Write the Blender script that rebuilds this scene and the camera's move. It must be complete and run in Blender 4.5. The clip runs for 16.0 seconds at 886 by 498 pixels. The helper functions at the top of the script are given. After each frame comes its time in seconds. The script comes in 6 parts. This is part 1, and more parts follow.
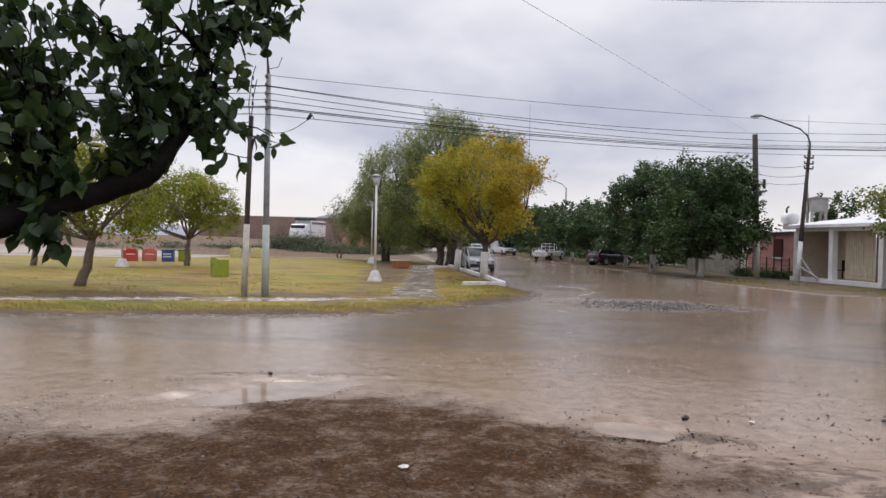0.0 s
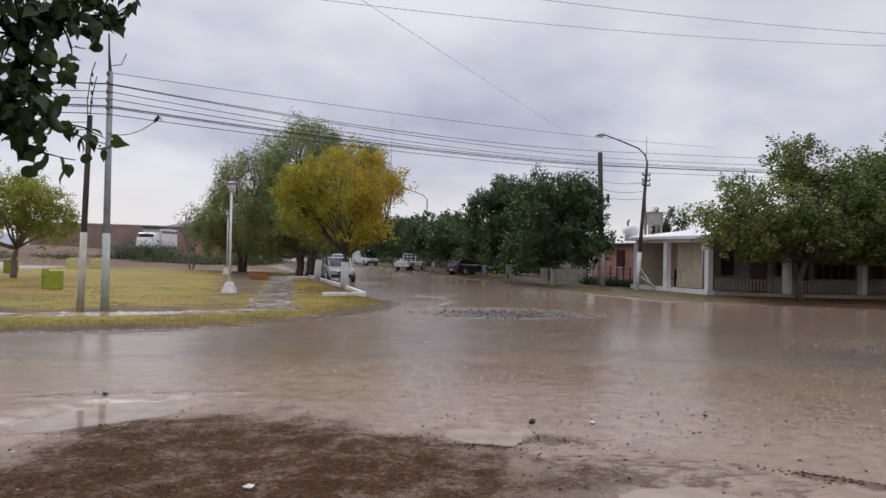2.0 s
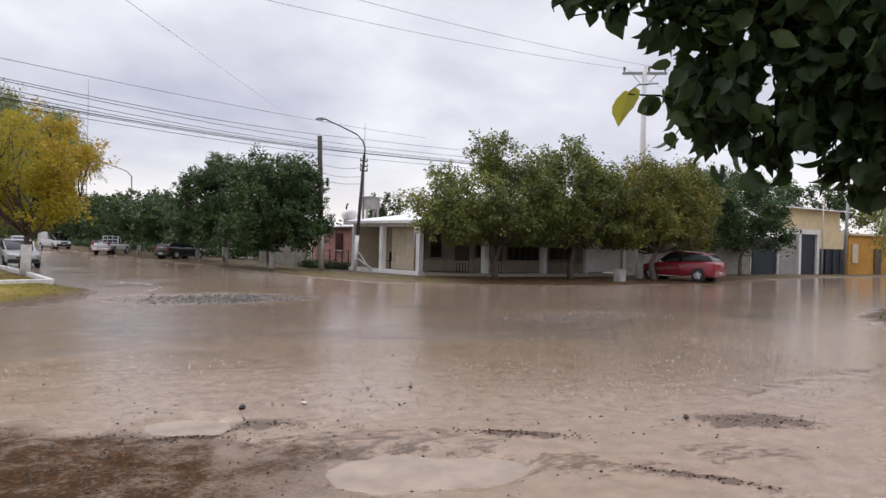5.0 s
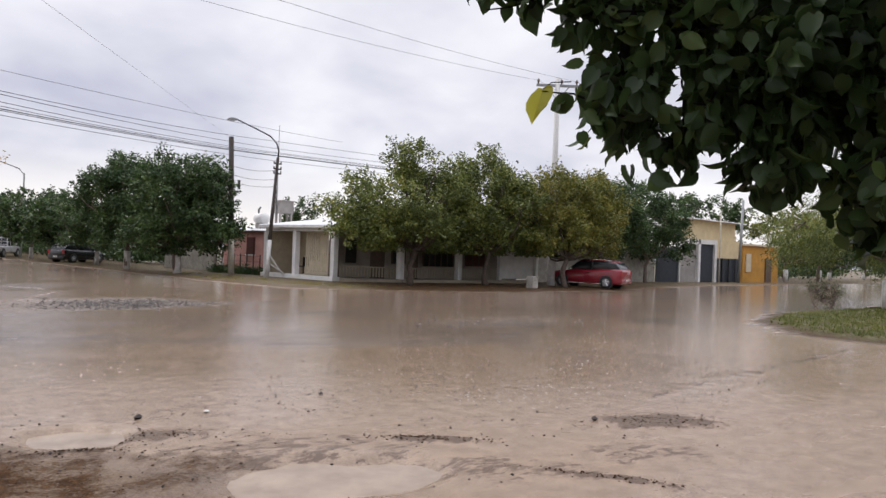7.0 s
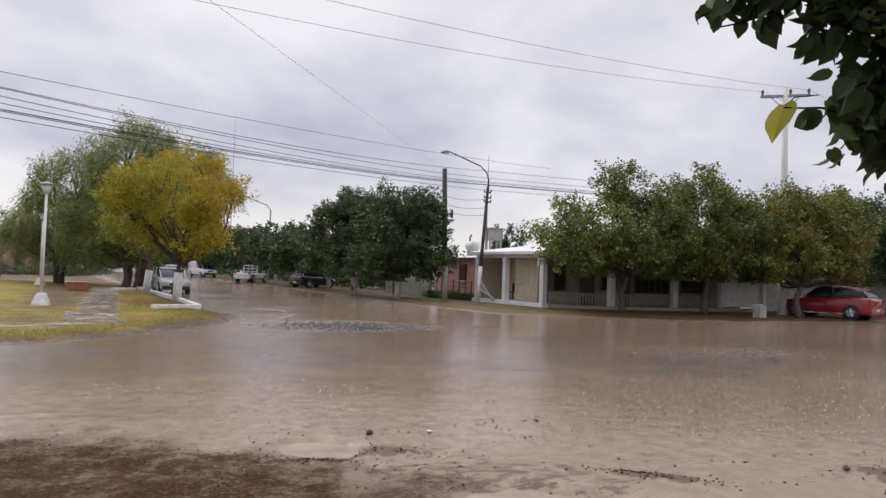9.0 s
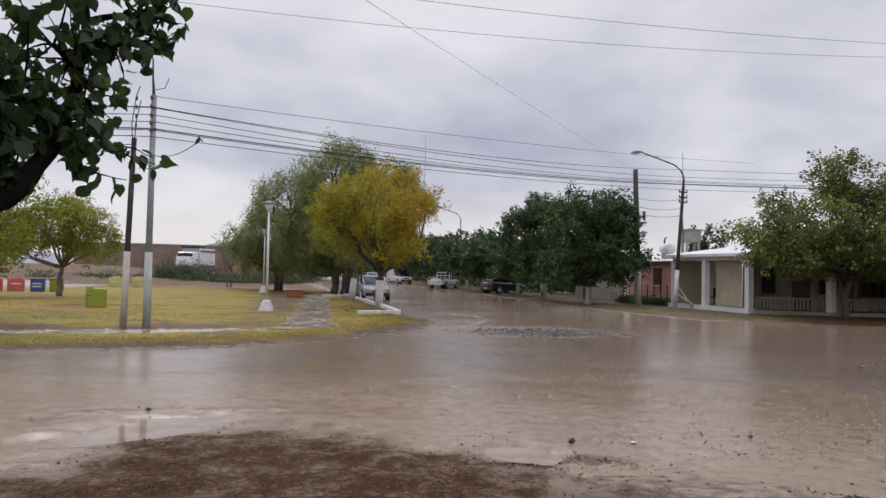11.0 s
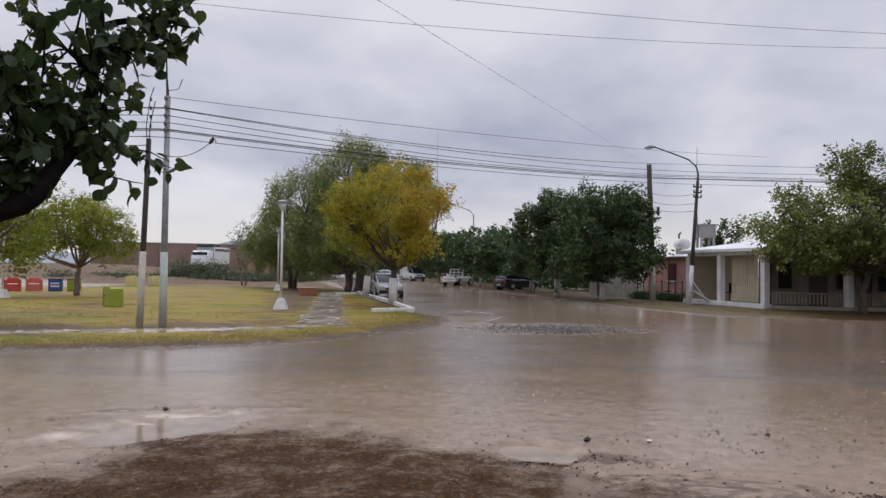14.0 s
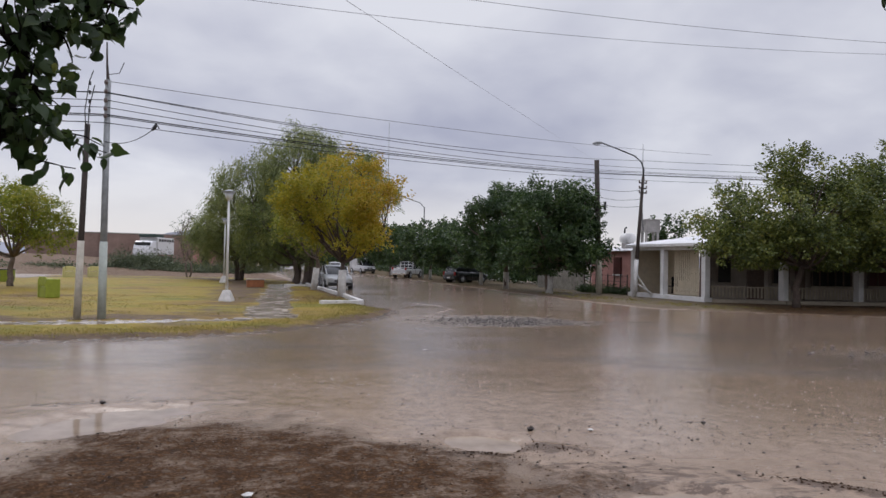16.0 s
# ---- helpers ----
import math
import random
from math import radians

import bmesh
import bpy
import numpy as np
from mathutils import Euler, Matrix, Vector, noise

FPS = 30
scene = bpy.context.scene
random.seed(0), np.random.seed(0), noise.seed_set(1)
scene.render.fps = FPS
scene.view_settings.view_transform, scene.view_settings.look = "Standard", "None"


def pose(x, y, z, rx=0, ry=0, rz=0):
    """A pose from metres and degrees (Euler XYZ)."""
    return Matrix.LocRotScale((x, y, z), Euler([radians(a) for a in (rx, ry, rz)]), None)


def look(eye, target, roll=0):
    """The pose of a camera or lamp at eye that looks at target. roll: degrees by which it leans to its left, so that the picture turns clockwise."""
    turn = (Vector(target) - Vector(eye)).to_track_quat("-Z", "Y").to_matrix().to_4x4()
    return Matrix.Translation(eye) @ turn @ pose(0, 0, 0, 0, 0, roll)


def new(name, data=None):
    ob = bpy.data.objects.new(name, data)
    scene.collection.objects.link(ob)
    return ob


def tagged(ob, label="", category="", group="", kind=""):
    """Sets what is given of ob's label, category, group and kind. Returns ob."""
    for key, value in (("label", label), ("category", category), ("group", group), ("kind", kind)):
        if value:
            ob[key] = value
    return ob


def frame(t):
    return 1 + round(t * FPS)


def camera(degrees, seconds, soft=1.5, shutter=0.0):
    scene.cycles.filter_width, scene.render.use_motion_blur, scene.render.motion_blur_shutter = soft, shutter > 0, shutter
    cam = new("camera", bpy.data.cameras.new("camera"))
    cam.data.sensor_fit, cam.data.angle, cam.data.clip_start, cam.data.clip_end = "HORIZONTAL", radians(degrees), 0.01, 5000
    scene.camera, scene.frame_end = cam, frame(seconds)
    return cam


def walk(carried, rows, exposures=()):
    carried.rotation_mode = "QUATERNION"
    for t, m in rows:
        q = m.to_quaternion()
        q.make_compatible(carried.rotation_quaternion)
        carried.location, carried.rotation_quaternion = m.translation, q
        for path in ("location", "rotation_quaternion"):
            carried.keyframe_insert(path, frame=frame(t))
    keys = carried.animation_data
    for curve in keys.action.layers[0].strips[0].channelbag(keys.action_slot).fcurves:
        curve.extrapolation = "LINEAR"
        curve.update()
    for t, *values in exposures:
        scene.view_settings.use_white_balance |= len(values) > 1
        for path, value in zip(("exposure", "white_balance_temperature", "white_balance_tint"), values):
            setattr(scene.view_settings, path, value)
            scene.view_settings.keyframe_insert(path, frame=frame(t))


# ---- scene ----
cam = camera(65.8, 16.0)
PATH = [
    (0, (-0.113, -0.347, 1.71), (-0.39, 1.633, 1.686), 1.1),
    (0.5, (-0.101, -0.346, 1.712), (-0.318, 1.642, 1.696), 1.4),
    (1, (-0.081, -0.34, 1.71), (-0.204, 1.656, 1.717), 1.2),
    (1.5, (-0.056, -0.342, 1.71), (-0.072, 1.658, 1.731), 0.9),
    (2, (-0.026, -0.317, 1.709), (0.095, 1.679, 1.723), 1.2),
    (2.5, (-0.006, -0.324, 1.707), (0.276, 1.656, 1.73), 1.5),
    (3, (-0.006, -0.341, 1.703), (0.417, 1.613, 1.72), 1.9),
    (3.5, (0.022, -0.326, 1.702), (0.578, 1.595, 1.709), 1.8),
    (4, (0.034, -0.328, 1.694), (0.73, 1.547, 1.692), 2.0),
    (4.5, (0.053, -0.309, 1.686), (0.856, 1.523, 1.671), 1.7),
    (5, (0.066, -0.303, 1.685), (0.959, 1.486, 1.669), 1.4),
    (5.2, (0.067, -0.299, 1.684), (0.996, 1.473, 1.678), 1.5),
    (6.3, (0.112, -0.25, 1.662), (1.265, 1.384, 1.674), 1.8),
    (7.3, (0.143, -0.219, 1.64), (1.209, 1.473, 1.655), 2.1),
    (7.5, (0.139, -0.227, 1.642), (1.174, 1.484, 1.662), 2.1),
    (8, (0.109, -0.235, 1.644), (0.996, 1.558, 1.676), 1.9),
    (8.5, (0.061, -0.26, 1.647), (0.77, 1.609, 1.71), 2.1),
    (9, (0.056, -0.218, 1.654), (0.615, 1.701, 1.72), 1.9),
    (9.5, (0.014, -0.255, 1.658), (0.417, 1.702, 1.746), 1.9),
    (10, (-0.035, -0.314, 1.68), (0.225, 1.667, 1.756), 1.4),
    (10.2, (-0.044, -0.321, 1.682), (0.163, 1.667, 1.754), 1.4),
    (11.25, (-0.085, -0.33, 1.7), (-0.112, 1.67, 1.765), 1.0),
    (12.3, (-0.117, -0.33, 1.712), (-0.284, 1.662, 1.763), 0.7),
    (12.5, (-0.116, -0.335, 1.717), (-0.297, 1.656, 1.787), 0.6),
    (13, (-0.104, -0.323, 1.709), (-0.255, 1.671, 1.772), 0.7),
    (13.5, (-0.085, -0.314, 1.721), (-0.169, 1.684, 1.777), 0.5),
    (14, (-0.079, -0.331, 1.72), (-0.094, 1.668, 1.776), 0.7),
    (14.5, (-0.062, -0.333, 1.72), (-0.036, 1.667, 1.769), 1.2),
    (15, (-0.052, -0.337, 1.713), (0.014, 1.661, 1.757), 1.3),
    (15.5, (-0.046, -0.329, 1.705), (0.055, 1.668, 1.74), 1.2),
    (16, (-0.039, -0.335, 1.707), (0.09, 1.661, 1.744), 1.1),
]
walk(cam, [(t, look(eye, target, roll)) for t, eye, target, roll in PATH],
     [(0.0, 0.0, 6450, 11.5), (1.0, -0.17, 6350, 11.0), (2.0, -0.16, 6330, 11.5), (3.5, -0.1, 6380, 11.5), (5.0, 0.17, 6500, 11.0), (7.7, 0.22, 6550, 10.5), (9.0, 0.02, 6550, 11.5),
      (10.0, -0.16, 6450, 11.5), (12.5, -0.2, 6400, 11.5), (13.0, -0.26, 6350, 11.0), (16.0, -0.24, 6270, 11.5)])

# ---- light ----
SUN_ELEVATION, SUN_AZIMUTH = 42.0, -35.0
world = bpy.data.worlds.new("overcast_sky")
scene.world = world
world.use_nodes = True
wn = world.node_tree
wn.nodes.clear()


def wnode(kind, **values):
    n = wn.nodes.new(kind)
    for k, v in values.items():
        n.inputs[k].default_value = v
    return n


def wlink(a, b):
    wn.links.new(a, b)


w_out = wnode("ShaderNodeOutputWorld")
w_coord = wnode("ShaderNodeTexCoord")
w_sep = wnode("ShaderNodeSeparateXYZ")
wlink(w_coord.outputs["Generated"], w_sep.inputs[0])
w_up = wn.nodes.new("ShaderNodeMath")
w_up.operation = "MAXIMUM"
w_up.inputs[1].default_value = 0.0
wlink(w_sep.outputs["Z"], w_up.inputs[0])
w_den = wn.nodes.new("ShaderNodeMath")
w_den.operation = "ADD"
w_den.inputs[1].default_value = 0.34
wlink(w_up.outputs[0], w_den.inputs[0])
w_plane = wn.nodes.new("ShaderNodeVectorMath")
w_plane.operation = "DIVIDE"
wlink(w_coord.outputs["Generated"], w_plane.inputs[0])
wlink(w_den.outputs[0], w_plane.inputs[1])
w_big = wnode("ShaderNodeTexNoise", Scale=1.15, Detail=4.0, Roughness=0.5, Distortion=0.25)
w_small = wnode("ShaderNodeTexNoise", Scale=3.4, Detail=5.0, Roughness=0.55, Distortion=0.2)
wlink(w_plane.outputs[0], w_big.inputs["Vector"])
wlink(w_plane.outputs[0], w_small.inputs["Vector"])
w_mix = wn.nodes.new("ShaderNodeMix")
w_mix.data_type = "FLOAT"
w_mix.inputs[0].default_value = 0.22
wlink(w_big.outputs["Fac"], w_mix.inputs[2])
wlink(w_small.outputs["Fac"], w_mix.inputs[3])
w_ramp = wn.nodes.new("ShaderNodeValToRGB")
w_ramp.color_ramp.elements[0].position, w_ramp.color_ramp.elements[0].color = 0.36, (0.44, 0.45, 0.56, 1)
w_ramp.color_ramp.elements[1].position, w_ramp.color_ramp.elements[1].color = 0.62, (0.83, 0.83, 0.87, 1)
wlink(w_mix.outputs[0], w_ramp.inputs[0])
# a bright clear strip low over the land
w_low = wn.nodes.new("ShaderNodeValToRGB")
w_low.color_ramp.elements[0].position, w_low.color_ramp.elements[0].color = 0.03, (1, 1, 1, 1)
w_low.color_ramp.elements[1].position, w_low.color_ramp.elements[1].color = 0.12, (0, 0, 0, 1)
wlink(w_up.outputs[0], w_low.inputs[0])
w_strip = wn.nodes.new("ShaderNodeMix")
w_strip.data_type = "RGBA"
wlink(w_low.outputs[0], w_strip.inputs[0])
wlink(w_ramp.outputs[0], w_strip.inputs[6])
w_strip.inputs[7].default_value = (0.84, 0.81, 0.8, 1)
w_cloud = wnode("ShaderNodeBackground", Strength=1.0)
wlink(w_strip.outputs[2], w_cloud.inputs[0])
# an overcast sky grows brighter towards the zenith
w_zen = wn.nodes.new("ShaderNodeMapRange")
w_zen.inputs["From Min"].default_value, w_zen.inputs["From Max"].default_value = 0.38, 0.95
w_zen.inputs["To Min"].default_value, w_zen.inputs["To Max"].default_value = 1.0, 3.25
wlink(w_sep.outputs["Z"], w_zen.inputs["Value"])
wlink(w_zen.outputs[0], w_cloud.inputs["Strength"])
w_sky = wn.nodes.new("ShaderNodeTexSky")
w_sky.sky_type = "NISHITA"
w_sky.sun_disc = False
w_sky.sun_elevation, w_sky.sun_rotation = radians(SUN_ELEVATION), radians(SUN_AZIMUTH)
w_clear = wnode("ShaderNodeBackground", Strength=0.006)
wlink(w_sky.outputs[0], w_clear.inputs[0])
w_sum = wn.nodes.new("ShaderNodeAddShader")
wlink(w_cloud.outputs[0], w_sum.inputs[0])
wlink(w_clear.outputs[0], w_sum.inputs[1])
wlink(w_sum.outputs[0], w_out.inputs[0])

sun = new("sun", bpy.data.lights.new("sun", "SUN"))
sun.data.energy, sun.data.angle, sun.data.color = 1.1, radians(30), (1.0, 0.95, 0.9)
a, e = radians(SUN_AZIMUTH), radians(SUN_ELEVATION)
sun.matrix_world = look((0, 0, 60), (-60 * math.sin(a) * math.cos(e), -60 * math.cos(a) * math.cos(e), 60 - 60 * math.sin(e)))

# ---- mesh helpers ----


class Geo:
    """Vertices and faces of one mesh."""

    def __init__(self):
        self.v, self.f = [], []

    def add(self, verts, faces):
        o = len(self.v)
        self.v += [tuple(p) for p in verts]
        self.f += [tuple(i + o for i in f) for f in faces]
        return self

    def box(self, c, size, rz=0.0, bevel=0.0):
        bm = bmesh.new()
        bmesh.ops.create_cube(bm, size=1.0)
        bmesh.ops.scale(bm, vec=size, verts=bm.verts)
        if bevel:
            bmesh.ops.bevel(bm, geom=bm.edges[:], offset=bevel, segments=2, affect="EDGES", profile=0.6)
        m = pose(*c, 0, 0, rz)
        bm.verts.index_update()
        self.add([m @ v.co for v in bm.verts], [[v.index for v in f.verts] for f in bm.faces])
        bm.free()
        return self

    def tube(self, pts, radii, n=8, caps=True):
        pts = [Vector(p) for p in pts]
        if not isinstance(radii, (list, tuple)):
            radii = [radii] * len(pts)
        vs, fs = [], []
        for i, p in enumerate(pts):
            d = (pts[min(i + 1, len(pts) - 1)] - pts[max(i - 1, 0)]).normalized()
            ref = Vector((1, 0, 0)) if abs(d.x) < 0.8 else Vector((0, 1, 0))
            s = d.cross(ref).normalized()
            q = d.cross(s)
            for k in range(n):
                t = 2 * math.pi * k / n
                vs.append(p + (s * math.cos(t) + q * math.sin(t)) * radii[i])
        for i in range(len(pts) - 1):
            for k in range(n):
                a0, b0 = i * n + k, i * n + (k + 1) % n
                fs.append((a0, b0, b0 + n, a0 + n))
        if caps:
            fs.append(tuple(range(n - 1, -1, -1)))
            fs.append(tuple(range((len(pts) - 1) * n, len(pts) * n)))
        return self.add(vs, fs)

    def loft(self, rings, caps=True):
        n = len(rings[0])
        vs = [p for r in rings for p in r]
        fs = []
        for i in range(len(rings) - 1):
            for k in range(n):
                a0, b0 = i * n + k, i * n + (k + 1) % n
                fs.append((a0, b0, b0 + n, a0 + n))
        if caps:
            fs.append(tuple(range(n - 1, -1, -1)))
            fs.append(tuple(range((len(rings) - 1) * n, len(rings) * n)))
        return self.add(vs, fs)

    def moved(self, m):
        self.v = [tuple(m @ Vector(p)) for p in self.v]
        return self


class LeafGeo:
    """Many copies of one small leaf: an array of points and the faces of the template."""

    def __init__(self, pts, faces):
        self.pts, self.faces = pts, faces

    def fill(self, me):
        n, m = self.pts.shape[:2]
        loops = np.array([i for f in self.faces for i in f])
        sizes = np.array([len(f) for f in self.faces])
        starts = np.concatenate([[0], np.cumsum(sizes)[:-1]])
        me.vertices.add(n * m)
        me.vertices.foreach_set("co", self.pts.astype(np.float32).ravel())
        me.loops.add(n * len(loops))
        me.loops.foreach_set("vertex_index", (np.arange(n)[:, None] * m + loops[None]).astype(np.int32).ravel())
        me.polygons.add(n * len(sizes))
        me.polygons.foreach_set("loop_start", (np.arange(n)[:, None] * len(loops) + starts[None]).astype(np.int32).ravel())
        me.polygons.foreach_set("loop_total", np.tile(sizes, n).astype(np.int32))
        me.update(calc_edges=True)


def mesh_data(name, geo, material, smooth=False):
    me = bpy.data.meshes.new(name)
    if isinstance(geo, LeafGeo):
        geo.fill(me)
    else:
        me.from_pydata(geo.v, [], geo.f)
    if smooth:
        me.polygons.foreach_set("use_smooth", [True] * len(me.polygons))
    if material:
        me.materials.append(material)
    me.update()
    return me


def part(name, geo, material, parent=None, label="", smooth=False):
    ob = new(name, mesh_data(name, geo, material, smooth))
    if parent is not None:
        ob.parent = parent
    if label:
        ob["label"] = label
    return ob


def thing(name, m, label, category, group="", kind=""):
    ob = new(name)
    ob.matrix_world = m
    ob.empty_display_size = 0.2
    return tagged(ob, label, category, group, kind)


def solo(name, geo, material, label, category="", group="", kind="", smooth=False):
    return tagged(part(name, geo, material, None, label, smooth), label, category, group, kind)


# ---- materials ----


class Mat:
    """A node material with a principled shader."""

    def __init__(self, name, rough=0.6, metal=0.0, ior=1.45):
        self.m = bpy.data.materials.new(name)
        self.m.use_nodes = True
        self.t = self.m.node_tree
        self.p = self.t.nodes["Principled BSDF"]
        self.p.inputs["Roughness"].default_value = rough
        self.p.inputs["Metallic"].default_value = metal
        self.p.inputs["IOR"].default_value = ior
        c = self.t.nodes.new("ShaderNodeTexCoord")
        self.co = c.outputs["Object"]

    def n(self, kind):
        return self.t.nodes.new(kind)

    def link(self, a0, b0):
        self.t.links.new(a0, b0)

    def stretch(self, sx, sy, sz, turn=0.0):
        n = self.n("ShaderNodeMapping")
        n.inputs["Scale"].default_value = (sx, sy, sz)
        n.inputs["Rotation"].default_value = (0, 0, turn)
        self.link(self.co, n.inputs[0])
        return n.outputs[0]

    def noise(self, scale, detail=4.0, rough=0.6, vec=None, distort=0.0):
        n = self.n("ShaderNodeTexNoise")
        n.inputs["Scale"].default_value = scale
        n.inputs["Detail"].default_value = detail
        n.inputs["Roughness"].default_value = rough
        n.inputs["Distortion"].default_value = distort
        self.link(vec or self.co, n.inputs["Vector"])
        return n.outputs["Fac"]

    def attr(self, name):
        n = self.n("ShaderNodeAttribute")
        n.attribute_name = name
        return n.outputs["Fac"]

    def island(self):
        return self.n("ShaderNodeNewGeometry").outputs["Random Per Island"]

    def piece(self):
        return self.n("ShaderNodeObjectInfo").outputs["Random"]

    def ramp(self, fac, stops):
        n = self.n("ShaderNodeValToRGB")
        el = n.color_ramp.elements
        while len(el) < len(stops):
            el.new(0.5)
        for q, (pos, col) in zip(el, stops):
            q.position = pos
            q.color = (*col, 1) if isinstance(col, tuple) else (col, col, col, 1)
        self.link(fac, n.inputs[0])
        return n.outputs[0]

    def mix(self, fac, a0, b0, blend="MIX"):
        n = self.n("ShaderNodeMix")
        n.data_type, n.blend_type = "RGBA", blend
        for i, v in ((0, fac), (6, a0), (7, b0)):
            sock = n.inputs[i]
            if isinstance(v, (int, float)):
                sock.default_value = v if i == 0 else (v, v, v, 1)
            elif isinstance(v, tuple):
                sock.default_value = (*v, 1)
            else:
                self.link(v, sock)
        return n.outputs[2]

    def math(self, op, a0, b0=0.0):
        n = self.n("ShaderNodeMath")
        n.operation = op
        for sock, v in ((n.inputs[0], a0), (n.inputs[1], b0)):
            if isinstance(v, (int, float)):
                sock.default_value = v
            else:
                self.link(v, sock)
        return n.outputs[0]

    def base(self, v):
        self.link(v, self.p.inputs["Base Color"])
        return self

    def rough(self, v):
        self.link(v, self.p.inputs["Roughness"])
        return self

    def bump(self, h, strength=0.3, dist=0.02):
        n = self.n("ShaderNodeBump")
        n.inputs["Strength"].default_value = strength
        n.inputs["Distance"].default_value = dist
        self.link(h, n.inputs["Height"])
        self.link(n.outputs[0], self.p.inputs["Normal"])
        return self


def plain(name, col, rough=0.6, metal=0.0, vary=0.15, scale=6.0, bump=0.15, fine=60.0):
    """A surface of one colour with stains at two scales and fine relief."""
    k = Mat(name, rough, metal)
    lo = tuple(c * (1 - vary) for c in col)
    hi = tuple(min(1, c * (1 + vary)) for c in col)
    c1 = k.ramp(k.noise(scale, 5, 0.65), [(0.3, lo), (0.7, hi)])
    c2 = k.ramp(k.noise(fine, 3, 0.7), [(0.3, 1 - vary * 0.7), (0.65, 1.0)])
    k.base(k.mix(1.0, c1, c2, "MULTIPLY"))
    k.rough(k.ramp(k.noise(scale * 1.7, 4), [(0.3, max(0.05, rough - 0.12)), (0.7, min(1, rough + 0.12))]))
    if bump:
        k.bump(k.noise(fine, 4), bump, 0.01)
    return k.m


def leafy(name, stops, rough=0.45, through_share=0.3, patch=0.8):
    """Leaves: colours by leaf and by patch of the crown, some light passing through."""
    k = Mat(name, rough)
    f1 = k.math("MULTIPLY", k.island(), 0.55)
    f2 = k.math("MULTIPLY", k.ramp(k.noise(patch, 3, 0.6), [(0.32, 0.0), (0.68, 1.0)]), 0.45)
    col = k.ramp(k.math("ADD", f1, f2), stops)
    k.base(col)
    tr = k.n("ShaderNodeBsdfTranslucent")
    k.link(col, tr.inputs[0])
    mx = k.n("ShaderNodeMixShader")
    mx.inputs[0].default_value = through_share
    k.link(k.p.outputs[0], mx.inputs[1])
    k.link(tr.outputs[0], mx.inputs[2])
    k.link(mx.outputs[0], k.t.nodes["Material Output"].inputs[0])
    return k.m


def ground_material():
    """Wet muddy asphalt that passes into trodden soil where the soil mask rises."""
    k = Mat("wet_muddy_asphalt_and_soil", 0.2, ior=1.34)
    along = k.stretch(0.5, 1.0, 1.0, radians(-16))
    big = k.noise(0.35, 5, 0.6, along, 0.6)
    mid = k.noise(2.2, 6, 0.65, along, 0.4)
    fine = k.noise(55, 4, 0.75)
    clump = k.noise(13, 6, 0.78)
    # asphalt under a film of mud
    asph = k.ramp(mid, [(0.3, (0.1, 0.079, 0.068)), (0.7, (0.15, 0.121, 0.104))])
    mud = k.ramp(k.noise(5, 5, 0.7), [(0.3, (0.185, 0.129, 0.088)), (0.7, (0.3, 0.218, 0.155))])
    f = k.math("ADD", k.attr("mud"), k.math("MULTIPLY", k.math("SUBTRACT", big, 0.5), 1.1))
    f = k.math("ADD", f, k.math("MULTIPLY", k.math("SUBTRACT", mid, 0.5), 0.7))
    col = k.mix(k.ramp(f, [(0.32, 0.0), (0.75, 1.0)]), asph, mud)
    col = k.mix(1.0, col, k.ramp(fine, [(0.3, 0.74), (0.6, 1.05)]), "MULTIPLY")
    strip = k.math("ADD", k.attr("dark"), k.math("MULTIPLY", k.math("SUBTRACT", k.noise(11, 6, 0.75, along), 0.5), 2.2))
    strip = k.math("MULTIPLY", k.ramp(strip, [(0.42, 0.0), (0.62, 0.9)]), k.ramp(k.attr("dark"), [(0.02, 0.0), (0.15, 1.0)]))
    col = k.mix(strip, col, (0.08, 0.05, 0.032))
    broken = k.attr("broken")
    lumps = k.ramp(k.noise(7, 6, 0.8, along), [(0.42, 0.25), (0.56, 1.0)])
    broken = k.math("MULTIPLY", broken, lumps)
    col = k.mix(k.math("MULTIPLY", broken, 0.85), col, (0.035, 0.031, 0.029))
    speck = k.ramp(k.noise(24, 5, 0.8), [(0.56, 0.0), (0.68, 0.75)])
    patch = k.ramp(k.noise(1.1, 5, 0.7, along, 0.8), [(0.45, 0.0), (0.6, 1.0)])
    col = k.mix(k.math("MULTIPLY", speck, patch), col, (0.055, 0.042, 0.034))
    # soil: pale washed sand with dark, mossy, trodden earth over it
    n1 = k.noise(2.6, 6, 0.7, None, 0.4)
    dark = k.ramp(clump, [(0.36, (0.014, 0.007, 0.003)), (0.52, (0.062, 0.031, 0.014)), (0.68, (0.16, 0.092, 0.047))])
    pale = k.ramp(clump, [(0.3, (0.17, 0.122, 0.088)), (0.7, (0.29, 0.222, 0.168))])
    g = k.math("ADD", k.attr("dark"), k.math("MULTIPLY", k.math("SUBTRACT", n1, 0.5), 1.5))
    g = k.math("ADD", g, k.math("MULTIPLY", k.math("SUBTRACT", clump, 0.5), 2.2))
    earth = k.mix(k.ramp(g, [(0.24, 0.0), (0.66, 1.0)]), pale, dark)
    green = k.math("MULTIPLY", k.attr("grass"), k.ramp(k.noise(6, 5, 0.7), [(0.42, 0.0), (0.6, 1.0)]))
    earth = k.mix(green, earth, (0.1, 0.105, 0.03))
    earth = k.mix(1.0, earth, k.ramp(k.noise(48, 5, 0.85), [(0.32, 0.5), (0.62, 1.2)]), "MULTIPLY")
    share = k.math("ADD", k.attr("soil"), k.math("MULTIPLY", k.math("SUBTRACT", n1, 0.5), 1.1))
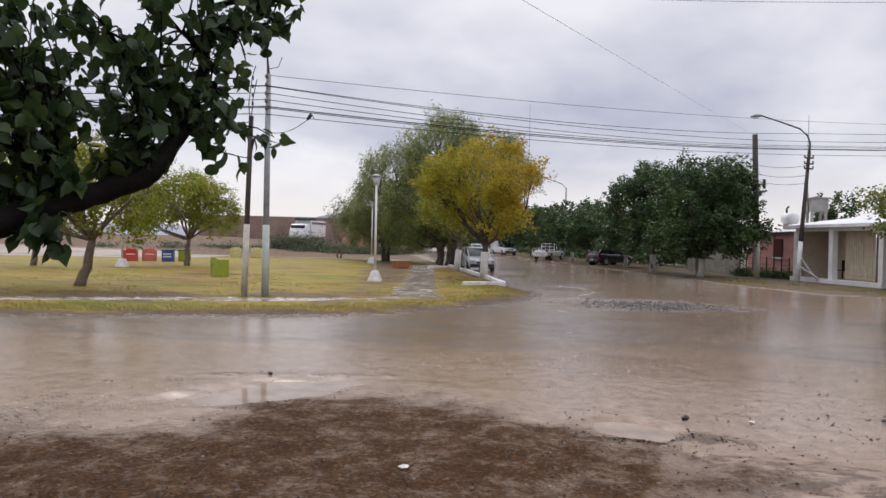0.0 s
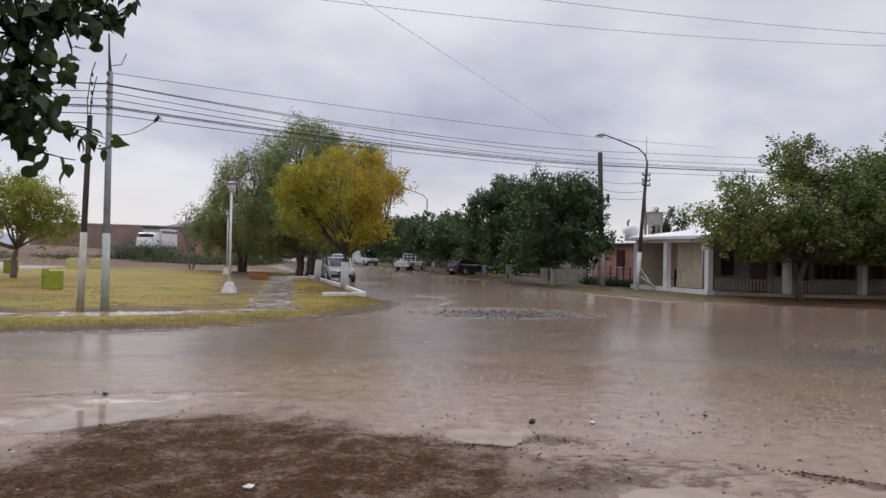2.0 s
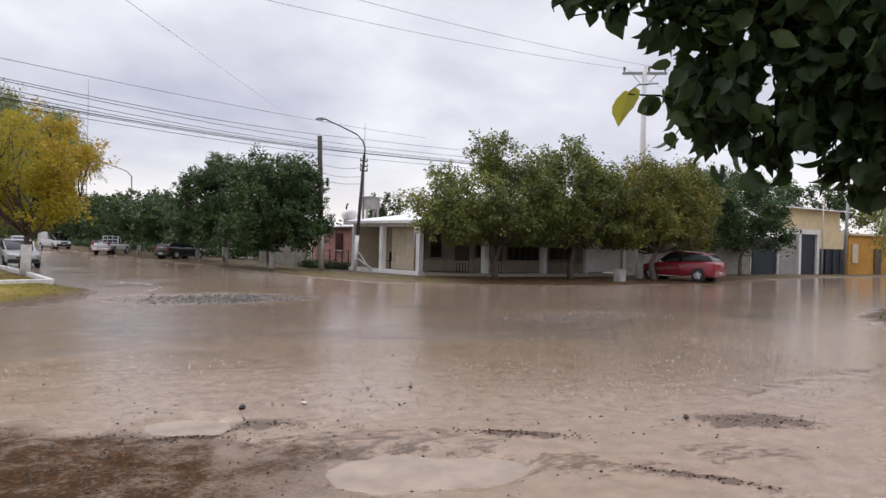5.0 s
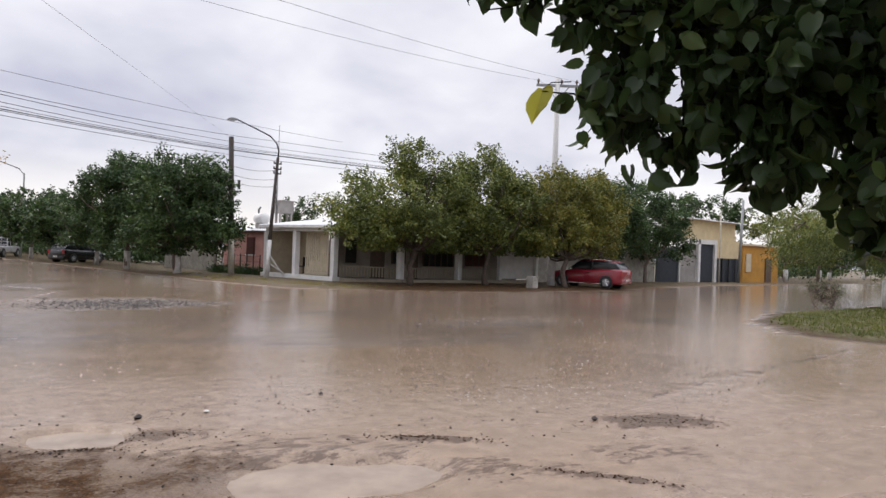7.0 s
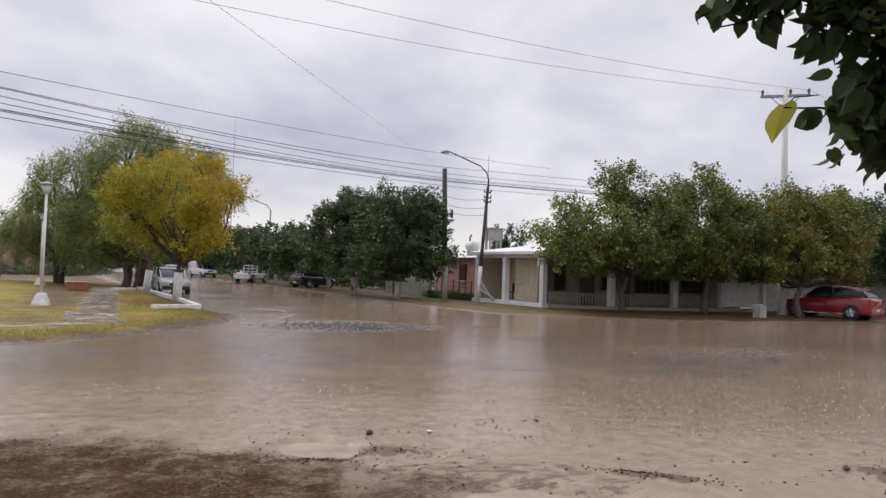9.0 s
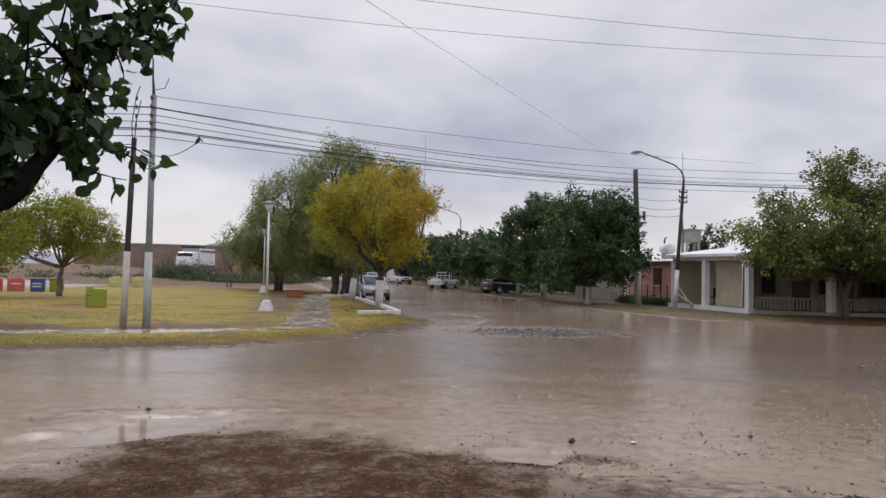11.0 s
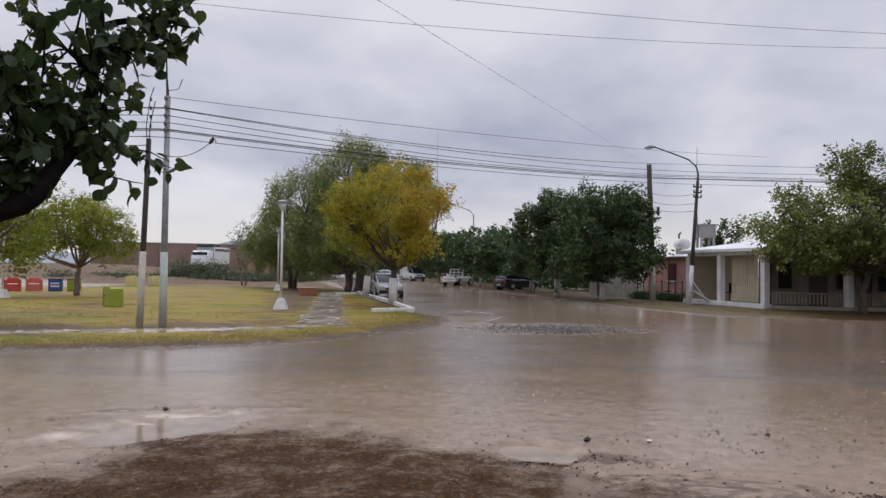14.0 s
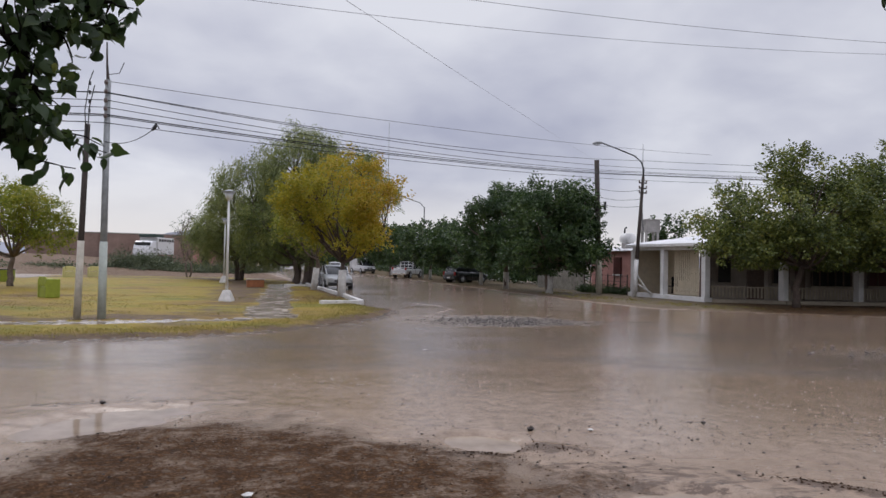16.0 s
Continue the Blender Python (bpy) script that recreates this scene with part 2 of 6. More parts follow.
    share = k.ramp(k.math("ADD", share, k.math("MULTIPLY", k.math("SUBTRACT", clump, 0.5), 0.7)), [(0.3, 0.0), (0.7, 1.0)])
    k.base(k.mix(share, col, earth))
    # wetness
    wet = k.math("ADD", k.attr("wet"), k.math("MULTIPLY", k.math("SUBTRACT", big, 0.45), 1.1))
    wet = k.math("ADD", wet, k.math("MULTIPLY", k.math("SUBTRACT", mid, 0.5), 0.4))
    r_road = k.math("ADD", k.ramp(wet, [(0.2, 0.5), (0.5, 0.29), (0.9, 0.1)]), k.math("MULTIPLY", broken, 0.4))
    wet_soil = k.math("ADD", k.attr("wet"), k.math("MULTIPLY", k.math("SUBTRACT", n1, 0.5), 0.8))
    r_soil = k.ramp(wet_soil, [(0.1, 0.75), (0.45, 0.45), (0.85, 0.14)])
    k.rough(k.mix(share, r_road, r_soil))
    k.link(k.mix(share, 0.5, k.ramp(wet_soil, [(0.3, 0.06), (0.7, 0.5)])), k.p.inputs["Specular IOR Level"])
    # relief
    h = k.math("ADD", k.math("MULTIPLY", fine, 0.5), k.noise(160, 2, 0.6))
    h = k.math("ADD", h, k.math("MULTIPLY", k.noise(9, 4, 0.6), 0.25))
    h = k.math("MULTIPLY", h, k.ramp(wet, [(0.2, 1.0), (0.75, 0.3)]))
    hs = k.math("MULTIPLY", k.math("ADD", k.math("MULTIPLY", clump, 2.0), k.noise(80, 4, 0.75)), k.ramp(wet_soil, [(0.3, 8.0), (0.8, 1.5)]))
    h = k.math("ADD", h, k.math("MULTIPLY", broken, 2.5))
    k.bump(k.mix(share, h, hs), 0.6, 0.006)
    return k.m


def lawn_material():
    k = Mat("autumn_lawn", 0.65)
    along = k.stretch(0.35, 1.0, 1.0, radians(-16))
    n1, n2, n3 = k.noise(0.5, 5, 0.6, along, 0.5), k.noise(4, 5, 0.7), k.noise(45, 4, 0.8)
    grass = k.ramp(n1, [(0.32, (0.1, 0.06, 0.026)), (0.41, (0.215, 0.14, 0.036)), (0.52, (0.265, 0.195, 0.028)), (0.66, (0.14, 0.15, 0.022))])
    bare = k.ramp(n2, [(0.3, (0.065, 0.042, 0.026)), (0.7, (0.16, 0.108, 0.066))])
    f = k.math("ADD", k.attr("dark"), k.math("MULTIPLY", k.math("SUBTRACT", k.noise(0.8, 6, 0.7, along), 0.5), 1.7))
    col = k.mix(k.ramp(f, [(0.36, 0.0), (0.6, 1.0)]), grass, bare)
    col = k.mix(1.0, col, k.ramp(n3, [(0.28, 0.55), (0.62, 1.1)]), "MULTIPLY")
    k.base(col)
    k.bump(n3, 0.7, 0.03)
    k.p.inputs["Specular IOR Level"].default_value = 0.12
    return k.m


def path_material():
    k = Mat("flooded_footpath", 0.12, ior=1.34)
    n1 = k.noise(1.2, 5, 0.65, None, 0.5)
    col = k.ramp(n1, [(0.35, (0.16, 0.125, 0.1)), (0.6, (0.34, 0.29, 0.24))])
    k.base(k.mix(1.0, col, k.ramp(k.noise(40, 4, 0.7), [(0.3, 0.75), (0.6, 1.05)]), "MULTIPLY"))
    k.rough(k.ramp(n1, [(0.35, 0.06), (0.65, 0.35)]))
    k.bump(k.noise(30, 4), 0.12, 0.008)
    return k.m


M_GROUND, M_LAWN, M_PATH = ground_material(), lawn_material(), path_material()
M_WATER = Mat("milky_rain_water", 0.07, ior=1.33)
M_WATER.base(M_WATER.ramp(M_WATER.noise(3, 4, 0.6), [(0.3, (0.195, 0.146, 0.104)), (0.7, (0.29, 0.222, 0.162))]))
M_WATER.bump(M_WATER.noise(14, 3), 0.02, 0.008)
M_WATER = M_WATER.m
M_CONCRETE = plain("weathered_concrete", (0.36, 0.34, 0.3), 0.8, vary=0.3, scale=3)
M_WHITEWASH = plain("whitewash", (0.62, 0.6, 0.57), 0.75, vary=0.22, scale=5)
M_WHITE = plain("white_painted_render", (0.66, 0.65, 0.63), 0.7, vary=0.14, scale=1.6)
M_CREAM = plain("cream_painted_sheet", (0.55, 0.47, 0.34), 0.55, vary=0.14, scale=2.5)
M_PINK = plain("pink_render", (0.45, 0.23, 0.2), 0.75, vary=0.16, scale=1.8)
M_YELLOW = plain("pale_yellow_render", (0.62, 0.5, 0.3), 0.75, vary=0.12, scale=1.5)
M_OCHRE = plain("ochre_render", (0.46, 0.23, 0.04), 0.75, vary=0.2, scale=1.2)
M_GREYWALL = plain("grey_plaster", (0.3, 0.28, 0.26), 0.8, vary=0.22, scale=1.5)
M_GALLERY = plain("warm_grey_plaster", (0.32, 0.28, 0.24), 0.8, vary=0.25, scale=1.5)
M_BROWN = plain("brown_door_wood", (0.1, 0.062, 0.045), 0.5, vary=0.3, scale=8)
M_DARKRED = plain("dark_red_shutter", (0.09, 0.022, 0.018), 0.5, vary=0.3, scale=8)
# near-black for solid window and opening panels: the shade inside, as colour
M_DARK = plain("unlit_interior_shade", (0.018, 0.016, 0.015), 0.7, vary=0.3, scale=3)
M_NAVY = plain("dark_blue_metal_gate", (0.02, 0.026, 0.038), 0.45, vary=0.25, scale=4)
M_ROOF = plain("galvanised_roof_sheet", (0.62, 0.62, 0.63), 0.42, 0.25, vary=0.18, scale=1.1)
M_WOODPOLE = plain("dark_wooden_pole", (0.045, 0.033, 0.027), 0.8, vary=0.35, scale=9)
M_GREYPOLE = plain("grey_metal_pole", (0.24, 0.25, 0.25), 0.5, 0.3, vary=0.2, scale=5)
M_PALEPOLE = plain("pale_painted_pole", (0.48, 0.44, 0.36), 0.65, vary=0.25, scale=6)
M_WIRE = plain("black_cable", (0.03, 0.03, 0.032), 0.6, vary=0.1)
M_WIREGREY = plain("aluminium_wire", (0.22, 0.22, 0.24), 0.5, 0.4, vary=0.1)
M_CERAMIC = plain("brown_insulator", (0.12, 0.09, 0.08), 0.3, vary=0.2)
M_BARK = plain("grey_brown_bark", (0.17, 0.13, 0.105), 0.85, vary=0.4, scale=9, bump=0.6, fine=40)
# wet bark taken to near-black so the limb's shaded look sits in its colour
M_DARKBARK = plain("wet_shaded_bark", (0.009, 0.007, 0.006), 0.85, vary=0.4, scale=9, bump=0.7, fine=35)
M_WILLOWBARK = plain("brown_furrowed_bark", (0.08, 0.058, 0.045), 0.85, vary=0.4, scale=7, bump=0.6, fine=30)
# reddish brown paled in the colour to give the wall distance haze
M_BRICKFAR = plain("haze_paled_brown_wall", (0.27, 0.185, 0.15), 0.85, vary=0.2, scale=0.5)
M_TYRE = plain("black_rubber", (0.02, 0.02, 0.02), 0.75, vary=0.2)
M_RIM = plain("silver_rim", (0.6, 0.6, 0.62), 0.3, 0.7, vary=0.1)
M_PLASTIC = plain("black_plastic", (0.02, 0.02, 0.022), 0.5, vary=0.2)
M_CHROME = plain("chrome_trim", (0.75, 0.75, 0.76), 0.15, 0.95, vary=0.05)
M_TAIL = plain("red_lamp_glass", (0.3, 0.02, 0.02), 0.2, vary=0.1)
M_HEAD = plain("clear_lamp_glass", (0.6, 0.62, 0.64), 0.12, 0.3, vary=0.1)
M_PLATE = plain("plate_white", (0.6, 0.6, 0.58), 0.5, vary=0.05)
M_CARGLASS = plain("dark_car_glass", (0.014, 0.016, 0.018), 0.05, vary=0.2, bump=0)
# distance haze is put into this pale blue base colour
M_HILL = plain("hazy_hills", (0.5, 0.53, 0.62), 0.95, vary=0.06, scale=0.01, bump=0)
M_GREENPLASTIC = plain("lime_green_paint", (0.26, 0.31, 0.03), 0.5, vary=0.15)
M_REDPAINT = plain("red_paint", (0.5, 0.07, 0.055), 0.5, vary=0.15)
M_BLUEPAINT = plain("blue_paint", (0.04, 0.09, 0.3), 0.5, vary=0.15)
M_YELLOWPAINT = plain("pale_yellow_paint", (0.55, 0.5, 0.22), 0.55, vary=0.15)
M_ORANGEBOX = plain("orange_brick_block", (0.36, 0.14, 0.06), 0.8, vary=0.2)
M_STONE = Mat("pebbles", 0.65, ior=1.3)
M_STONE.base(M_STONE.ramp(M_STONE.island(), [(0.0, (0.02, 0.018, 0.016)), (0.7, (0.06, 0.05, 0.045)), (1.0, (0.3, 0.27, 0.24))]))
M_STONE = M_STONE.m
M_RUBBLE = Mat("broken_asphalt_lumps", 0.6, ior=1.4)
M_RUBBLE.base(M_RUBBLE.ramp(M_RUBBLE.island(), [(0.0, (0.025, 0.022, 0.02)), (0.75, (0.07, 0.06, 0.054)), (1.0, (0.2, 0.175, 0.15))]))
M_RUBBLE = M_RUBBLE.m
M_CLOD = plain("dark_soil_crumbs", (0.05, 0.028, 0.015), 0.9, vary=0.5, scale=20)
M_CLOD.node_tree.nodes["Principled BSDF"].inputs["Specular IOR Level"].default_value = 0.15
M_STONE.node_tree.nodes["Principled BSDF"].inputs["Specular IOR Level"].default_value = 0.2
M_GRIT = plain("pale_grit", (0.26, 0.22, 0.17), 0.5, vary=0.3, scale=30)
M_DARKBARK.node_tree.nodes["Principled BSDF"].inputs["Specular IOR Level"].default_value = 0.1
L_NEAR = leafy("mulberry_leaf", [(0.0, (0.014, 0.026, 0.009)), (0.6, (0.036, 0.062, 0.02)), (0.9, (0.075, 0.105, 0.026)), (1.0, (0.22, 0.21, 0.035))], 0.42, 0.42, 2.0)
L_NEAR.node_tree.nodes["Principled BSDF"].inputs["Specular IOR Level"].default_value = 0.3
L_YELLOWLEAF = leafy("yellowed_leaf", [(0.0, (0.3, 0.3, 0.04)), (1.0, (0.38, 0.36, 0.05))], 0.4, 0.4, 2.0)
L_DARK = leafy("dark_green_leaf", [(0.0, (0.012, 0.027, 0.01)), (0.55, (0.042, 0.08, 0.022)), (1.0, (0.14, 0.2, 0.055))], 0.42, 0.25)
L_MID = leafy("mid_green_leaf", [(0.0, (0.02, 0.034, 0.01)), (0.4, (0.085, 0.115, 0.026)), (0.8, (0.225, 0.245, 0.05)), (1.0, (0.33, 0.27, 0.06))], 0.42, 0.27)
L_RUST = leafy("turning_leaf", [(0.0, (0.03, 0.042, 0.011)), (0.55, (0.165, 0.175, 0.03)), (1.0, (0.32, 0.24, 0.046))], 0.42, 0.27)
L_GOLD = Mat("golden_autumn_leaf", 0.5)
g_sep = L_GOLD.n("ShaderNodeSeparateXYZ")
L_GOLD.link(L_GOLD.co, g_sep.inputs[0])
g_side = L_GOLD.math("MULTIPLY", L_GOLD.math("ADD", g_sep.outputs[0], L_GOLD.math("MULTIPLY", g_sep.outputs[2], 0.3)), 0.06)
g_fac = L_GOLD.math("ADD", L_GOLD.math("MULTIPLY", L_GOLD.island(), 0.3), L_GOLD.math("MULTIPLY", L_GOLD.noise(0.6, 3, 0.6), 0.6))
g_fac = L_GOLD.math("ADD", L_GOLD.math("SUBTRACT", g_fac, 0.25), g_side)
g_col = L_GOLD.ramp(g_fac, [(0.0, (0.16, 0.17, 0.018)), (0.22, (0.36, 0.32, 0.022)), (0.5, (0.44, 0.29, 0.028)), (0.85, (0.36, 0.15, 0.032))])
L_GOLD.base(g_col)
g_tr = L_GOLD.n("ShaderNodeBsdfTranslucent")
L_GOLD.link(g_col, g_tr.inputs[0])
g_mx = L_GOLD.n("ShaderNodeMixShader")
g_mx.inputs[0].default_value = 0.35
L_GOLD.link(L_GOLD.p.outputs[0], g_mx.inputs[1])
L_GOLD.link(g_tr.outputs[0], g_mx.inputs[2])
L_GOLD.link(g_mx.outputs[0], L_GOLD.t.nodes["Material Output"].inputs[0])
L_GOLD = L_GOLD.m
L_WILLOW = leafy("grey_green_willow_leaf", [(0.0, (0.08, 0.105, 0.035)), (0.5, (0.2, 0.235, 0.08)), (1.0, (0.33, 0.34, 0.12))], 0.5, 0.3)
L_LIME = leafy("yellow_green_leaf", [(0.0, (0.08, 0.105, 0.016)), (0.5, (0.21, 0.245, 0.026)), (0.85, (0.38, 0.33, 0.035)), (1.0, (0.34, 0.19, 0.035))], 0.45, 0.4, 0.5)
L_GREENGRASS = leafy("fresh_grass_blade", [(0.0, (0.06, 0.08, 0.02)), (0.6, (0.125, 0.14, 0.03)), (1.0, (0.22, 0.19, 0.05))], 0.5, 0.3, 0.4)
# cream paint darkened in its colour for the shade beneath the house trees
M_CREAMSHADE = plain("shaded_cream_paint", (0.33, 0.28, 0.21), 0.7, vary=0.2, scale=2)
L_SHRUB = leafy("shrub_leaf", [(0.0, (0.04, 0.055, 0.03)), (0.6, (0.09, 0.11, 0.055)), (1.0, (0.15, 0.17, 0.08))], 0.55, 0.2)
L_GRASS = leafy("grass_blade", [(0.0, (0.15, 0.14, 0.035)), (0.5, (0.25, 0.215, 0.05)), (1.0, (0.33, 0.26, 0.08))], 0.5, 0.3, 0.4)


def paint(name, col):
    k = Mat(name, 0.25)
    k.p.inputs["Coat Weight"].default_value = 0.6
    k.p.inputs["Coat Roughness"].default_value = 0.08
    dirt = k.ramp(k.noise(5, 5, 0.7), [(0.35, 0.82), (0.65, 1.0)])
    k.base(k.mix(1.0, col, dirt, "MULTIPLY"))
    return k.m


M_CARRED, M_CARWHITE, M_CARBLACK, M_CARSILVER = paint("dark_red_car_paint", (0.24, 0.012, 0.024)), paint("white_car_paint", (0.62, 0.62, 0.62)), paint("black_car_paint", (0.012, 0.013, 0.015)), paint("silver_car_paint", (0.42, 0.43, 0.44))
M_TARP = plain("dark_green_tarpaulin", (0.035, 0.06, 0.05), 0.6, vary=0.2)

# ---- ground: one sheet, cut into road, soil, lawn and footpath ----
U, V = Vector((-0.25, 0.968, 0)), Vector((0.968, 0.25, 0))


def lattice(ix, iy, seed):
    h = (ix * 374761393 + iy * 668265263 + seed * 982451653) & 0x7FFFFFFF
    h = ((h ^ (h >> 13)) * 1274126177) & 0x7FFFFFFF
    return ((h ^ (h >> 16)) & 0xFFFF) / 65535.0


def field(x, y, scale, octaves=4, seed=1):
    """Smooth noise from 0 to 1 over the plan."""
    total, amp, norm = 0.0, 1.0, 0.0
    for o in range(octaves):
        px, py = x * scale, y * scale
        ix, iy = np.floor(px).astype(np.int64), np.floor(py).astype(np.int64)
        fx, fy = px - ix, py - iy
        fx, fy = fx * fx * (3 - 2 * fx), fy * fy * (3 - 2 * fy)
        a0 = lattice(ix, iy, seed + o) * (1 - fx) + lattice(ix + 1, iy, seed + o) * fx
        b0 = lattice(ix, iy + 1, seed + o) * (1 - fx) + lattice(ix + 1, iy + 1, seed + o) * fx
        total = total + amp * (a0 * (1 - fy) + b0 * fy)
        norm, amp, scale = norm + amp, amp * 0.55, scale * 2.1
    return total / norm


def inside(x, y, poly):
    """Distance to a polygon's outline, positive inside."""
    hit, best = np.zeros_like(x, dtype=bool), np.full_like(x, 1e9)
    for (x0, y0), (x1, y1) in zip(poly, poly[1:] + poly[:1]):
        cross = ((y0 > y) != (y1 > y)) & (x < (x1 - x0) * (y - y0) / (y1 - y0 + 1e-12) + x0)
        hit ^= cross
        dx, dy = x1 - x0, y1 - y0
        t = np.clip(((x - x0) * dx + (y - y0) * dy) / (dx * dx + dy * dy), 0, 1)
        best = np.minimum(best, np.hypot(x - x0 - t * dx, y - y0 - t * dy))
    return np.where(hit, best, -best)


def soft(d, width):
    return np.clip(d / width + 0.5, 0, 1)


def blob(x, y, cx, cy, rx, ry, turn=0.0):
    c, s = math.cos(radians(turn)), math.sin(radians(turn))
    dx, dy = x - cx, y - cy
    return 1 - np.hypot((dx * c + dy * s) / rx, (-dx * s + dy * c) / ry)


PARK = [(-400, -60), (-60, 1.0), (-25, 9.4), (-12.0, 13.45), (-9.7, 14.0), (-7.3, 14.7), (-4.85, 15.6), (-3.7, 16.6), (-2.3, 18.9), (-0.9, 21.4),
        (-0.35, 24.4), (-1.05, 26.4), (-1.5, 27.7), (-2.65, 33.2), (-4.8, 41.2), (-8.3, 55), (-14, 62), (-30, 60), (-60, 52), (-400, -20)]
RIGHT_BLOCK = [(8.3, 37.5), (9.7, 31.5), (11.2, 28.6), (13.5, 27.0), (18.2, 25.4), (24, 25.6), (29, 26.2), (35.3, 28.6), (44.4, 31.0), (60, 33.5), (90, 39), (400, 110), (400, 500),
               (-60, 500), (-22, 160), (-6, 96), (2.6, 62), (6.1, 47)]
ISLAND = [(17.3, 7.0), (17.4, 9.3), (19.2, 11.6), (23.5, 13.4), (31.5, 14.2), (45, 16.5), (90, 26), (400, 95), (400, -60), (40, -60), (18.5, -20)]
SOIL = [(-60, -60), (-60, -8), (-9, 5.2), (-5.2, 5.6), (-4.3, 5.0), (-3.3, 5.4), (-3.0, 6.4), (-2.2, 7.1), (-1.6, 7.25), (-0.8, 6.95), (-0.35, 6.2), (0.4, 5.9), (1.2, 5.55), (1.7, 5.0), (1.5, 4.2), (1.0, 3.0), (0.6, -2), (1.0, -60)]
DARK_SOIL = [(-30, -10), (-9, 4.6), (-5.2, 4.9), (-4.3, 4.75), (-3.3, 5.3), (-3.0, 6.35), (-2.2, 7.0), (-1.6, 7.2), (-0.85, 6.9), (-0.5, 5.95), (0.6, 5.4), (1.1, 5.0), (0.6, 4.5), (-0.2, 4.0), (-0.6, 2.5), (-3, -10)]
FAR_DIRT = [(-400, -20), (-60, 52), (-30, 60), (-14, 62), (-8.3, 55), (-17, 92), (-30, 140), (-60, 400), (-400, 400)]
FAR_PAVED = [(-400, 18), (-36, 47.5), (-27, 52), (-30, 66), (-60, 70), (-400, 60)]

DROP = 0.13  # the road lies this much below the near verge


gx = np.concatenate([-np.geomspace(9, 700, 95)[::-1], np.arange(-8.9, 11.5, 0.065), np.geomspace(11.56, 700, 110)])
gy = np.concatenate([-np.geomspace(0.6, 700, 22)[::-1], np.linspace(-0.2, 2.8, 12), np.arange(3.0, 9.5, 0.055), np.geomspace(9.56, 62, 240), np.geomspace(62.6, 1600, 50)])
GX, GY = np.meshgrid(gx, gy)


def terrain(x, y):
    """Height and the ground's kinds at places of the plan."""
    wob = (field(x, y, 0.9, 4, 3) - 0.5) * 1.0 + (field(x, y, 4.0, 3, 5) - 0.5) * 0.35
    park = inside(x, y, PARK) + wob * 0.55
    right = inside(x, y, RIGHT_BLOCK) + wob * 0.9
    island = inside(x, y, ISLAND) + wob * 0.8
    soil = inside(x, y, SOIL) + wob * 0.7
    far = inside(x, y, FAR_DIRT)
    dark = 0.62 * soft(inside(x, y, DARK_SOIL) + 0.1 + wob * 1.5, 1.2)
    # mud clods and debris strips
    for b in (blob(x, y, 1.35, 5.95, 0.42, 0.17, -20), blob(x, y, 3.45, 4.82, 0.5, 0.1, -32), blob(x, y, 5.9, 4.35, 0.65, 0.3, -25), blob(x, y, 4.05, 3.35, 0.5, 0.08, -50), blob(x, y, 0.72, 5.75, 0.4, 0.07, -12)):
        dark = np.maximum(dark, 0.85 * soft(b + wob * 0.8 + (field(x, y, 9.0, 3, 7) - 0.5) * 1.1, 0.7))
    # trodden brown patches along the pale verge
    for b in (blob(x, y, 1.9, 5.2, 1.5, 0.42, -18), blob(x, y, 0.2, 5.6, 1.2, 0.35, -10), blob(x, y, 3.3, 4.0, 1.1, 0.3, -30), blob(x, y, 5.0, 3.6, 1.0, 0.3, -35)):
        dark = np.maximum(dark, 0.5 * soft(b + wob * 1.3 + (field(x, y, 5.0, 3, 9) - 0.5) * 0.9, 0.9))
    for line in (((-4.3, 7.75), (-3.2, 8.0), (-1.9, 8.1)), ((6.8, 5.25), (9.2, 5.9), (12.3, 6.6), (17, 7.5)), ((0.0, 30.0), (1.6, 28.2), (2.05, 26.3), (1.0, 22.8)), ((10.3, 16.8), (16.3, 17.9), (22.8, 20.3)), ((16, 20.5), (24, 21.6), (33, 24.5)), ((7, 21.3), (13, 22.3), (19.4, 23.1))):
        near = np.full(x.shape, 9.0)
        for (x0, y0), (x1, y1) in zip(line, line[1:]):
            t = np.clip(((x - x0) * (x1 - x0) + (y - y0) * (y1 - y0)) / ((x1 - x0) ** 2 + (y1 - y0) ** 2), 0, 1)
            near = np.minimum(near, np.hypot(x - x0 - t * (x1 - x0), y - y0 - t * (y1 - y0)))
        dark = np.maximum(dark, 0.75 * soft(0.06 + wob * 0.35 + (field(x, y, 6.0, 3, 8) - 0.5) * 0.3 - near, 0.25))
    paved = soft(inside(x, y, FAR_PAVED), 2.0)
    fall = np.clip((np.hypot(x, y) - 7.0) / 7.0, 0, 1)
    h = 0.05 * (field(x, y, 0.12, 3, 11) - 0.5) - DROP * fall * fall * (3 - 2 * fall)
    rough_soil = np.where(soil > 0, 1, 0) * (0.35 + dark)
    h = h + 0.05 * rough_soil * (field(x, y, 1.6, 4, 21) - 0.5) + 0.035 * rough_soil * (field(x, y, 7.0, 4, 22) - 0.45) + 0.02 * dark * np.where(np.hypot(x, y) < 12, 1, 0)
    h = h + 0.012 * (field(x, y, 0.6, 2, 31) - 0.5)
    lift = 0.09 * soft(park - 0.1, 0.5) + 0.07 * soft(right - 0.2, 0.8) + 0.12 * soft(island - 0.3, 1.0)
    h = h + lift + 0.05 * soft(park, 0.4) * (field(x, y, 0.7, 3, 41) - 0.5)
    hole = soft(blob(x, y, 3.1, 21.2, 2.7, 1.9, 10) + wob * 0.5, 0.6)
    hole = np.maximum(hole, 0.25 * soft(blob(x, y, 11.6, 14.2, 2.6, 1.2, 12) + wob * 0.6, 0.7))
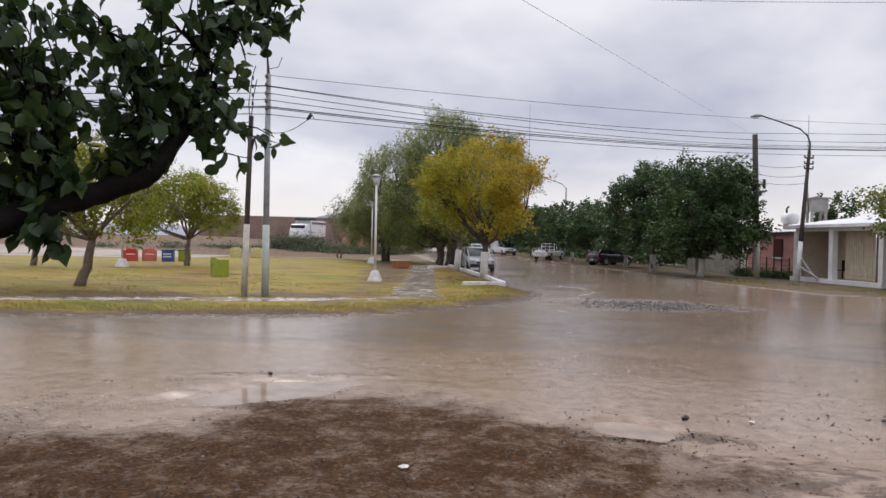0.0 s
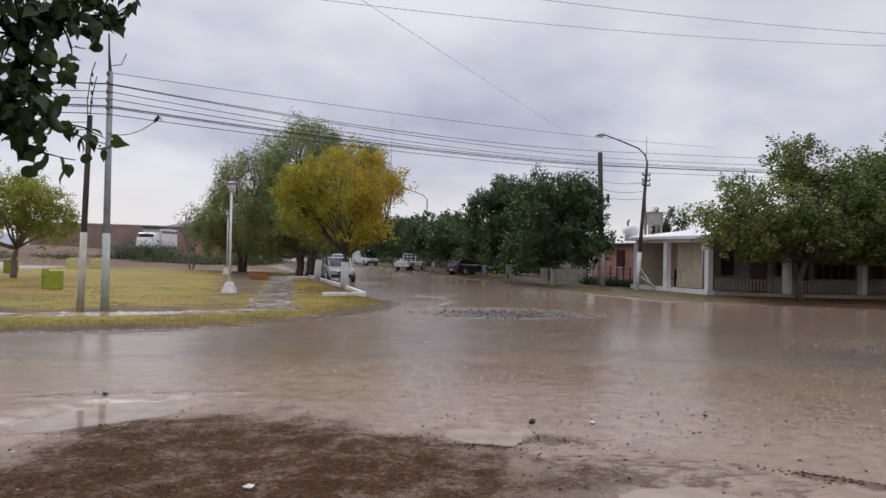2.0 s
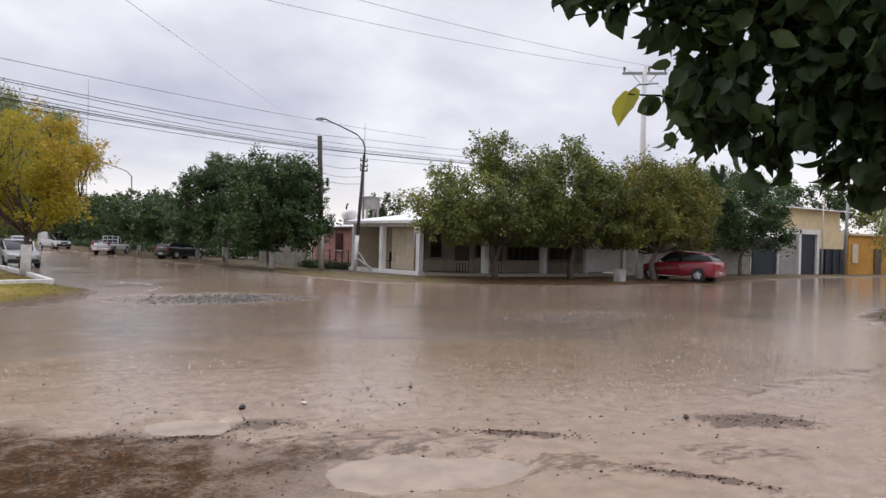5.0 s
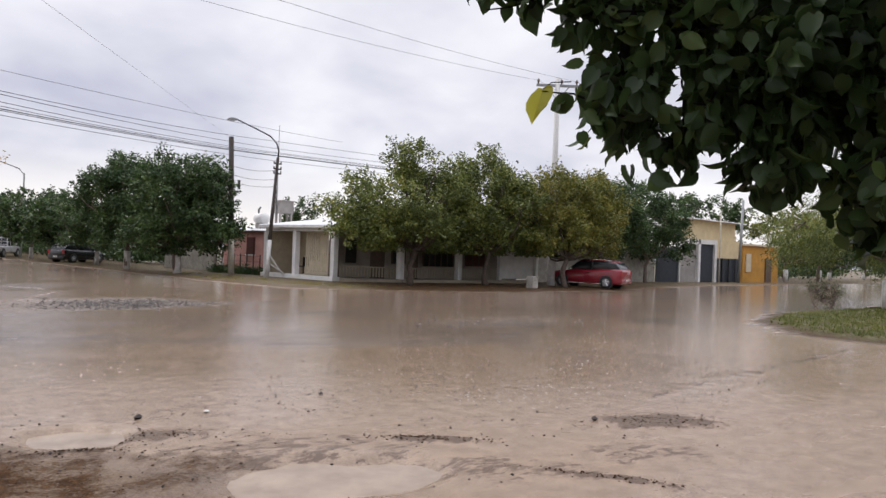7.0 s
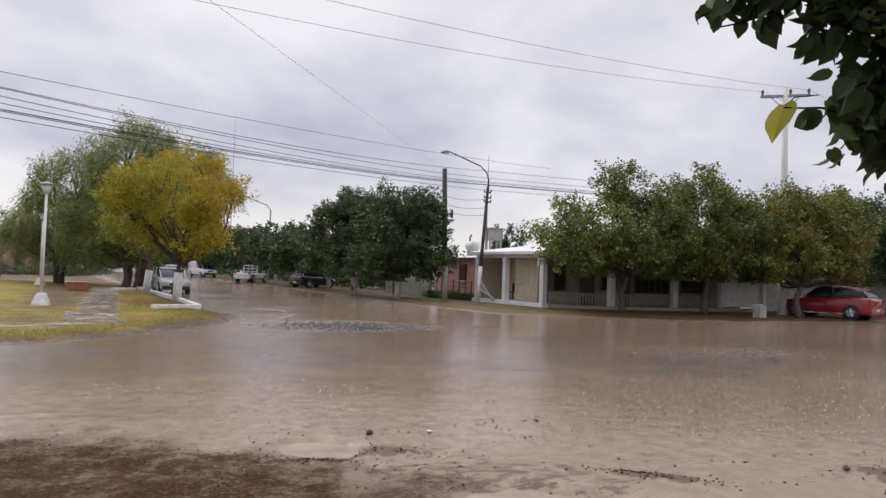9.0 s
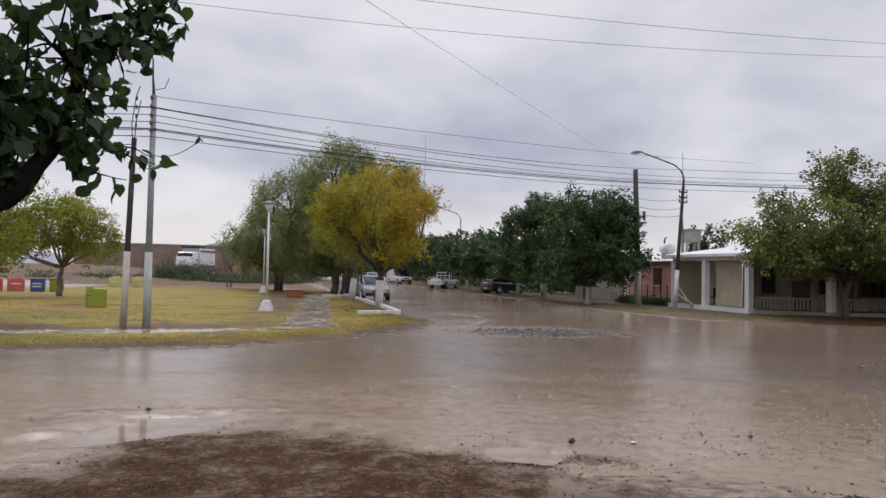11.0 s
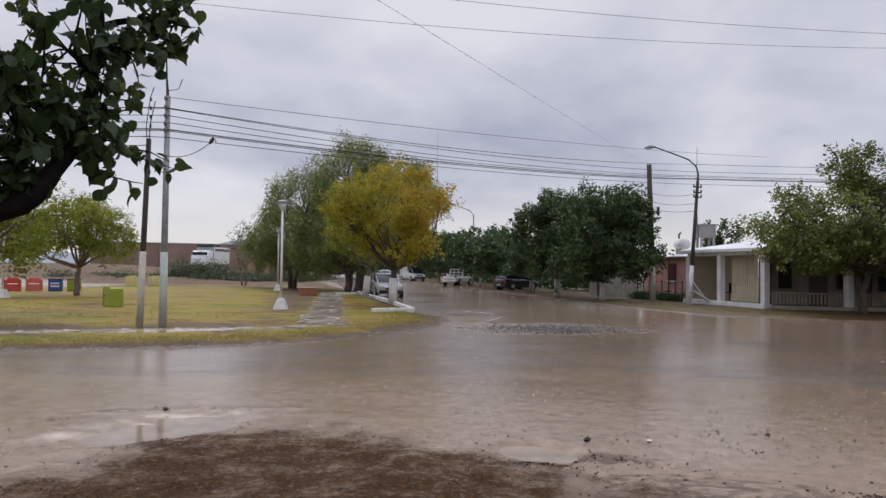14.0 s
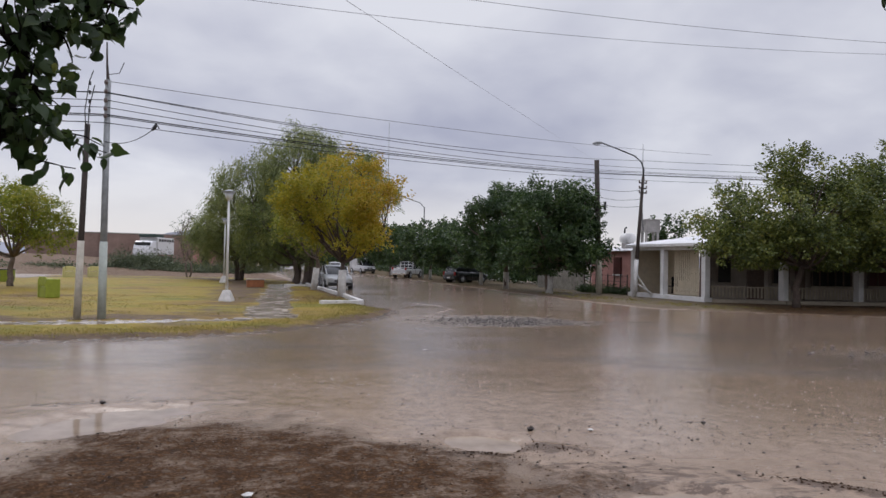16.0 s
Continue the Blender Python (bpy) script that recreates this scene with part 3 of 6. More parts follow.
    h = h - 0.03 * hole + 0.05 * hole * (field(x, y, 5.0, 3, 51) - 0.5)
    # hollows in which the rain stands
    for b, depth in ((blob(x, y, 0.85, 6.2, 0.42, 0.3, -25), 0.085), (blob(x, y, -3.0, 7.1, 1.0, 0.5, 42), 0.06), (blob(x, y, 2.35, 4.35, 0.75, 0.42, -20), 0.08), (blob(x, y, -3.0, 3.4, 0.5, 0.3, 0), 0.1)):
        h = h - depth * np.clip(b + 0.25 + wob * 1.1, 0, 0.6) / 0.6
    # the ground climbs far behind the park
    h = h + 1.9 * soft(far - 22, 26) * soft(-14 - x + (y - 60) * -0.2, 10)
    wet = 0.72 - 0.5 * dark + 0.1 * (field(x, y, 0.5, 3, 61) - 0.5)
    wet = wet - (0.12 + 0.2 * soft(dark - 0.3, 0.4)) * soft(soil, 1.2)
    wet = np.where((right > -0.3) | (island > -0.3) | (far > 0), 0.12, wet)
    wet = np.where(paved > 0.3, 0.2, wet)
    wet = wet + 0.32 * soft(x - 8, 10)
    wet = np.where(soil <= 0, wet - 0.3 * soft(4.6 - y + 0.1 * x, 2.5), wet)
    wet = np.maximum(wet, soft(blob(x, y, 2.3, 4.4, 1.0, 0.6, -20), 0.6) * 0.9)
    mud = 0.4 + 0.75 * soft(4.6 - y + 0.06 * np.maximum(x, 0) + wob * 1.5, 3.2) + 0.5 * soft(5.0 - np.abs(y - 5.5 - 0.1 * x) + wob, 4.0) * (1 - 0.7 * soft(x - 6, 5)) - 0.15 * soft(y - 9, 4) * soft(20 - y, 6)
    mud = mud + 0.3 * soft(0.9 - park, 1.4)
    kind = np.zeros(x.shape, dtype=int)
    kind[soil > 0] = 1
    kind[(park > -0.4) & (y > 5)] = 1
    kind[(right > 0) | (island > 0)] = 1
    kind[far > 0] = 1
    kind[park > 0] = 2
    kind[(paved > 0.5)] = 0
    walkway = np.minimum(np.abs(y - (17.3 + 0.33 * (x + 10.7) + 0.02 * (x + 8) ** 2 * (x > -8))) - 0.55, 9) + wob * 0.5
    walkway = np.where((x < -4.2) & (x > -60), walkway, 9)
    alley = np.abs(x - (-4.0 - 0.16 * (y - 21.5))) - 0.75 + wob * 0.9
    alley = np.where((y > 20) & (y < 48), alley, 9)
    kind[(park > 0.4) & ((walkway < 0) | (alley < 0))] = 3
    h = np.where(kind == 3, h - 0.025, h)
    grass = np.maximum(0.6 * soft(right - 0.3, 0.6) * (1 - 0.85 * soft(x - 15.5, 2) * soft(33 - x, 4)), soft(island - 0.3, 0.8))
    dark = np.where((right > 0) | (far > 0), 0.4 + 0.35 * soft(x - 14.5, 2) * soft(36 - x, 4) * (right > 0), dark)
    dark = np.where(island > -0.2, 0.75, dark)
    dark = np.where((np.abs(park) < 0.5) & (kind == 1), 0.7, dark)
    dark = np.where(kind == 2, 0.3 + 0.42 * soft(0.5 - park + wob, 0.9) + 0.45 * soft(1.1 - np.abs(park - 4.4 + wob * 1.5), 2.0) * soft(-6 - x, 4) - 0.2 * soft(park - 7, 3), dark)
    earth = np.maximum(soft(soil - 0.1, 1.3), np.where((right > 0) | (island > 0) | (far > 0) | ((park > -0.4) & (y > 5)), 1.0, 0.0))
    earth = np.where(paved > 0.5, 0.0, earth)
    return h, kind, {"soil": earth, "wet": np.clip(wet, 0, 1), "dark": np.clip(dark, 0, 1), "mud": np.clip(mud, 0, 1), "broken": hole, "grass": grass}


GZ, _, MASKS = terrain(GX, GY)
CX, CY = (GX[:-1, :-1] + GX[1:, 1:]) / 2, (GY[:-1, :-1] + GY[1:, 1:]) / 2
_, KIND, _ = terrain(CX, CY)


def height(x, y):
    return float(terrain(np.array([float(x)]), np.array([float(y)]))[0][0])


def sheet(name, kinds, material, label):
    rows, cols = GX.shape
    sel = np.isin(KIND, kinds)
    j, i = np.nonzero(sel)
    quad = np.stack([j * cols + i, j * cols + i + 1, (j + 1) * cols + i + 1, (j + 1) * cols + i], 1)
    used, inv = np.unique(quad, return_inverse=True)
    inv = inv.reshape(-1, 4)
    co = np.stack([GX.ravel()[used], GY.ravel()[used], GZ.ravel()[used]], 1)
    me = bpy.data.meshes.new(name)
    me.vertices.add(len(co))
    me.vertices.foreach_set("co", co.astype(np.float32).ravel())
    me.loops.add(len(inv) * 4)
    me.loops.foreach_set("vertex_index", inv.astype(np.int32).ravel())
    me.polygons.add(len(inv))
    me.polygons.foreach_set("loop_start", np.arange(0, len(inv) * 4, 4, dtype=np.int32))
    me.polygons.foreach_set("loop_total", np.full(len(inv), 4, dtype=np.int32))
    me.polygons.foreach_set("use_smooth", np.ones(len(inv), dtype=bool))
    me.update(calc_edges=True)
    for key, values in MASKS.items():
        at = me.attributes.new(key, "FLOAT", "POINT")
        at.data.foreach_set("value", values.ravel()[used].astype(np.float32))
    me.materials.append(material)
    return tagged(new(name, me), label, name, kind="structure")


sheet("road", [0], M_GROUND, "wet muddy asphalt road shining with standing rain")
sheet("ground", [1], M_GROUND, "bare brown wet soil with clods and thin grass")
sheet("lawn", [2], M_LAWN, "yellowing autumn lawn of the park with bare patches")
sheet("footpath", [3], M_PATH, "pale footpath flooded with shallow rain water")


def pool(cx, cy, rx, ry, turn, z, label):
    n = 40
    ring = []
    for k in range(n):
        t = 2 * math.pi * k / n
        w = 1 + 0.12 * math.sin(3 * t + cx) + 0.08 * math.sin(5 * t + cy)
        p = Vector((rx * w * math.cos(t), ry * w * math.sin(t), 0))
        ring.append(pose(cx, cy, z, 0, 0, turn) @ p)
    g = Geo().add([pose(cx, cy, z) @ Vector((0, 0, 0))] + ring, [(0, 1 + k, 1 + (k + 1) % n) for k in range(n)])
    solo("puddle", g, M_WATER, label, "puddle", "puddles by the roadside", smooth=True)


for cx, cy, rx, ry, turn, drop in ((0.85, 6.2, 0.55, 0.38, -25, 0.035), (-3.0, 7.1, 1.35, 0.7, 42, 0.022), (2.35, 4.35, 0.95, 0.55, -20, 0.016), (-3.0, 3.4, 0.5, 0.3, 0, 0.03)):
    pool(cx, cy, rx, ry, turn, height(cx, cy) + drop, "milky brown rain puddle in the muddy roadside")

# ---- kerbs, walls and houses ----


def heading(d):
    return math.degrees(math.atan2(d[1], d[0]))


def run(a0, b0, width, z0, z1, g=None, bevel=0.0):
    """A straight wall from a0 to b0 in the plan."""
    a0, b0 = Vector((*a0, 0)), Vector((*b0, 0))
    d = b0 - a0
    g = g or Geo()
    z0 = z0 if z0 > 0 else z0 - DROP - 0.04
    return g.box(((a0.x + b0.x) / 2, (a0.y + b0.y) / 2, (z0 + z1) / 2), (d.length, width, z1 - z0), math.degrees(math.atan2(d.y, d.x)), bevel)


kerb = thing("kerb", pose(-1.5, 27.6, 0), "low pale concrete kerb round the tree verge", "kerb", kind="structure")


def local(ob, g):
    return g.moved(ob.matrix_world.inverted())


for a0, b0 in (((-3.1, 26.95), (-1.5, 27.62)), ((-1.52, 27.75), (-2.1, 30.4)), ((-2.11, 30.45), (-2.68, 33.2)), ((-2.69, 33.25), (-3.7, 37.1)), ((-3.71, 37.15), (-4.8, 41.2)), ((-4.81, 41.25), (-6.2, 46.6)), ((-7.2, 43.5), (-6.0, 44.1))):
    part("kerb_stone", local(kerb, run(a0, b0, 0.22, -0.05, 0.09, bevel=0.03)), M_WHITEWASH, kerb)

# corner house: porch towards the side street, gallery towards the main road
P0, P1, P2, P3, P4, P5, P6 = (13.72, 38.9), (14.42, 36.15), (15.3, 33.0), (18.75, 32.0), (22.65, 32.1), (25.9, 32.4), (28.9, 32.6)
house = thing("corner_house", pose(20, 36, 0), "low white corner house with porch posts and metal roof", "house")


def hpart(name, g, mat, label="", parent=None):
    return part(name, local(house, g), mat, parent or house, label)


for p, w in ((P0, 0.3), (P1, 0.3), (P2, 0.3), (P3, 0.32), (P4, 0.32), (P5, 0.24), (P6, 0.3)):
    hpart("post", Geo().box((*p, 1.18), (w, w, 2.76), 14, 0.02), M_WHITE)
for a0, b0 in ((P0, P1), (P1, P2), (P2, P3), (P3, P4), (P4, P5), (P5, P6)):
    hpart("beam", run(a0, b0, 0.26, 2.562, 2.84), M_WHITE)
hpart("plinth", run((13.6, 39.0), (15.35, 32.8), 0.5, 0.0, 0.16), M_WHITE)
for a0, b0 in (((15.55, 32.75), (18.75, 31.85)), ((18.75, 31.84), (22.65, 31.94)), ((22.65, 31.94), (28.9, 32.44))):
    hpart("plinth", run(a0, b0, 0.3, 0.0, 0.12), M_CREAMSHADE)


def shift(p, du, dv):
    return (p[0] + U.x * du + V.x * dv, p[1] + U.y * du + V.y * dv)


B0, B1, B2 = shift(P0, 0.4, 2.0), shift(P1, 0, 2.2), shift(P2, 0, 2.2)
hpart("back_wall", run(B0, B1, 0.2, 0, 2.9), M_CREAM, "cream back wall of the porch")
hpart("side_wall", run(shift(P0, 0.15, 0.1), shift(P0, 0.15, 2.0), 0.18, 0, 2.9), M_CREAM)
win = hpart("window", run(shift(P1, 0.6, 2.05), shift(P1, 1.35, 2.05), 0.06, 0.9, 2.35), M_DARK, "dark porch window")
hpart("frame", run(shift(P1, 0.52, 2.02), shift(P1, 0.6, 2.02), 0.1, 0.85, 2.4), M_BROWN, parent=win)
hpart("frame", run(shift(P1, 1.35, 2.02), shift(P1, 1.43, 2.02), 0.1, 0.85, 2.4), M_BROWN, parent=win)
hpart("door", run(shift(P1, 1.75, 2.05), shift(P1, 2.1, 2.05), 0.08, 0, 2.15), M_BROWN, "narrow brown porch door")
# ribbed cream gate closing the second bay
gate = thing("ribbed_gate", pose(*P1, 0), "cream ribbed sheet-metal gate between the porch posts", "gate")
a0, b0 = Vector((*shift(P1, -0.3, 0.45), 0)), Vector((*shift(P2, 1.0, 0.45), 0))
for z in (0.35, 1.3, 2.4):
    part("rail", local(gate, run(a0.xy, b0.xy, 0.04, z, z + 0.07)), M_BROWN, gate)
nrib = 13
for k in range(nrib):
    q = a0.lerp(b0, (k + 0.5) / nrib)
    part("slat", local(gate, Geo().box((q.x - 0.035, q.y - 0.01, 1.36), ((b0 - a0).length / nrib - 0.045, 0.03, 2.34), heading(b0 - a0), 0.008)), M_CREAM, gate)
hpart("door", run(shift(P2, 0.97, 0.45), shift(P2, 0.15, 0.45), 0.06, 0.16, 2.5), M_BROWN, "brown panel door beside the gate")
# gallery behind the low railing
G2, G3, G6 = (16.6, 35.2), (19.3, 34.4), (29.3, 35.0)
hpart("wall", run(G2, G3, 0.2, 0, 2.9), M_GALLERY)
hpart("wall", run(G3, G6, 0.2, 0, 2.9), M_GALLERY, "warm grey plastered wall of the gallery")
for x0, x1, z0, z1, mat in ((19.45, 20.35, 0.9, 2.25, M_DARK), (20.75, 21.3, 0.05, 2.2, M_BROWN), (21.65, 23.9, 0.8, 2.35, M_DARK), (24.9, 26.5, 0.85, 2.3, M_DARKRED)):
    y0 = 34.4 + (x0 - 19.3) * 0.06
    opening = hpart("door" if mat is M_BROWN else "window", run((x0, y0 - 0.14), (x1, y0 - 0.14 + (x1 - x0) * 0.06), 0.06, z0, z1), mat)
    if mat is not M_BROWN:
        bars = max(3, int((x1 - x0) / 0.45) + 1)
        for k in range(bars):
            q = x0 + (x1 - x0) * k / (bars - 1)
            hpart("mullion", run((q - 0.035, y0 - 0.2 + (q - x0) * 0.06), (q + 0.035, y0 - 0.2 + (q - x0) * 0.06), 0.06, z0, z1), M_BROWN, parent=opening)
        hpart("sill", run((x0 - 0.08, y0 - 0.22), (x1 + 0.08, y0 - 0.22 + (x1 - x0) * 0.06), 0.12, z0 - 0.09, z0 - 0.003), M_CREAMSHADE, parent=opening)
bay0, bay1 = Vector((*G2, 0)), Vector((*G3, 0))
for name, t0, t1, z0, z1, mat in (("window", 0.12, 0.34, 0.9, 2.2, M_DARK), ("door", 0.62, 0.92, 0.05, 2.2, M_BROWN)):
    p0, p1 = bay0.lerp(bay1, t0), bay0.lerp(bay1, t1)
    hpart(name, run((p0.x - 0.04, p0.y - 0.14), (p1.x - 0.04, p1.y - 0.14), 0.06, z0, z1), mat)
hpart("garage_wall", run((26.1, 32.5), (28.7, 32.66), 0.16, 0.2, 2.56), M_WHITE, "pale plastered garage wall")
fence = thing("railing", pose(*P3, 0), "low cream picket railing along the house gallery", "railing")
for a0, b0 in ((P2, P3), (P3, P4), (P4, P5)):
    a1, b1 = Vector((*a0, 0)), Vector((*b0, 0))
    d = (b1 - a1).normalized()
    a1, b1 = a1 + d * 0.25, b1 - d * 0.25
    part("rail", local(fence, run(a1.xy, b1.xy, 0.08, 0.7, 0.76)), M_CREAMSHADE, fence)
    n = int((b1 - a1).length / 0.16)
    for k in range(n):
        q = a1.lerp(b1, (k + 0.5) / n)
        part("picket", local(fence, Geo().box((q.x, q.y, 0.45), (0.08, 0.035, 0.5), 5)), M_CREAMSHADE, fence)
# ribbed metal roof with a gentle pitch
def ribbed_roof(corners, n, ridge=0.035):
    """A roof sheet between two eave corners and two ridge corners, with ribs running up the slope."""
    e0, e1, r1, r0 = [Vector(c) for c in corners]
    vs, fs = [], []
    for k in range(n * 4 + 1):
        t = k / (n * 4)
        up = Vector((0, 0, ridge if k % 4 == 0 else 0.0))
        vs += [e0.lerp(e1, t) + up, r0.lerp(r1, t) + up]
    for k in range(n * 4):
        fs.append((2 * k, 2 * k + 2, 2 * k + 3, 2 * k + 1))
    o = len(vs)
    vs += [v - Vector((0, 0, 0.05)) for v in vs]
    for k in range(n * 4):
        fs.append((o + 2 * k + 1, o + 2 * k + 3, o + 2 * k + 2, o + 2 * k))
        fs.append((2 * k, o + 2 * k, o + 2 * k + 2, 2 * k + 2))
    return Geo().add(vs, fs)


hpart("roof", ribbed_roof(((13.3, 39.2, 2.9), (15.0, 32.6, 2.86), (20.5, 34.8, 3.55), (18.6, 40.6, 3.6)), 16), M_ROOF, "pale galvanised ribbed roof")
hpart("roof", ribbed_roof(((15.1, 32.5, 2.87), (29.3, 32.0, 2.87), (30.2, 38.5, 3.55), (18.9, 39.5, 3.55)), 30), M_ROOF, "pale galvanised ribbed roof")
hpart("fascia", run((13.28, 39.2), (14.96, 32.62), 0.05, 2.75, 2.9), M_WHITE)

# pink neighbour
pink = thing("pink_house", pose(14, 42, 0), "small pink rendered house with pale sheet roof", "house")


def ppart(name, g, mat, label="", parent=None):
    return part(name, local(pink, g), mat, parent or pink, label)


ppart("wall", run((14.6, 39.9), (13.2, 45.6), 0.22, 0, 2.6), M_PINK)
ppart("wall", run((13.2, 45.7), (19, 47.2), 0.22, 0, 2.6), M_PINK)
pw = ppart("window", run((13.98, 41.95), (13.78, 42.85), 0.1, 1.12, 2.2), M_DARKRED, "dark red closed shutters")
ppart("frame", run((14.0, 41.9), (13.76, 42.9), 0.16, 1.04, 1.12), M_WHITE, parent=pw)
for k in range(9):
    ppart("slat", run((13.96, 42.0), (13.78, 42.8), 0.13, 1.2 + 0.11 * k, 1.27 + 0.11 * k), M_DARKRED, parent=pw)
ppart("roof", ribbed_roof(((14.35, 39.5, 2.62), (12.85, 45.9, 2.62), (18.5, 47.4, 3.3), (20.0, 41.0, 3.3)), 14), M_ROOF, "pale sheet roof")
tankw = thing("water_tank", pose(14.9, 43.6, 3.1), "rounded white roof water tank beside a dark pipe", "water tank")
part("shell", Geo().tube([(0, -0.7, 0.35), (0, -0.6, 0.35), (0, 0.6, 0.35), (0, 0.7, 0.35)], [0.2, 0.36, 0.36, 0.2], 14), M_WHITE, tankw, smooth=True)
part("stand", Geo().box((0, 0, -0.1), (0.4, 1.2, 0.5)), M_GREYWALL, tankw)
part("pipe", Geo().tube([(0.1, 0.9, -0.2), (0.1, 0.9, 1.0), (0.1, 0.6, 1.1)], 0.06, 8), M_PLASTIC, tankw)
tower = thing("tank_tower", pose(17.5, 46.6, 0), "grey concrete roof cistern on legs", "water tank")
part("cistern", Geo().box((0, 0, 4.45), (1.0, 1.0, 0.85), 10, 0.04), M_GREYWALL, tower)
part("lid", Geo().box((0, 0, 4.9), (1.1, 1.1, 0.06), 10), M_GREYWALL, tower)
for dx, dy in ((-0.4, -0.4), (0.4, -0.4), (-0.4, 0.4), (0.4, 0.4)):
    part("leg", Geo().box((dx, dy, 1.9), (0.14, 0.14, 4.25), 10), M_GREYWALL, tower)
fence2 = thing("yard_fence", pose(12.6, 41, 0), "dark low wire fence with hedge before the pink house", "fence")
for k in range(8):
    q = Vector((13.55, 39.6, 0)).lerp(Vector((12.3, 44.4, 0)), k / 7)
    part("post", local(fence2, Geo().tube([(q.x, q.y, -0.2), (q.x, q.y, 1.15)], 0.035, 6)), M_WOODPOLE, fence2)
for z in (0.35, 0.7, 1.05):
    part("wire", local(fence2, Geo().tube([(13.55, 39.6, z), (12.3, 44.4, z)], 0.012, 4)), M_WIRE, fence2)
lowwall = thing("yard_wall", pose(11.5, 47, 0), "pale low plastered yard wall under the trees", "wall")
part("wall", local(lowwall, run((12.3, 44.6), (10.6, 51), 0.2, 0, 1.5)), M_CONCRETE, lowwall)
part("coping", local(lowwall, run((12.3, 44.6), (10.6, 51), 0.26, 1.503, 1.58)), M_CONCRETE, lowwall)

# houses farther along the main road
row = thing("gate_house", pose(48, 36, 0), "pale yellow house behind a white gate wall", "house")


def rpart(name, g, mat, label="", parent=None):
    return part(name, local(row, g), mat, parent or row, label)


# concrete grey on this beige wall stands in for the trees' shade
rpart("wall", run((29.4, 33.4), (43.95, 35.7), 0.2, 0, 2.4), M_CONCRETE, "pale unpainted yard wall")
rpart("gate", run((44.0, 35.5), (46.6, 35.5), 0.1, 0, 2.75), M_NAVY, "dark sheet-metal gate")
rpart("wall", run((46.72, 35.6), (49.0, 35.6), 0.2, 0, 2.6), M_GREYWALL, "grey plaster wall")
rpart("pier", run((46.62, 35.45), (46.72, 35.45), 0.3, 0, 3.0), M_WHITE)
rpart("pier", run((49.0, 35.4), (49.25, 35.4), 0.3, 0, 3.45), M_WHITE)
rpart("door", run((49.3, 35.45), (51.1, 35.45), 0.1, 0, 3.1), M_NAVY, "tall dark blue metal door")
rpart("lintel", run((46.7, 35.4), (51.5, 35.4), 0.3, 3.12, 3.5), M_WHITE)
rpart("pier", run((51.15, 35.4), (51.45, 35.4), 0.3, 0, 3.12), M_WHITE)
rpart("wall", run((46.7, 35.9), (55.2, 36.2), 0.2, 3.5, 5.2), M_YELLOW, "pale yellow upper wall")
rpart("wall", run((51.5, 35.7), (55.4, 35.8), 0.2, 2.0, 3.5), M_YELLOW)
rpart("gate", run((51.5, 35.6), (55.3, 35.7), 0.1, 0, 2.0), M_NAVY, "dark lower gate panels")
for k in range(4):
    rpart("bar", run((51.6 + k * 0.95, 35.52), (51.68 + k * 0.95, 35.52), 0.08, 0, 2.0), M_PLASTIC)
rpart("roof", ribbed_roof(((46.3, 35.3, 5.22), (56, 35.5, 5.1), (56, 42, 5.6), (46.3, 42, 5.8)), 20), M_ROOF)
ochre = thing("ochre_house", pose(57, 36, 0), "ochre orange rendered house with flat roof", "house")
part("wall", local(ochre, run((55.5, 35.6), (61.5, 35.9), 0.25, 0, 3.2)), M_OCHRE, ochre)
part("wall", local(ochre, run((61.6, 35.9), (62.5, 42), 0.25, 0, 3.2)), M_OCHRE, ochre)
part("roof_edge", local(ochre, run((55.4, 35.5), (61.7, 35.8), 0.5, 3.203, 3.36)), M_CREAM, ochre)
part("window", local(ochre, run((55.9, 35.43), (56.7, 35.46), 0.08, 0.9, 2.5)), M_CREAM, ochre, "pale shuttered window")
part("door", local(ochre, run((59.2, 35.6), (60.2, 35.65), 0.1, 0, 2.1)), M_BROWN, ochre)

# far side of the park
shed = thing("warehouse", pose(-54, 140, 1.1), "long reddish brown warehouse wall far behind the park", "building")
part("wall", local(shed, run((-70, 133), (-36.5, 146), 0.4, 0.3, 6.0)), M_BRICKFAR, shed)
part("wall", local(shed, run((-36.4, 146.1), (-40, 160), 0.4, 0.3, 6.0)), M_BRICKFAR, shed)
part("coping", local(shed, run((-70, 133), (-36.5, 146), 0.6, 6.003, 6.2)), M_GREYWALL, shed)
for k in range(7):
    q = Vector((-68, 133.6, 0)).lerp(Vector((-38, 145.2, 0)), k / 6)
    part("buttress", local(shed, Geo().box((q.x, q.y - 0.3, 3.1), (0.5, 0.3, 5.6), 21)), M_BRICKFAR, shed)
hut = thing("brick_hut", pose(-30, 108, 0.6), "small ruined brick hut with dark openings", "hut")
part("wall", Geo().box((0, 0, 1.5), (3.2, 3.0, 3.4), 12), M_PINK, hut)
part("opening", Geo().box((0.5, -1.62, 1.0), (1.0, 0.2, 1.9), 12), M_DARK, hut)
part("roof", Geo().box((0, 0, 3.3), (3.6, 3.4, 0.15), 12), M_GREYWALL, hut)
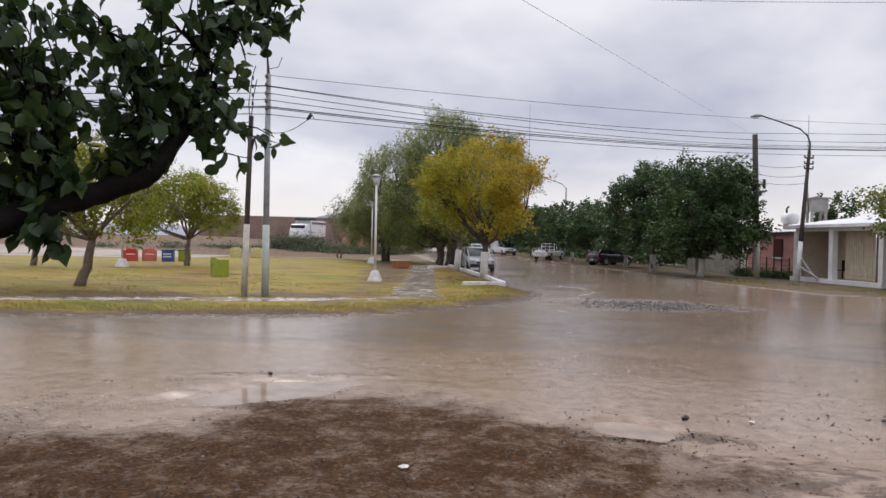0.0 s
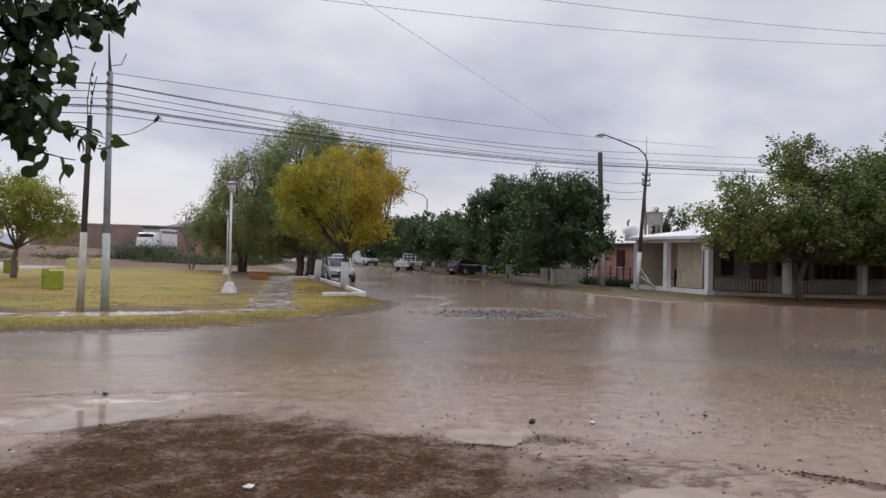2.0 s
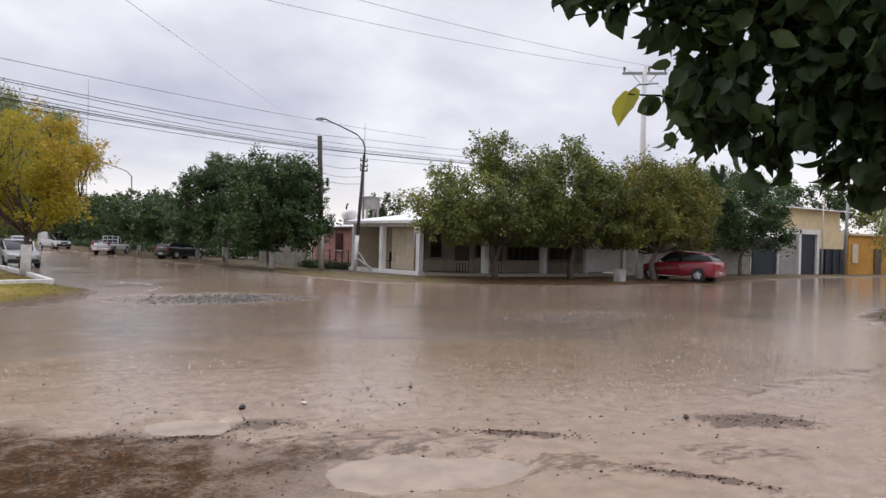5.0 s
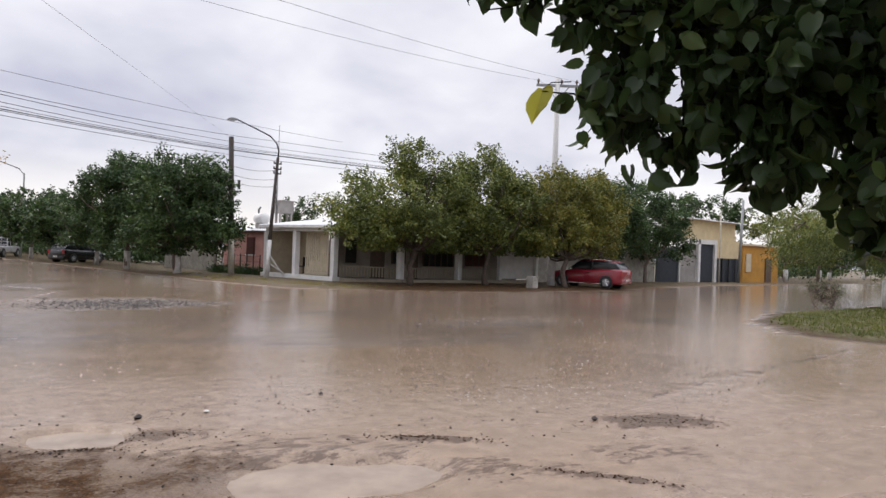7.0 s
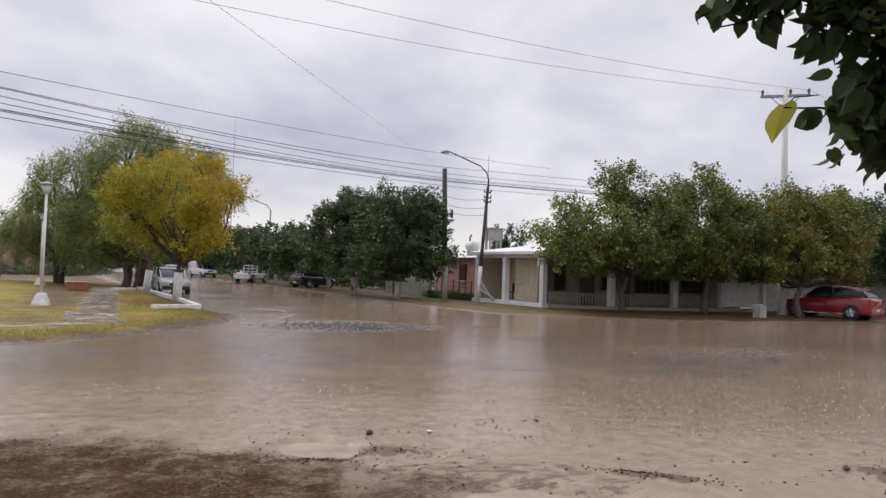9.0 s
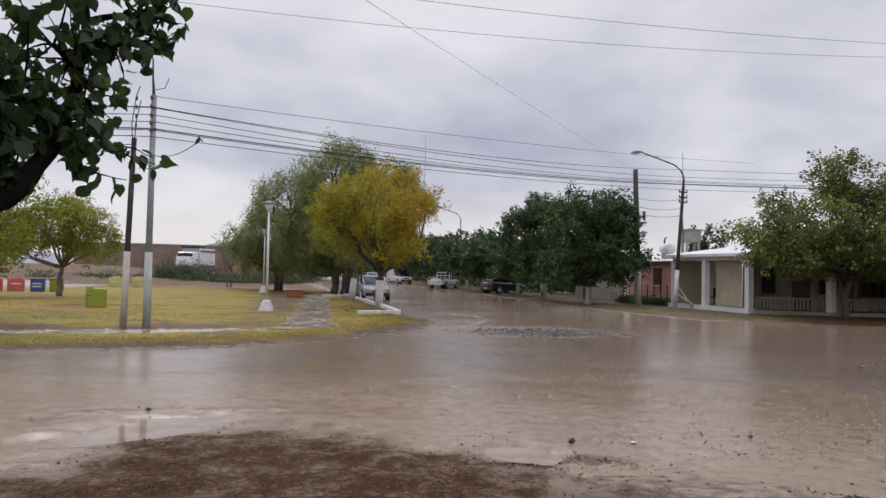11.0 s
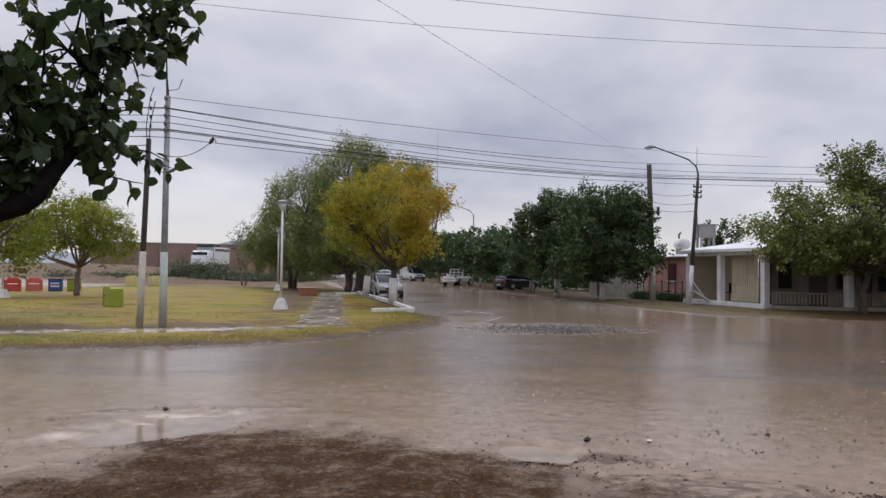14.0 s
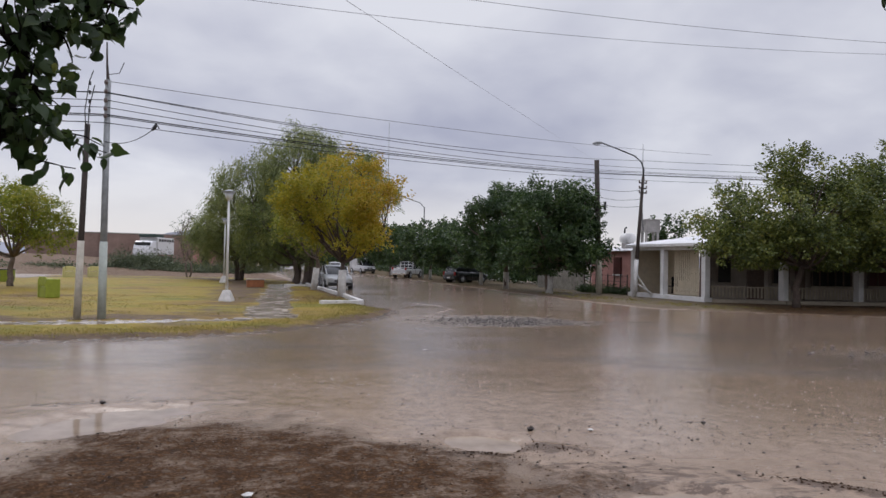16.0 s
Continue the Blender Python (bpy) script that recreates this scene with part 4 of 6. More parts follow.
for x0, y0, x1, y1, hgt in ((-95, 62, -72, 73, 3.6), (-70, 78, -58, 86, 3.0)):
    b = thing("pale_building", pose(x0, y0, 0), "low white building across the far paved yard", "building")
    part("wall", local(b, run((x0, y0), (x1, y1), 0.3, 0, hgt)), M_WHITE, b)
    part("roof_edge", local(b, run((x0, y0), (x1, y1), 0.6, hgt + 0.003, hgt + 0.15)), M_GREYWALL, b)
    for k in range(4):
        q = Vector((x0, y0, 0)).lerp(Vector((x1, y1, 0)), (k + 0.5) / 4)
        part("opening", local(b, Geo().box((q.x + 0.1, q.y - 0.2, 1.3), (1.6, 0.2, 1.7), 25)), M_DARK, b)
# far hills, their haze painted as pale blue
hills = Geo()
hv, hf = [], []
for k in range(81):
    t = radians(200 - k * 2.7)
    top = 42 + 26 * math.sin(k * 0.37) + 14 * math.sin(k * 1.1 + 1)
    hv += [(1550 * math.cos(t), 1550 * math.sin(t), -5), (1550 * math.cos(t), 1550 * math.sin(t), max(12, top))]
    if k:
        hf.append((2 * k - 2, 2 * k, 2 * k + 1, 2 * k - 1))
solo("hills_backdrop", hills.add(hv, hf), M_HILL, "low pale blue hills on the horizon", "hills", kind="structure")
# plain house wall that closes the place behind the viewer
solo("wall_south", run((-16, -9), (16, -9), 0.3, -0.2, 3.4), M_WHITEWASH, "plain whitewashed wall behind the pavement", "wall", kind="structure")

# ---- trees ----
LEAF_SMALL = ([(0, 0, 0), (0.28, 0.5, 0.1), (0, 1, -0.05), (-0.28, 0.5, 0.1)], [(0, 1, 2), (0, 2, 3)])
LEAF_LONG = ([(0, 0, 0), (0.1, 0.45, 0.03), (0, 1, -0.08), (-0.1, 0.45, 0.03)], [(0, 1, 2), (0, 2, 3)])


def heart_leaf():
    """An ovate leaf with a notched base: a folded midrib and two curved halves."""
    stations = ((0.0, -0.07, 0.17), (0.16, 0.12, 0.37), (0.38, 0.36, 0.43), (0.6, 0.6, 0.36), (0.8, 0.82, 0.2))
    vs, fs = [], []
    for t, edge, w in stations:
        sag = -0.22 * t * t
        vs += [(0, t, sag), (w, edge, sag + 0.1 + 0.1 * w), (-w, edge, sag + 0.1 + 0.1 * w)]
    vs.append((0, 1.1, -0.34))
    for i in range(len(stations) - 1):
        o = 3 * i
        fs += [(o, o + 1, o + 4, o + 3), (o, o + 3, o + 5, o + 2)]
    o, tip = 3 * (len(stations) - 1), len(vs) - 1
    return vs, fs + [(o, o + 1, tip), (o, tip, o + 2)]


LEAF_HEART = heart_leaf()


def leaves(rng, places, size, template, droop=0.4, flat=0.5, outward=None):
    """A mesh of many leaves at the places given: each hangs in a way of its own."""
    tv, tf = np.array(template[0]), template[1]
    n = len(places)
    d = rng.normal(size=(n, 3))
    if outward is not None:
        d = d + outward * 0.8
    d[:, 2] = d[:, 2] * flat - droop
    d /= np.linalg.norm(d, axis=1, keepdims=True) + 1e-9
    r = rng.normal(size=(n, 3))
    r[:, 2] *= 0.6
    s = np.cross(d, r)
    s /= np.linalg.norm(s, axis=1, keepdims=True) + 1e-9
    q = np.cross(s, d)
    k = size * rng.uniform(0.65, 1.25, size=(n, 1, 1))
    pts = places[:, None, :] + k * (tv[None, :, 0:1] * s[:, None] + tv[None, :, 1:2] * d[:, None] + tv[None, :, 2:3] * q[:, None])
    return LeafGeo(pts, tf)


def branch(rng, a0, b0, r0, r1, g, bend=0.12, n=6, sides=7):
    a0, b0 = Vector(a0), Vector(b0)
    length = (b0 - a0).length
    off = Vector(rng.normal(size=3)) * bend * length
    pts, rad = [], []
    for k in range(n + 1):
        t = k / n
        w = math.sin(math.pi * t)
        pts.append(a0.lerp(b0, t) + off * w + Vector(rng.normal(size=3)) * 0.015 * length * w)
        rad.append(r0 + (r1 - r0) * t)
    g.tube(pts, rad, sides)
    return pts


def tree(name, x, y, label, seed, crown, leaf, count, size, base_r=0.16, fork=1.7, stems=1, lean=(0, 0), bark=None, wash=0.0, template=LEAF_SMALL, droop=0.4, hang=0.0, clumps=46, clump_r=0.55, group="", spread=0.25, inner=0.55, low=0.0):
    """crown: ellipsoids (dx, dy, z, rx, ry, rz) round the foot of the trunk."""
    rng = np.random.default_rng(seed)
    z0 = height(x, y)
    root = thing(name, pose(x, y, z0 - 0.05), label, "tree", group)
    bark = bark or M_BARK
    trunk = Geo()
    weights = np.array([c[3] * c[4] * c[5] for c in crown]) ** 0.7
    weights = weights / weights.sum()
    centres = []
    for i, c in enumerate(crown):
        m = max(4, int(clumps * weights[i]))
        d = rng.normal(size=(m, 3))
        d /= np.linalg.norm(d, axis=1, keepdims=True)
        rad = rng.uniform(inner * 0.8, 1.0, size=(m, 1)) ** 0.6
        centres.append(np.array(c[:3]) + d * rad * np.array(c[3:]))
    centres = np.concatenate(centres)
    top = Vector((lean[0], lean[1], fork))
    feet = []
    for s in range(stems):
        a0 = Vector((spread * math.cos(2.4 * s + seed), spread * math.sin(2.4 * s + seed), 0)) * (1 if stems > 1 else 0)
        f = top + a0 * 1.8
        branch(rng, a0, f, base_r * (1.15 if stems == 1 else 0.85), base_r * 0.72, trunk, 0.05, 6, 10)
        feet.append((f, base_r * 0.72))
    order = rng.permutation(len(centres))
    limbs = []
    for j, i in enumerate(order[:max(7, len(centres) // 5)]):
        f, r = feet[j % len(feet)]
        pts = branch(rng, f, centres[i], r * 0.6, 0.02, trunk, 0.1, 6, 6)
        limbs.append(pts)
    for i in order[max(7, len(centres) // 5):]:
        cand = [p for pts in limbs for p in pts[2:5]]
        q = min(cand, key=lambda p: (p - Vector(centres[i])).length)
        branch(rng, q, centres[i], 0.03, 0.008, trunk, 0.1, 3, 4)
    part("trunk", trunk, bark, root, smooth=True)
    if wash:
        g = Geo()
        for s in range(stems):
            a0 = Vector((spread * math.cos(2.4 * s + seed), spread * math.sin(2.4 * s + seed), 0)) * (1 if stems > 1 else 0)
            f = a0.lerp(top + a0 * 1.8, min(1, wash / fork))
            r = base_r * (1.15 if stems == 1 else 0.85)
            g.tube([a0, a0.lerp(f, 0.5), f], [r + 0.03, r + 0.025, r + 0.02], 12)
        part("painted_base", g, M_WHITEWASH, root, "whitewashed lower trunk", smooth=True)
    if math.hypot(x, y) < 57:
        count, size = int(count * 1.75), size * 0.77
    per = rng.multinomial(count, rng.dirichlet(np.full(len(centres), 3.0)))
    places, outs = [], []
    mid = np.array([lean[0], lean[1], np.mean([c[2] for c in crown]) - 0.6])
    for c0, m in zip(centres, per):
        o = (c0 - mid) / (np.linalg.norm(c0 - mid) + 1e-9)
        twigs = max(3, m // 22)
        d = o * 0.75 + rng.normal(size=(twigs, 3)) * 0.62 + np.array([0, 0, 0.28])
        d /= np.linalg.norm(d, axis=1, keepdims=True)
        reach = clump_r * rng.uniform(0.6, 1.7, size=(twigs, 1))
        start = c0 + rng.normal(size=(twigs, 3)) * clump_r * 0.6
        if hang:
            d = rng.normal(size=(twigs, 3)) * 0.16 + np.array([0, 0, -1.0])
            reach = hang * rng.uniform(0.5, 2.4, size=(twigs, 1))
            start = c0 + np.clip(rng.normal(size=(twigs, 3)), -1.5, 1.5) * clump_r * 0.8
        t = rng.integers(0, twigs, size=m)
        u = rng.uniform(0, 1, size=(m, 1))
        p = start[t] + d[t] * reach[t] * u + rng.normal(size=(m, 3)) * (0.05 + 0.2 * clump_r * (1 - 0.7 * u))
        places.append(p)
        outs.append(d[t] if not hang else np.repeat(o[None], m, 0))
    places = np.concatenate(places)
    keep = places[:, 2] > max(fork * 0.55, low)
    part("crown", leaves(rng, places[keep], size, template, droop, 0.6, np.concatenate(outs)[keep]), leaf, root)
    return root


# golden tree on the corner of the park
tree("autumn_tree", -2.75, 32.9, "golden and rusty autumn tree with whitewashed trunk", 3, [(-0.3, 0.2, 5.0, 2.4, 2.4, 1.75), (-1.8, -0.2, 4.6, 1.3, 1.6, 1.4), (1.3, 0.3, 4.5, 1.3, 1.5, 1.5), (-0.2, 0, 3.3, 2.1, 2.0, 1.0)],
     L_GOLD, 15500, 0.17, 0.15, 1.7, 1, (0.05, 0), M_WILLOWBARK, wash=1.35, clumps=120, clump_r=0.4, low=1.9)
tree("autumn_tree", -4.9, 39.6, "slim yellow-green tree with whitewashed trunk by the kerb", 4, [(0, 0, 4.4, 2.4, 2.2, 1.8), (-0.5, 0.3, 3.2, 2.0, 2.0, 1.0)], L_LIME, 7000, 0.17, 0.14, 1.8, 1, (0.2, 0), wash=1.3, clumps=50, clump_r=0.45)
# grey-green weeping trees behind it
tree("weeping_tree", -7.6, 50.5, "tall grey-green weeping tree with thick dark trunk", 5, [(0.2, 0, 8.2, 3.8, 3.4, 3.2), (-3.4, 0.5, 6.6, 2.6, 2.6, 2.8), (3.4, 1.0, 7.4, 2.8, 2.8, 3.0), (0.6, 0.5, 10.2, 2.4, 2.2, 1.6)],
     L_WILLOW, 34000, 0.34, 0.3, 2.4, 2, (0, 0), M_WILLOWBARK, template=LEAF_LONG, droop=1.6, hang=0.9, clumps=120, clump_r=0.6)
tree("weeping_tree", -12.6, 54.5, "lower rounded weeping tree with drooping foliage", 6, [(0, 0, 4.4, 3.0, 2.8, 2.2), (-2.2, 0.3, 3.8, 1.8, 2, 1.7), (1.8, 0, 3.6, 2.2, 2, 1.9)],
     L_WILLOW, 20000, 0.32, 0.25, 1.6, 2, (0, 0), M_WILLOWBARK, template=LEAF_LONG, droop=1.6, hang=0.8, clumps=80, clump_r=0.55)
tree("weeping_tree", -6.6, 46.5, "dark shaded weeping tree by the puddled path", 7, [(0, 0, 4.2, 2.8, 2.4, 2.0), (-2.4, 0.4, 4.0, 2.2, 2.2, 1.9)], L_MID, 14000, 0.26, 0.2, 1.7, 2, (0, 0), M_WILLOWBARK, template=LEAF_LONG, droop=1.4, hang=0.6, clumps=60, clump_r=0.5)
tree("weeping_tree", -6.3, 48.6, "tall thin-leaved tree leaning over the street", 8, [(3.9, 0, 7.3, 1.9, 2.0, 2.0), (2.2, 0, 5.6, 2.2, 2.0, 1.8)], L_WILLOW, 12000, 0.32, 0.25, 2.6, 1, (0.5, 0), M_WILLOWBARK, template=LEAF_LONG, droop=1.4, hang=0.7, clumps=60, clump_r=0.55)
tree("bare_tree", -18.0, 60.0, "nearly bare thin tree at the edge of the park", 9, [(0, 0, 3.9, 1.6, 1.5, 1.6)], L_SHRUB, 700, 0.14, 0.1, 1.4, 2, clumps=40, clump_r=0.35)
# park trees
tree("park_tree", -15.35, 20.7, "leaning park tree with yellow-green leaves", 10, [(-0.6, 0, 3.7, 2.3, 2.2, 1.3), (1.6, 0.2, 3.3, 1.9, 1.8, 1.3), (-2.4, 0.3, 3.0, 1.6, 1.6, 1.2)], L_LIME, 13000, 0.16, 0.17, 1.6, 1, (0.45, 0), wash=0.0, clumps=70, clump_r=0.4)
tree("park_tree", -20.45, 37.2, "round green and yellow park tree", 11, [(0, 0, 3.9, 2.3, 2.2, 1.75), (-2.3, -0.3, 3.2, 1.8, 1.8, 1.4), (1.2, 0.3, 3.2, 1.8, 1.7, 1.3)], L_LIME, 15000, 0.17, 0.15, 1.6, 1, (0.1, 0), clumps=75, clump_r=0.42)
tree("park_tree", -27.0, 33.0, "rusty park tree with thinning leaves", 12, [(0, 0, 4.2, 2.6, 2.2, 1.7), (1.8, 0, 3.6, 1.8, 1.6, 1.4)], L_RUST, 6000, 0.17, 0.15, 1.7, clumps=55, clump_r=0.42)
# dark street trees beyond the crossing
ROWG = "dark trees along the side street"
tree("street_tree", 9.0, 40.2, "dense dark green round street tree with pale trunk", 13, [(0.2, 0, 4.3, 3.0, 2.7, 2.1), (0.4, 0, 5.3, 2.2, 2.0, 1.4), (-0.8, 0.2, 2.6, 2.6, 2.5, 1.3), (1.0, 0, 2.6, 2.5, 2.3, 1.3)], L_DARK, 30000, 0.22, 0.17, 1.8, 1, wash=1.2, clumps=190, clump_r=0.4, group=ROWG, inner=0.4, low=1.15)
tree("street_tree", 7.3, 46.0, "dense dark green round street tree with pale trunk", 14, [(-0.4, 0, 4.4, 2.5, 2.5, 2.2), (-0.2, 0, 5.6, 1.7, 1.7, 1.3), (0.2, 0, 2.8, 2.6, 2.6, 1.5)], L_DARK, 22000, 0.22, 0.15, 1.8, 1, wash=1.2, clumps=130, clump_r=0.42, group=ROWG, inner=0.4, low=1.3)
for i, (tx, ty, hh) in enumerate(((6.5, 53.5, 5.2), (4.9, 60.5, 5.3), (3.1, 67.0, 5.8), (1.2, 74.5, 6.0), (-1.0, 83, 6.4), (-3.4, 93, 6.6), (-7.0, 106, 7.0), (-13.5, 104, 7.0), (-17.0, 118, 7.5))):
    tree("street_tree", tx, ty, "dark green street tree with pale painted trunk", 20 + i, [(0, 0, hh * 0.62, 2.9, 2.9, hh * 0.36), (0.4, 0.3, hh * 0.42, 2.8, 2.8, hh * 0.24)], L_DARK, 10000, 0.27, 0.11, 1.7, 1, wash=1.0, clumps=80, clump_r=0.5, group=ROWG, inner=0.4, low=1.4)
# trees before the corner house
RG = "leafy trees before the corner house"
tree("house_tree", 17.8, 29.3, "broad green tree with leaning trunk before the house", 40, [(0, 0, 4.3, 3.3, 2.5, 2.2), (-2.4, 0.4, 3.4, 2.0, 2.0, 1.6), (0.4, 0.2, 5.8, 1.9, 1.7, 1.3), (2.0, 0.3, 3.3, 2.0, 1.8, 1.5), (0, 0, 2.9, 2.4, 1.8, 0.9), (0.4, 1.7, 2.9, 3.0, 1.2, 0.9)], L_MID, 29000, 0.2, 0.16, 1.9, 1, (0.25, 0), M_WILLOWBARK, clumps=170, clump_r=0.42, group=RG, low=1.75)
tree("house_tree", 22.9, 29.8, "broad green tree with leaning trunk before the house", 41, [(0, 0, 4.5, 3.0, 2.5, 2.2), (0.2, 0.3, 6.0, 2.0, 1.8, 1.5), (-1.8, 0.2, 3.2, 1.9, 1.8, 1.4), (1.8, 0.3, 3.2, 2.1, 2.0, 1.5), (0.2, 1.6, 2.9, 3.0, 1.1, 0.9)], L_MID, 29000, 0.2, 0.16, 1.9, 1, (0.2, 0), M_WILLOWBARK, clumps=170, clump_r=0.42, group=RG, low=1.75)
tree("house_tree", 26.8, 27.6, "broad tree turning rusty beside the parked red car", 42, [(1.0, 1.5, 4.5, 3.0, 2.2, 2.0), (3.0, 1.8, 4.9, 2.5, 2.0, 1.8), (-0.2, 1.6, 3.3, 2.2, 1.8, 1.4), (2.8, 1.5, 3.1, 2.6, 1.8, 1.2), (0.2, 0.4, 2.9, 1.6, 1.2, 0.8)], L_RUST, 30000, 0.21, 0.16, 1.6, 1, (0.4, 0.4), M_WILLOWBARK, clumps=170, clump_r=0.44, group=RG, low=1.75)
tree("house_tree", 34.6, 33.0, "dark green tree behind the parked red car", 43, [(0, 0, 4.6, 3.2, 2.6, 2.5), (2.4, 0.3, 4.0, 2.4, 2.2, 2.2)], L_DARK, 17000, 0.22, 0.16, 1.8, 1, clumps=140, clump_r=0.45, group=RG, low=1.7)
tree("house_tree", 41.0, 34.0, "dark green tree with thin crooked trunk by the gate", 44, [(0, 0, 4.6, 3.0, 2.6, 2.7), (1.2, 0, 3.2, 2.2, 2.0, 1.6)], L_DARK, 15000, 0.23, 0.13, 1.8, 1, (0.3, 0), clumps=85, clump_r=0.48, group=RG)
tree("yard_tree", 22.3, 56, "dark yard tree behind the roofs", 45, [(0, 0, 4.4, 1.5, 1.5, 1.3)], L_DARK, 2500, 0.25, 0.14, 2.4, 1, clumps=30, clump_r=0.4)
# far along the main road
tree("roadside_tree", 64.0, 45.0, "tall dark tree behind the ochre house", 46, [(0, 0, 5.8, 4.0, 3.5, 3.2), (-5, 0, 5.2, 3.4, 3, 2.6)], L_DARK, 9000, 0.32, 0.2, 2.2, 1, clumps=80, clump_r=0.6)
tree("roadside_tree", 66.0, 37.6, "green roadside tree with pale painted trunk", 47, [(0, 0, 4.2, 4.0, 3.4, 2.5), (3.5, 0, 4.0, 3.2, 3, 2.4)], L_MID, 8000, 0.3, 0.2, 2.0, 1, wash=1.3, clumps=70, clump_r=0.6)
tree("roadside_tree", 74.0, 38.5, "green roadside tree with pale painted trunk", 48, [(0, 0, 4.4, 4.2, 3.4, 2.6), (4, 0, 4.2, 4, 3, 2.6)], L_DARK, 8000, 0.32, 0.2, 2.0, 1, wash=1.3, clumps=70, clump_r=0.6)
tree("weeping_tree", 30.6, 12.9, "drooping green tree on the grassy corner", 49, [(0, 0, 4.0, 3.4, 3.0, 2.0), (-2.6, 1.4, 3.5, 2.2, 2.0, 1.5), (2.4, 0.2, 3.8, 2.6, 2.4, 1.8)], L_MID, 22000, 0.2, 0.2, 1.9, 1, (0, 0), M_BARK, wash=1.2, template=LEAF_LONG, droop=1.5, hang=0.5, clumps=95, clump_r=0.42)
for i, (tx, ty) in enumerate(((44, 14.0), (56, 17.5), (72, 21.5), (92, 26.0), (84, 42.5), (100, 46))):
    tree("roadside_tree", tx, ty, "green roadside tree far along the main road", 90 + i, [(0, 0, 4.2, 3.6, 3.2, 2.4), (1.5, 0.5, 3.2, 3.0, 2.8, 1.6)], L_MID if i % 2 else L_DARK, 8000, 0.3, 0.17, 1.9, 1, wash=1.0, clumps=60, clump_r=0.55, group="trees far along the main road")
shrub = tree("thorny_shrub", 30.3, 15.3, "low bare twiggy shrub on the grassy corner", 50, [(0, 0, 0.75, 0.9, 0.7, 0.5)], L_SHRUB, 500, 0.1, 0.04, 0.2, 3, clumps=60, clump_r=0.16)
shrub["category"] = "shrub"

# near mulberry: a thick limb sweeps in from one side, another canopy hangs over the pavement


def near_tree(foot, limb, radii, clouds, seed, label, count, size, sprigs):
    rng = np.random.default_rng(seed)
    root = thing("mulberry_tree", pose(*foot, height(*foot) - 0.1), label, "tree", "mulberry trees over the pavement")
    inv = Vector((-foot[0], -foot[1], -(height(*foot) - 0.1)))
    g = Geo()
    pts = [Vector(p) + inv for p in limb]
    smooth_pts, smooth_r = [], []
    for i in range(len(pts) - 1):
        for k in range(4):
            t = k / 4
            smooth_pts.append(pts[i].lerp(pts[i + 1], t) + Vector(rng.normal(size=3)) * 0.008)
            smooth_r.append((radii[i] + (radii[i + 1] - radii[i]) * t) * rng.uniform(0.94, 1.08))
    g.tube(smooth_pts + [pts[-1]], smooth_r + [radii[-1]], 12)
    places = []
    ends = []
    for (cx, cy, cz, r), share in clouds:
        c0 = Vector((cx, cy, cz)) + inv
        q = min(smooth_pts[4:], key=lambda p: (p - c0).length)
        main = branch(rng, q, c0, 0.028, 0.012, g, 0.08, 5, 6)
        m = max(3, int(count * share / 6))
        for _ in range(m):
            d = rng.normal(size=3)
            d /= np.linalg.norm(d)
            e = c0 + Vector(d * r * rng.uniform(0.25, 1.0) ** 0.5)
            s = main[rng.integers(2, len(main))]
            tw = branch(rng, s, e, 0.009, 0.003, g, 0.1, 4, 4)
            for k in range(6):
                p = tw[1 + k % 4].lerp(tw[min(4, 2 + k % 4)], rng.uniform()) if k < 4 else tw[-1]
                places.append(np.array(p) + rng.normal(size=3) * 0.035)
    for a0, b0 in sprigs:
        tw = branch(rng, Vector(a0) + inv, Vector(b0) + inv, 0.008, 0.003, g, 0.06, 5, 5)
        for k in range(7):
            places.append(np.array(tw[min(5, 2 + k // 2)]) + rng.normal(size=3) * 0.03)
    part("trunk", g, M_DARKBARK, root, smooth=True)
    part("crown", leaves(rng, np.array(places), size, LEAF_HEART, 1.25, 0.5), L_NEAR, root)
    return root


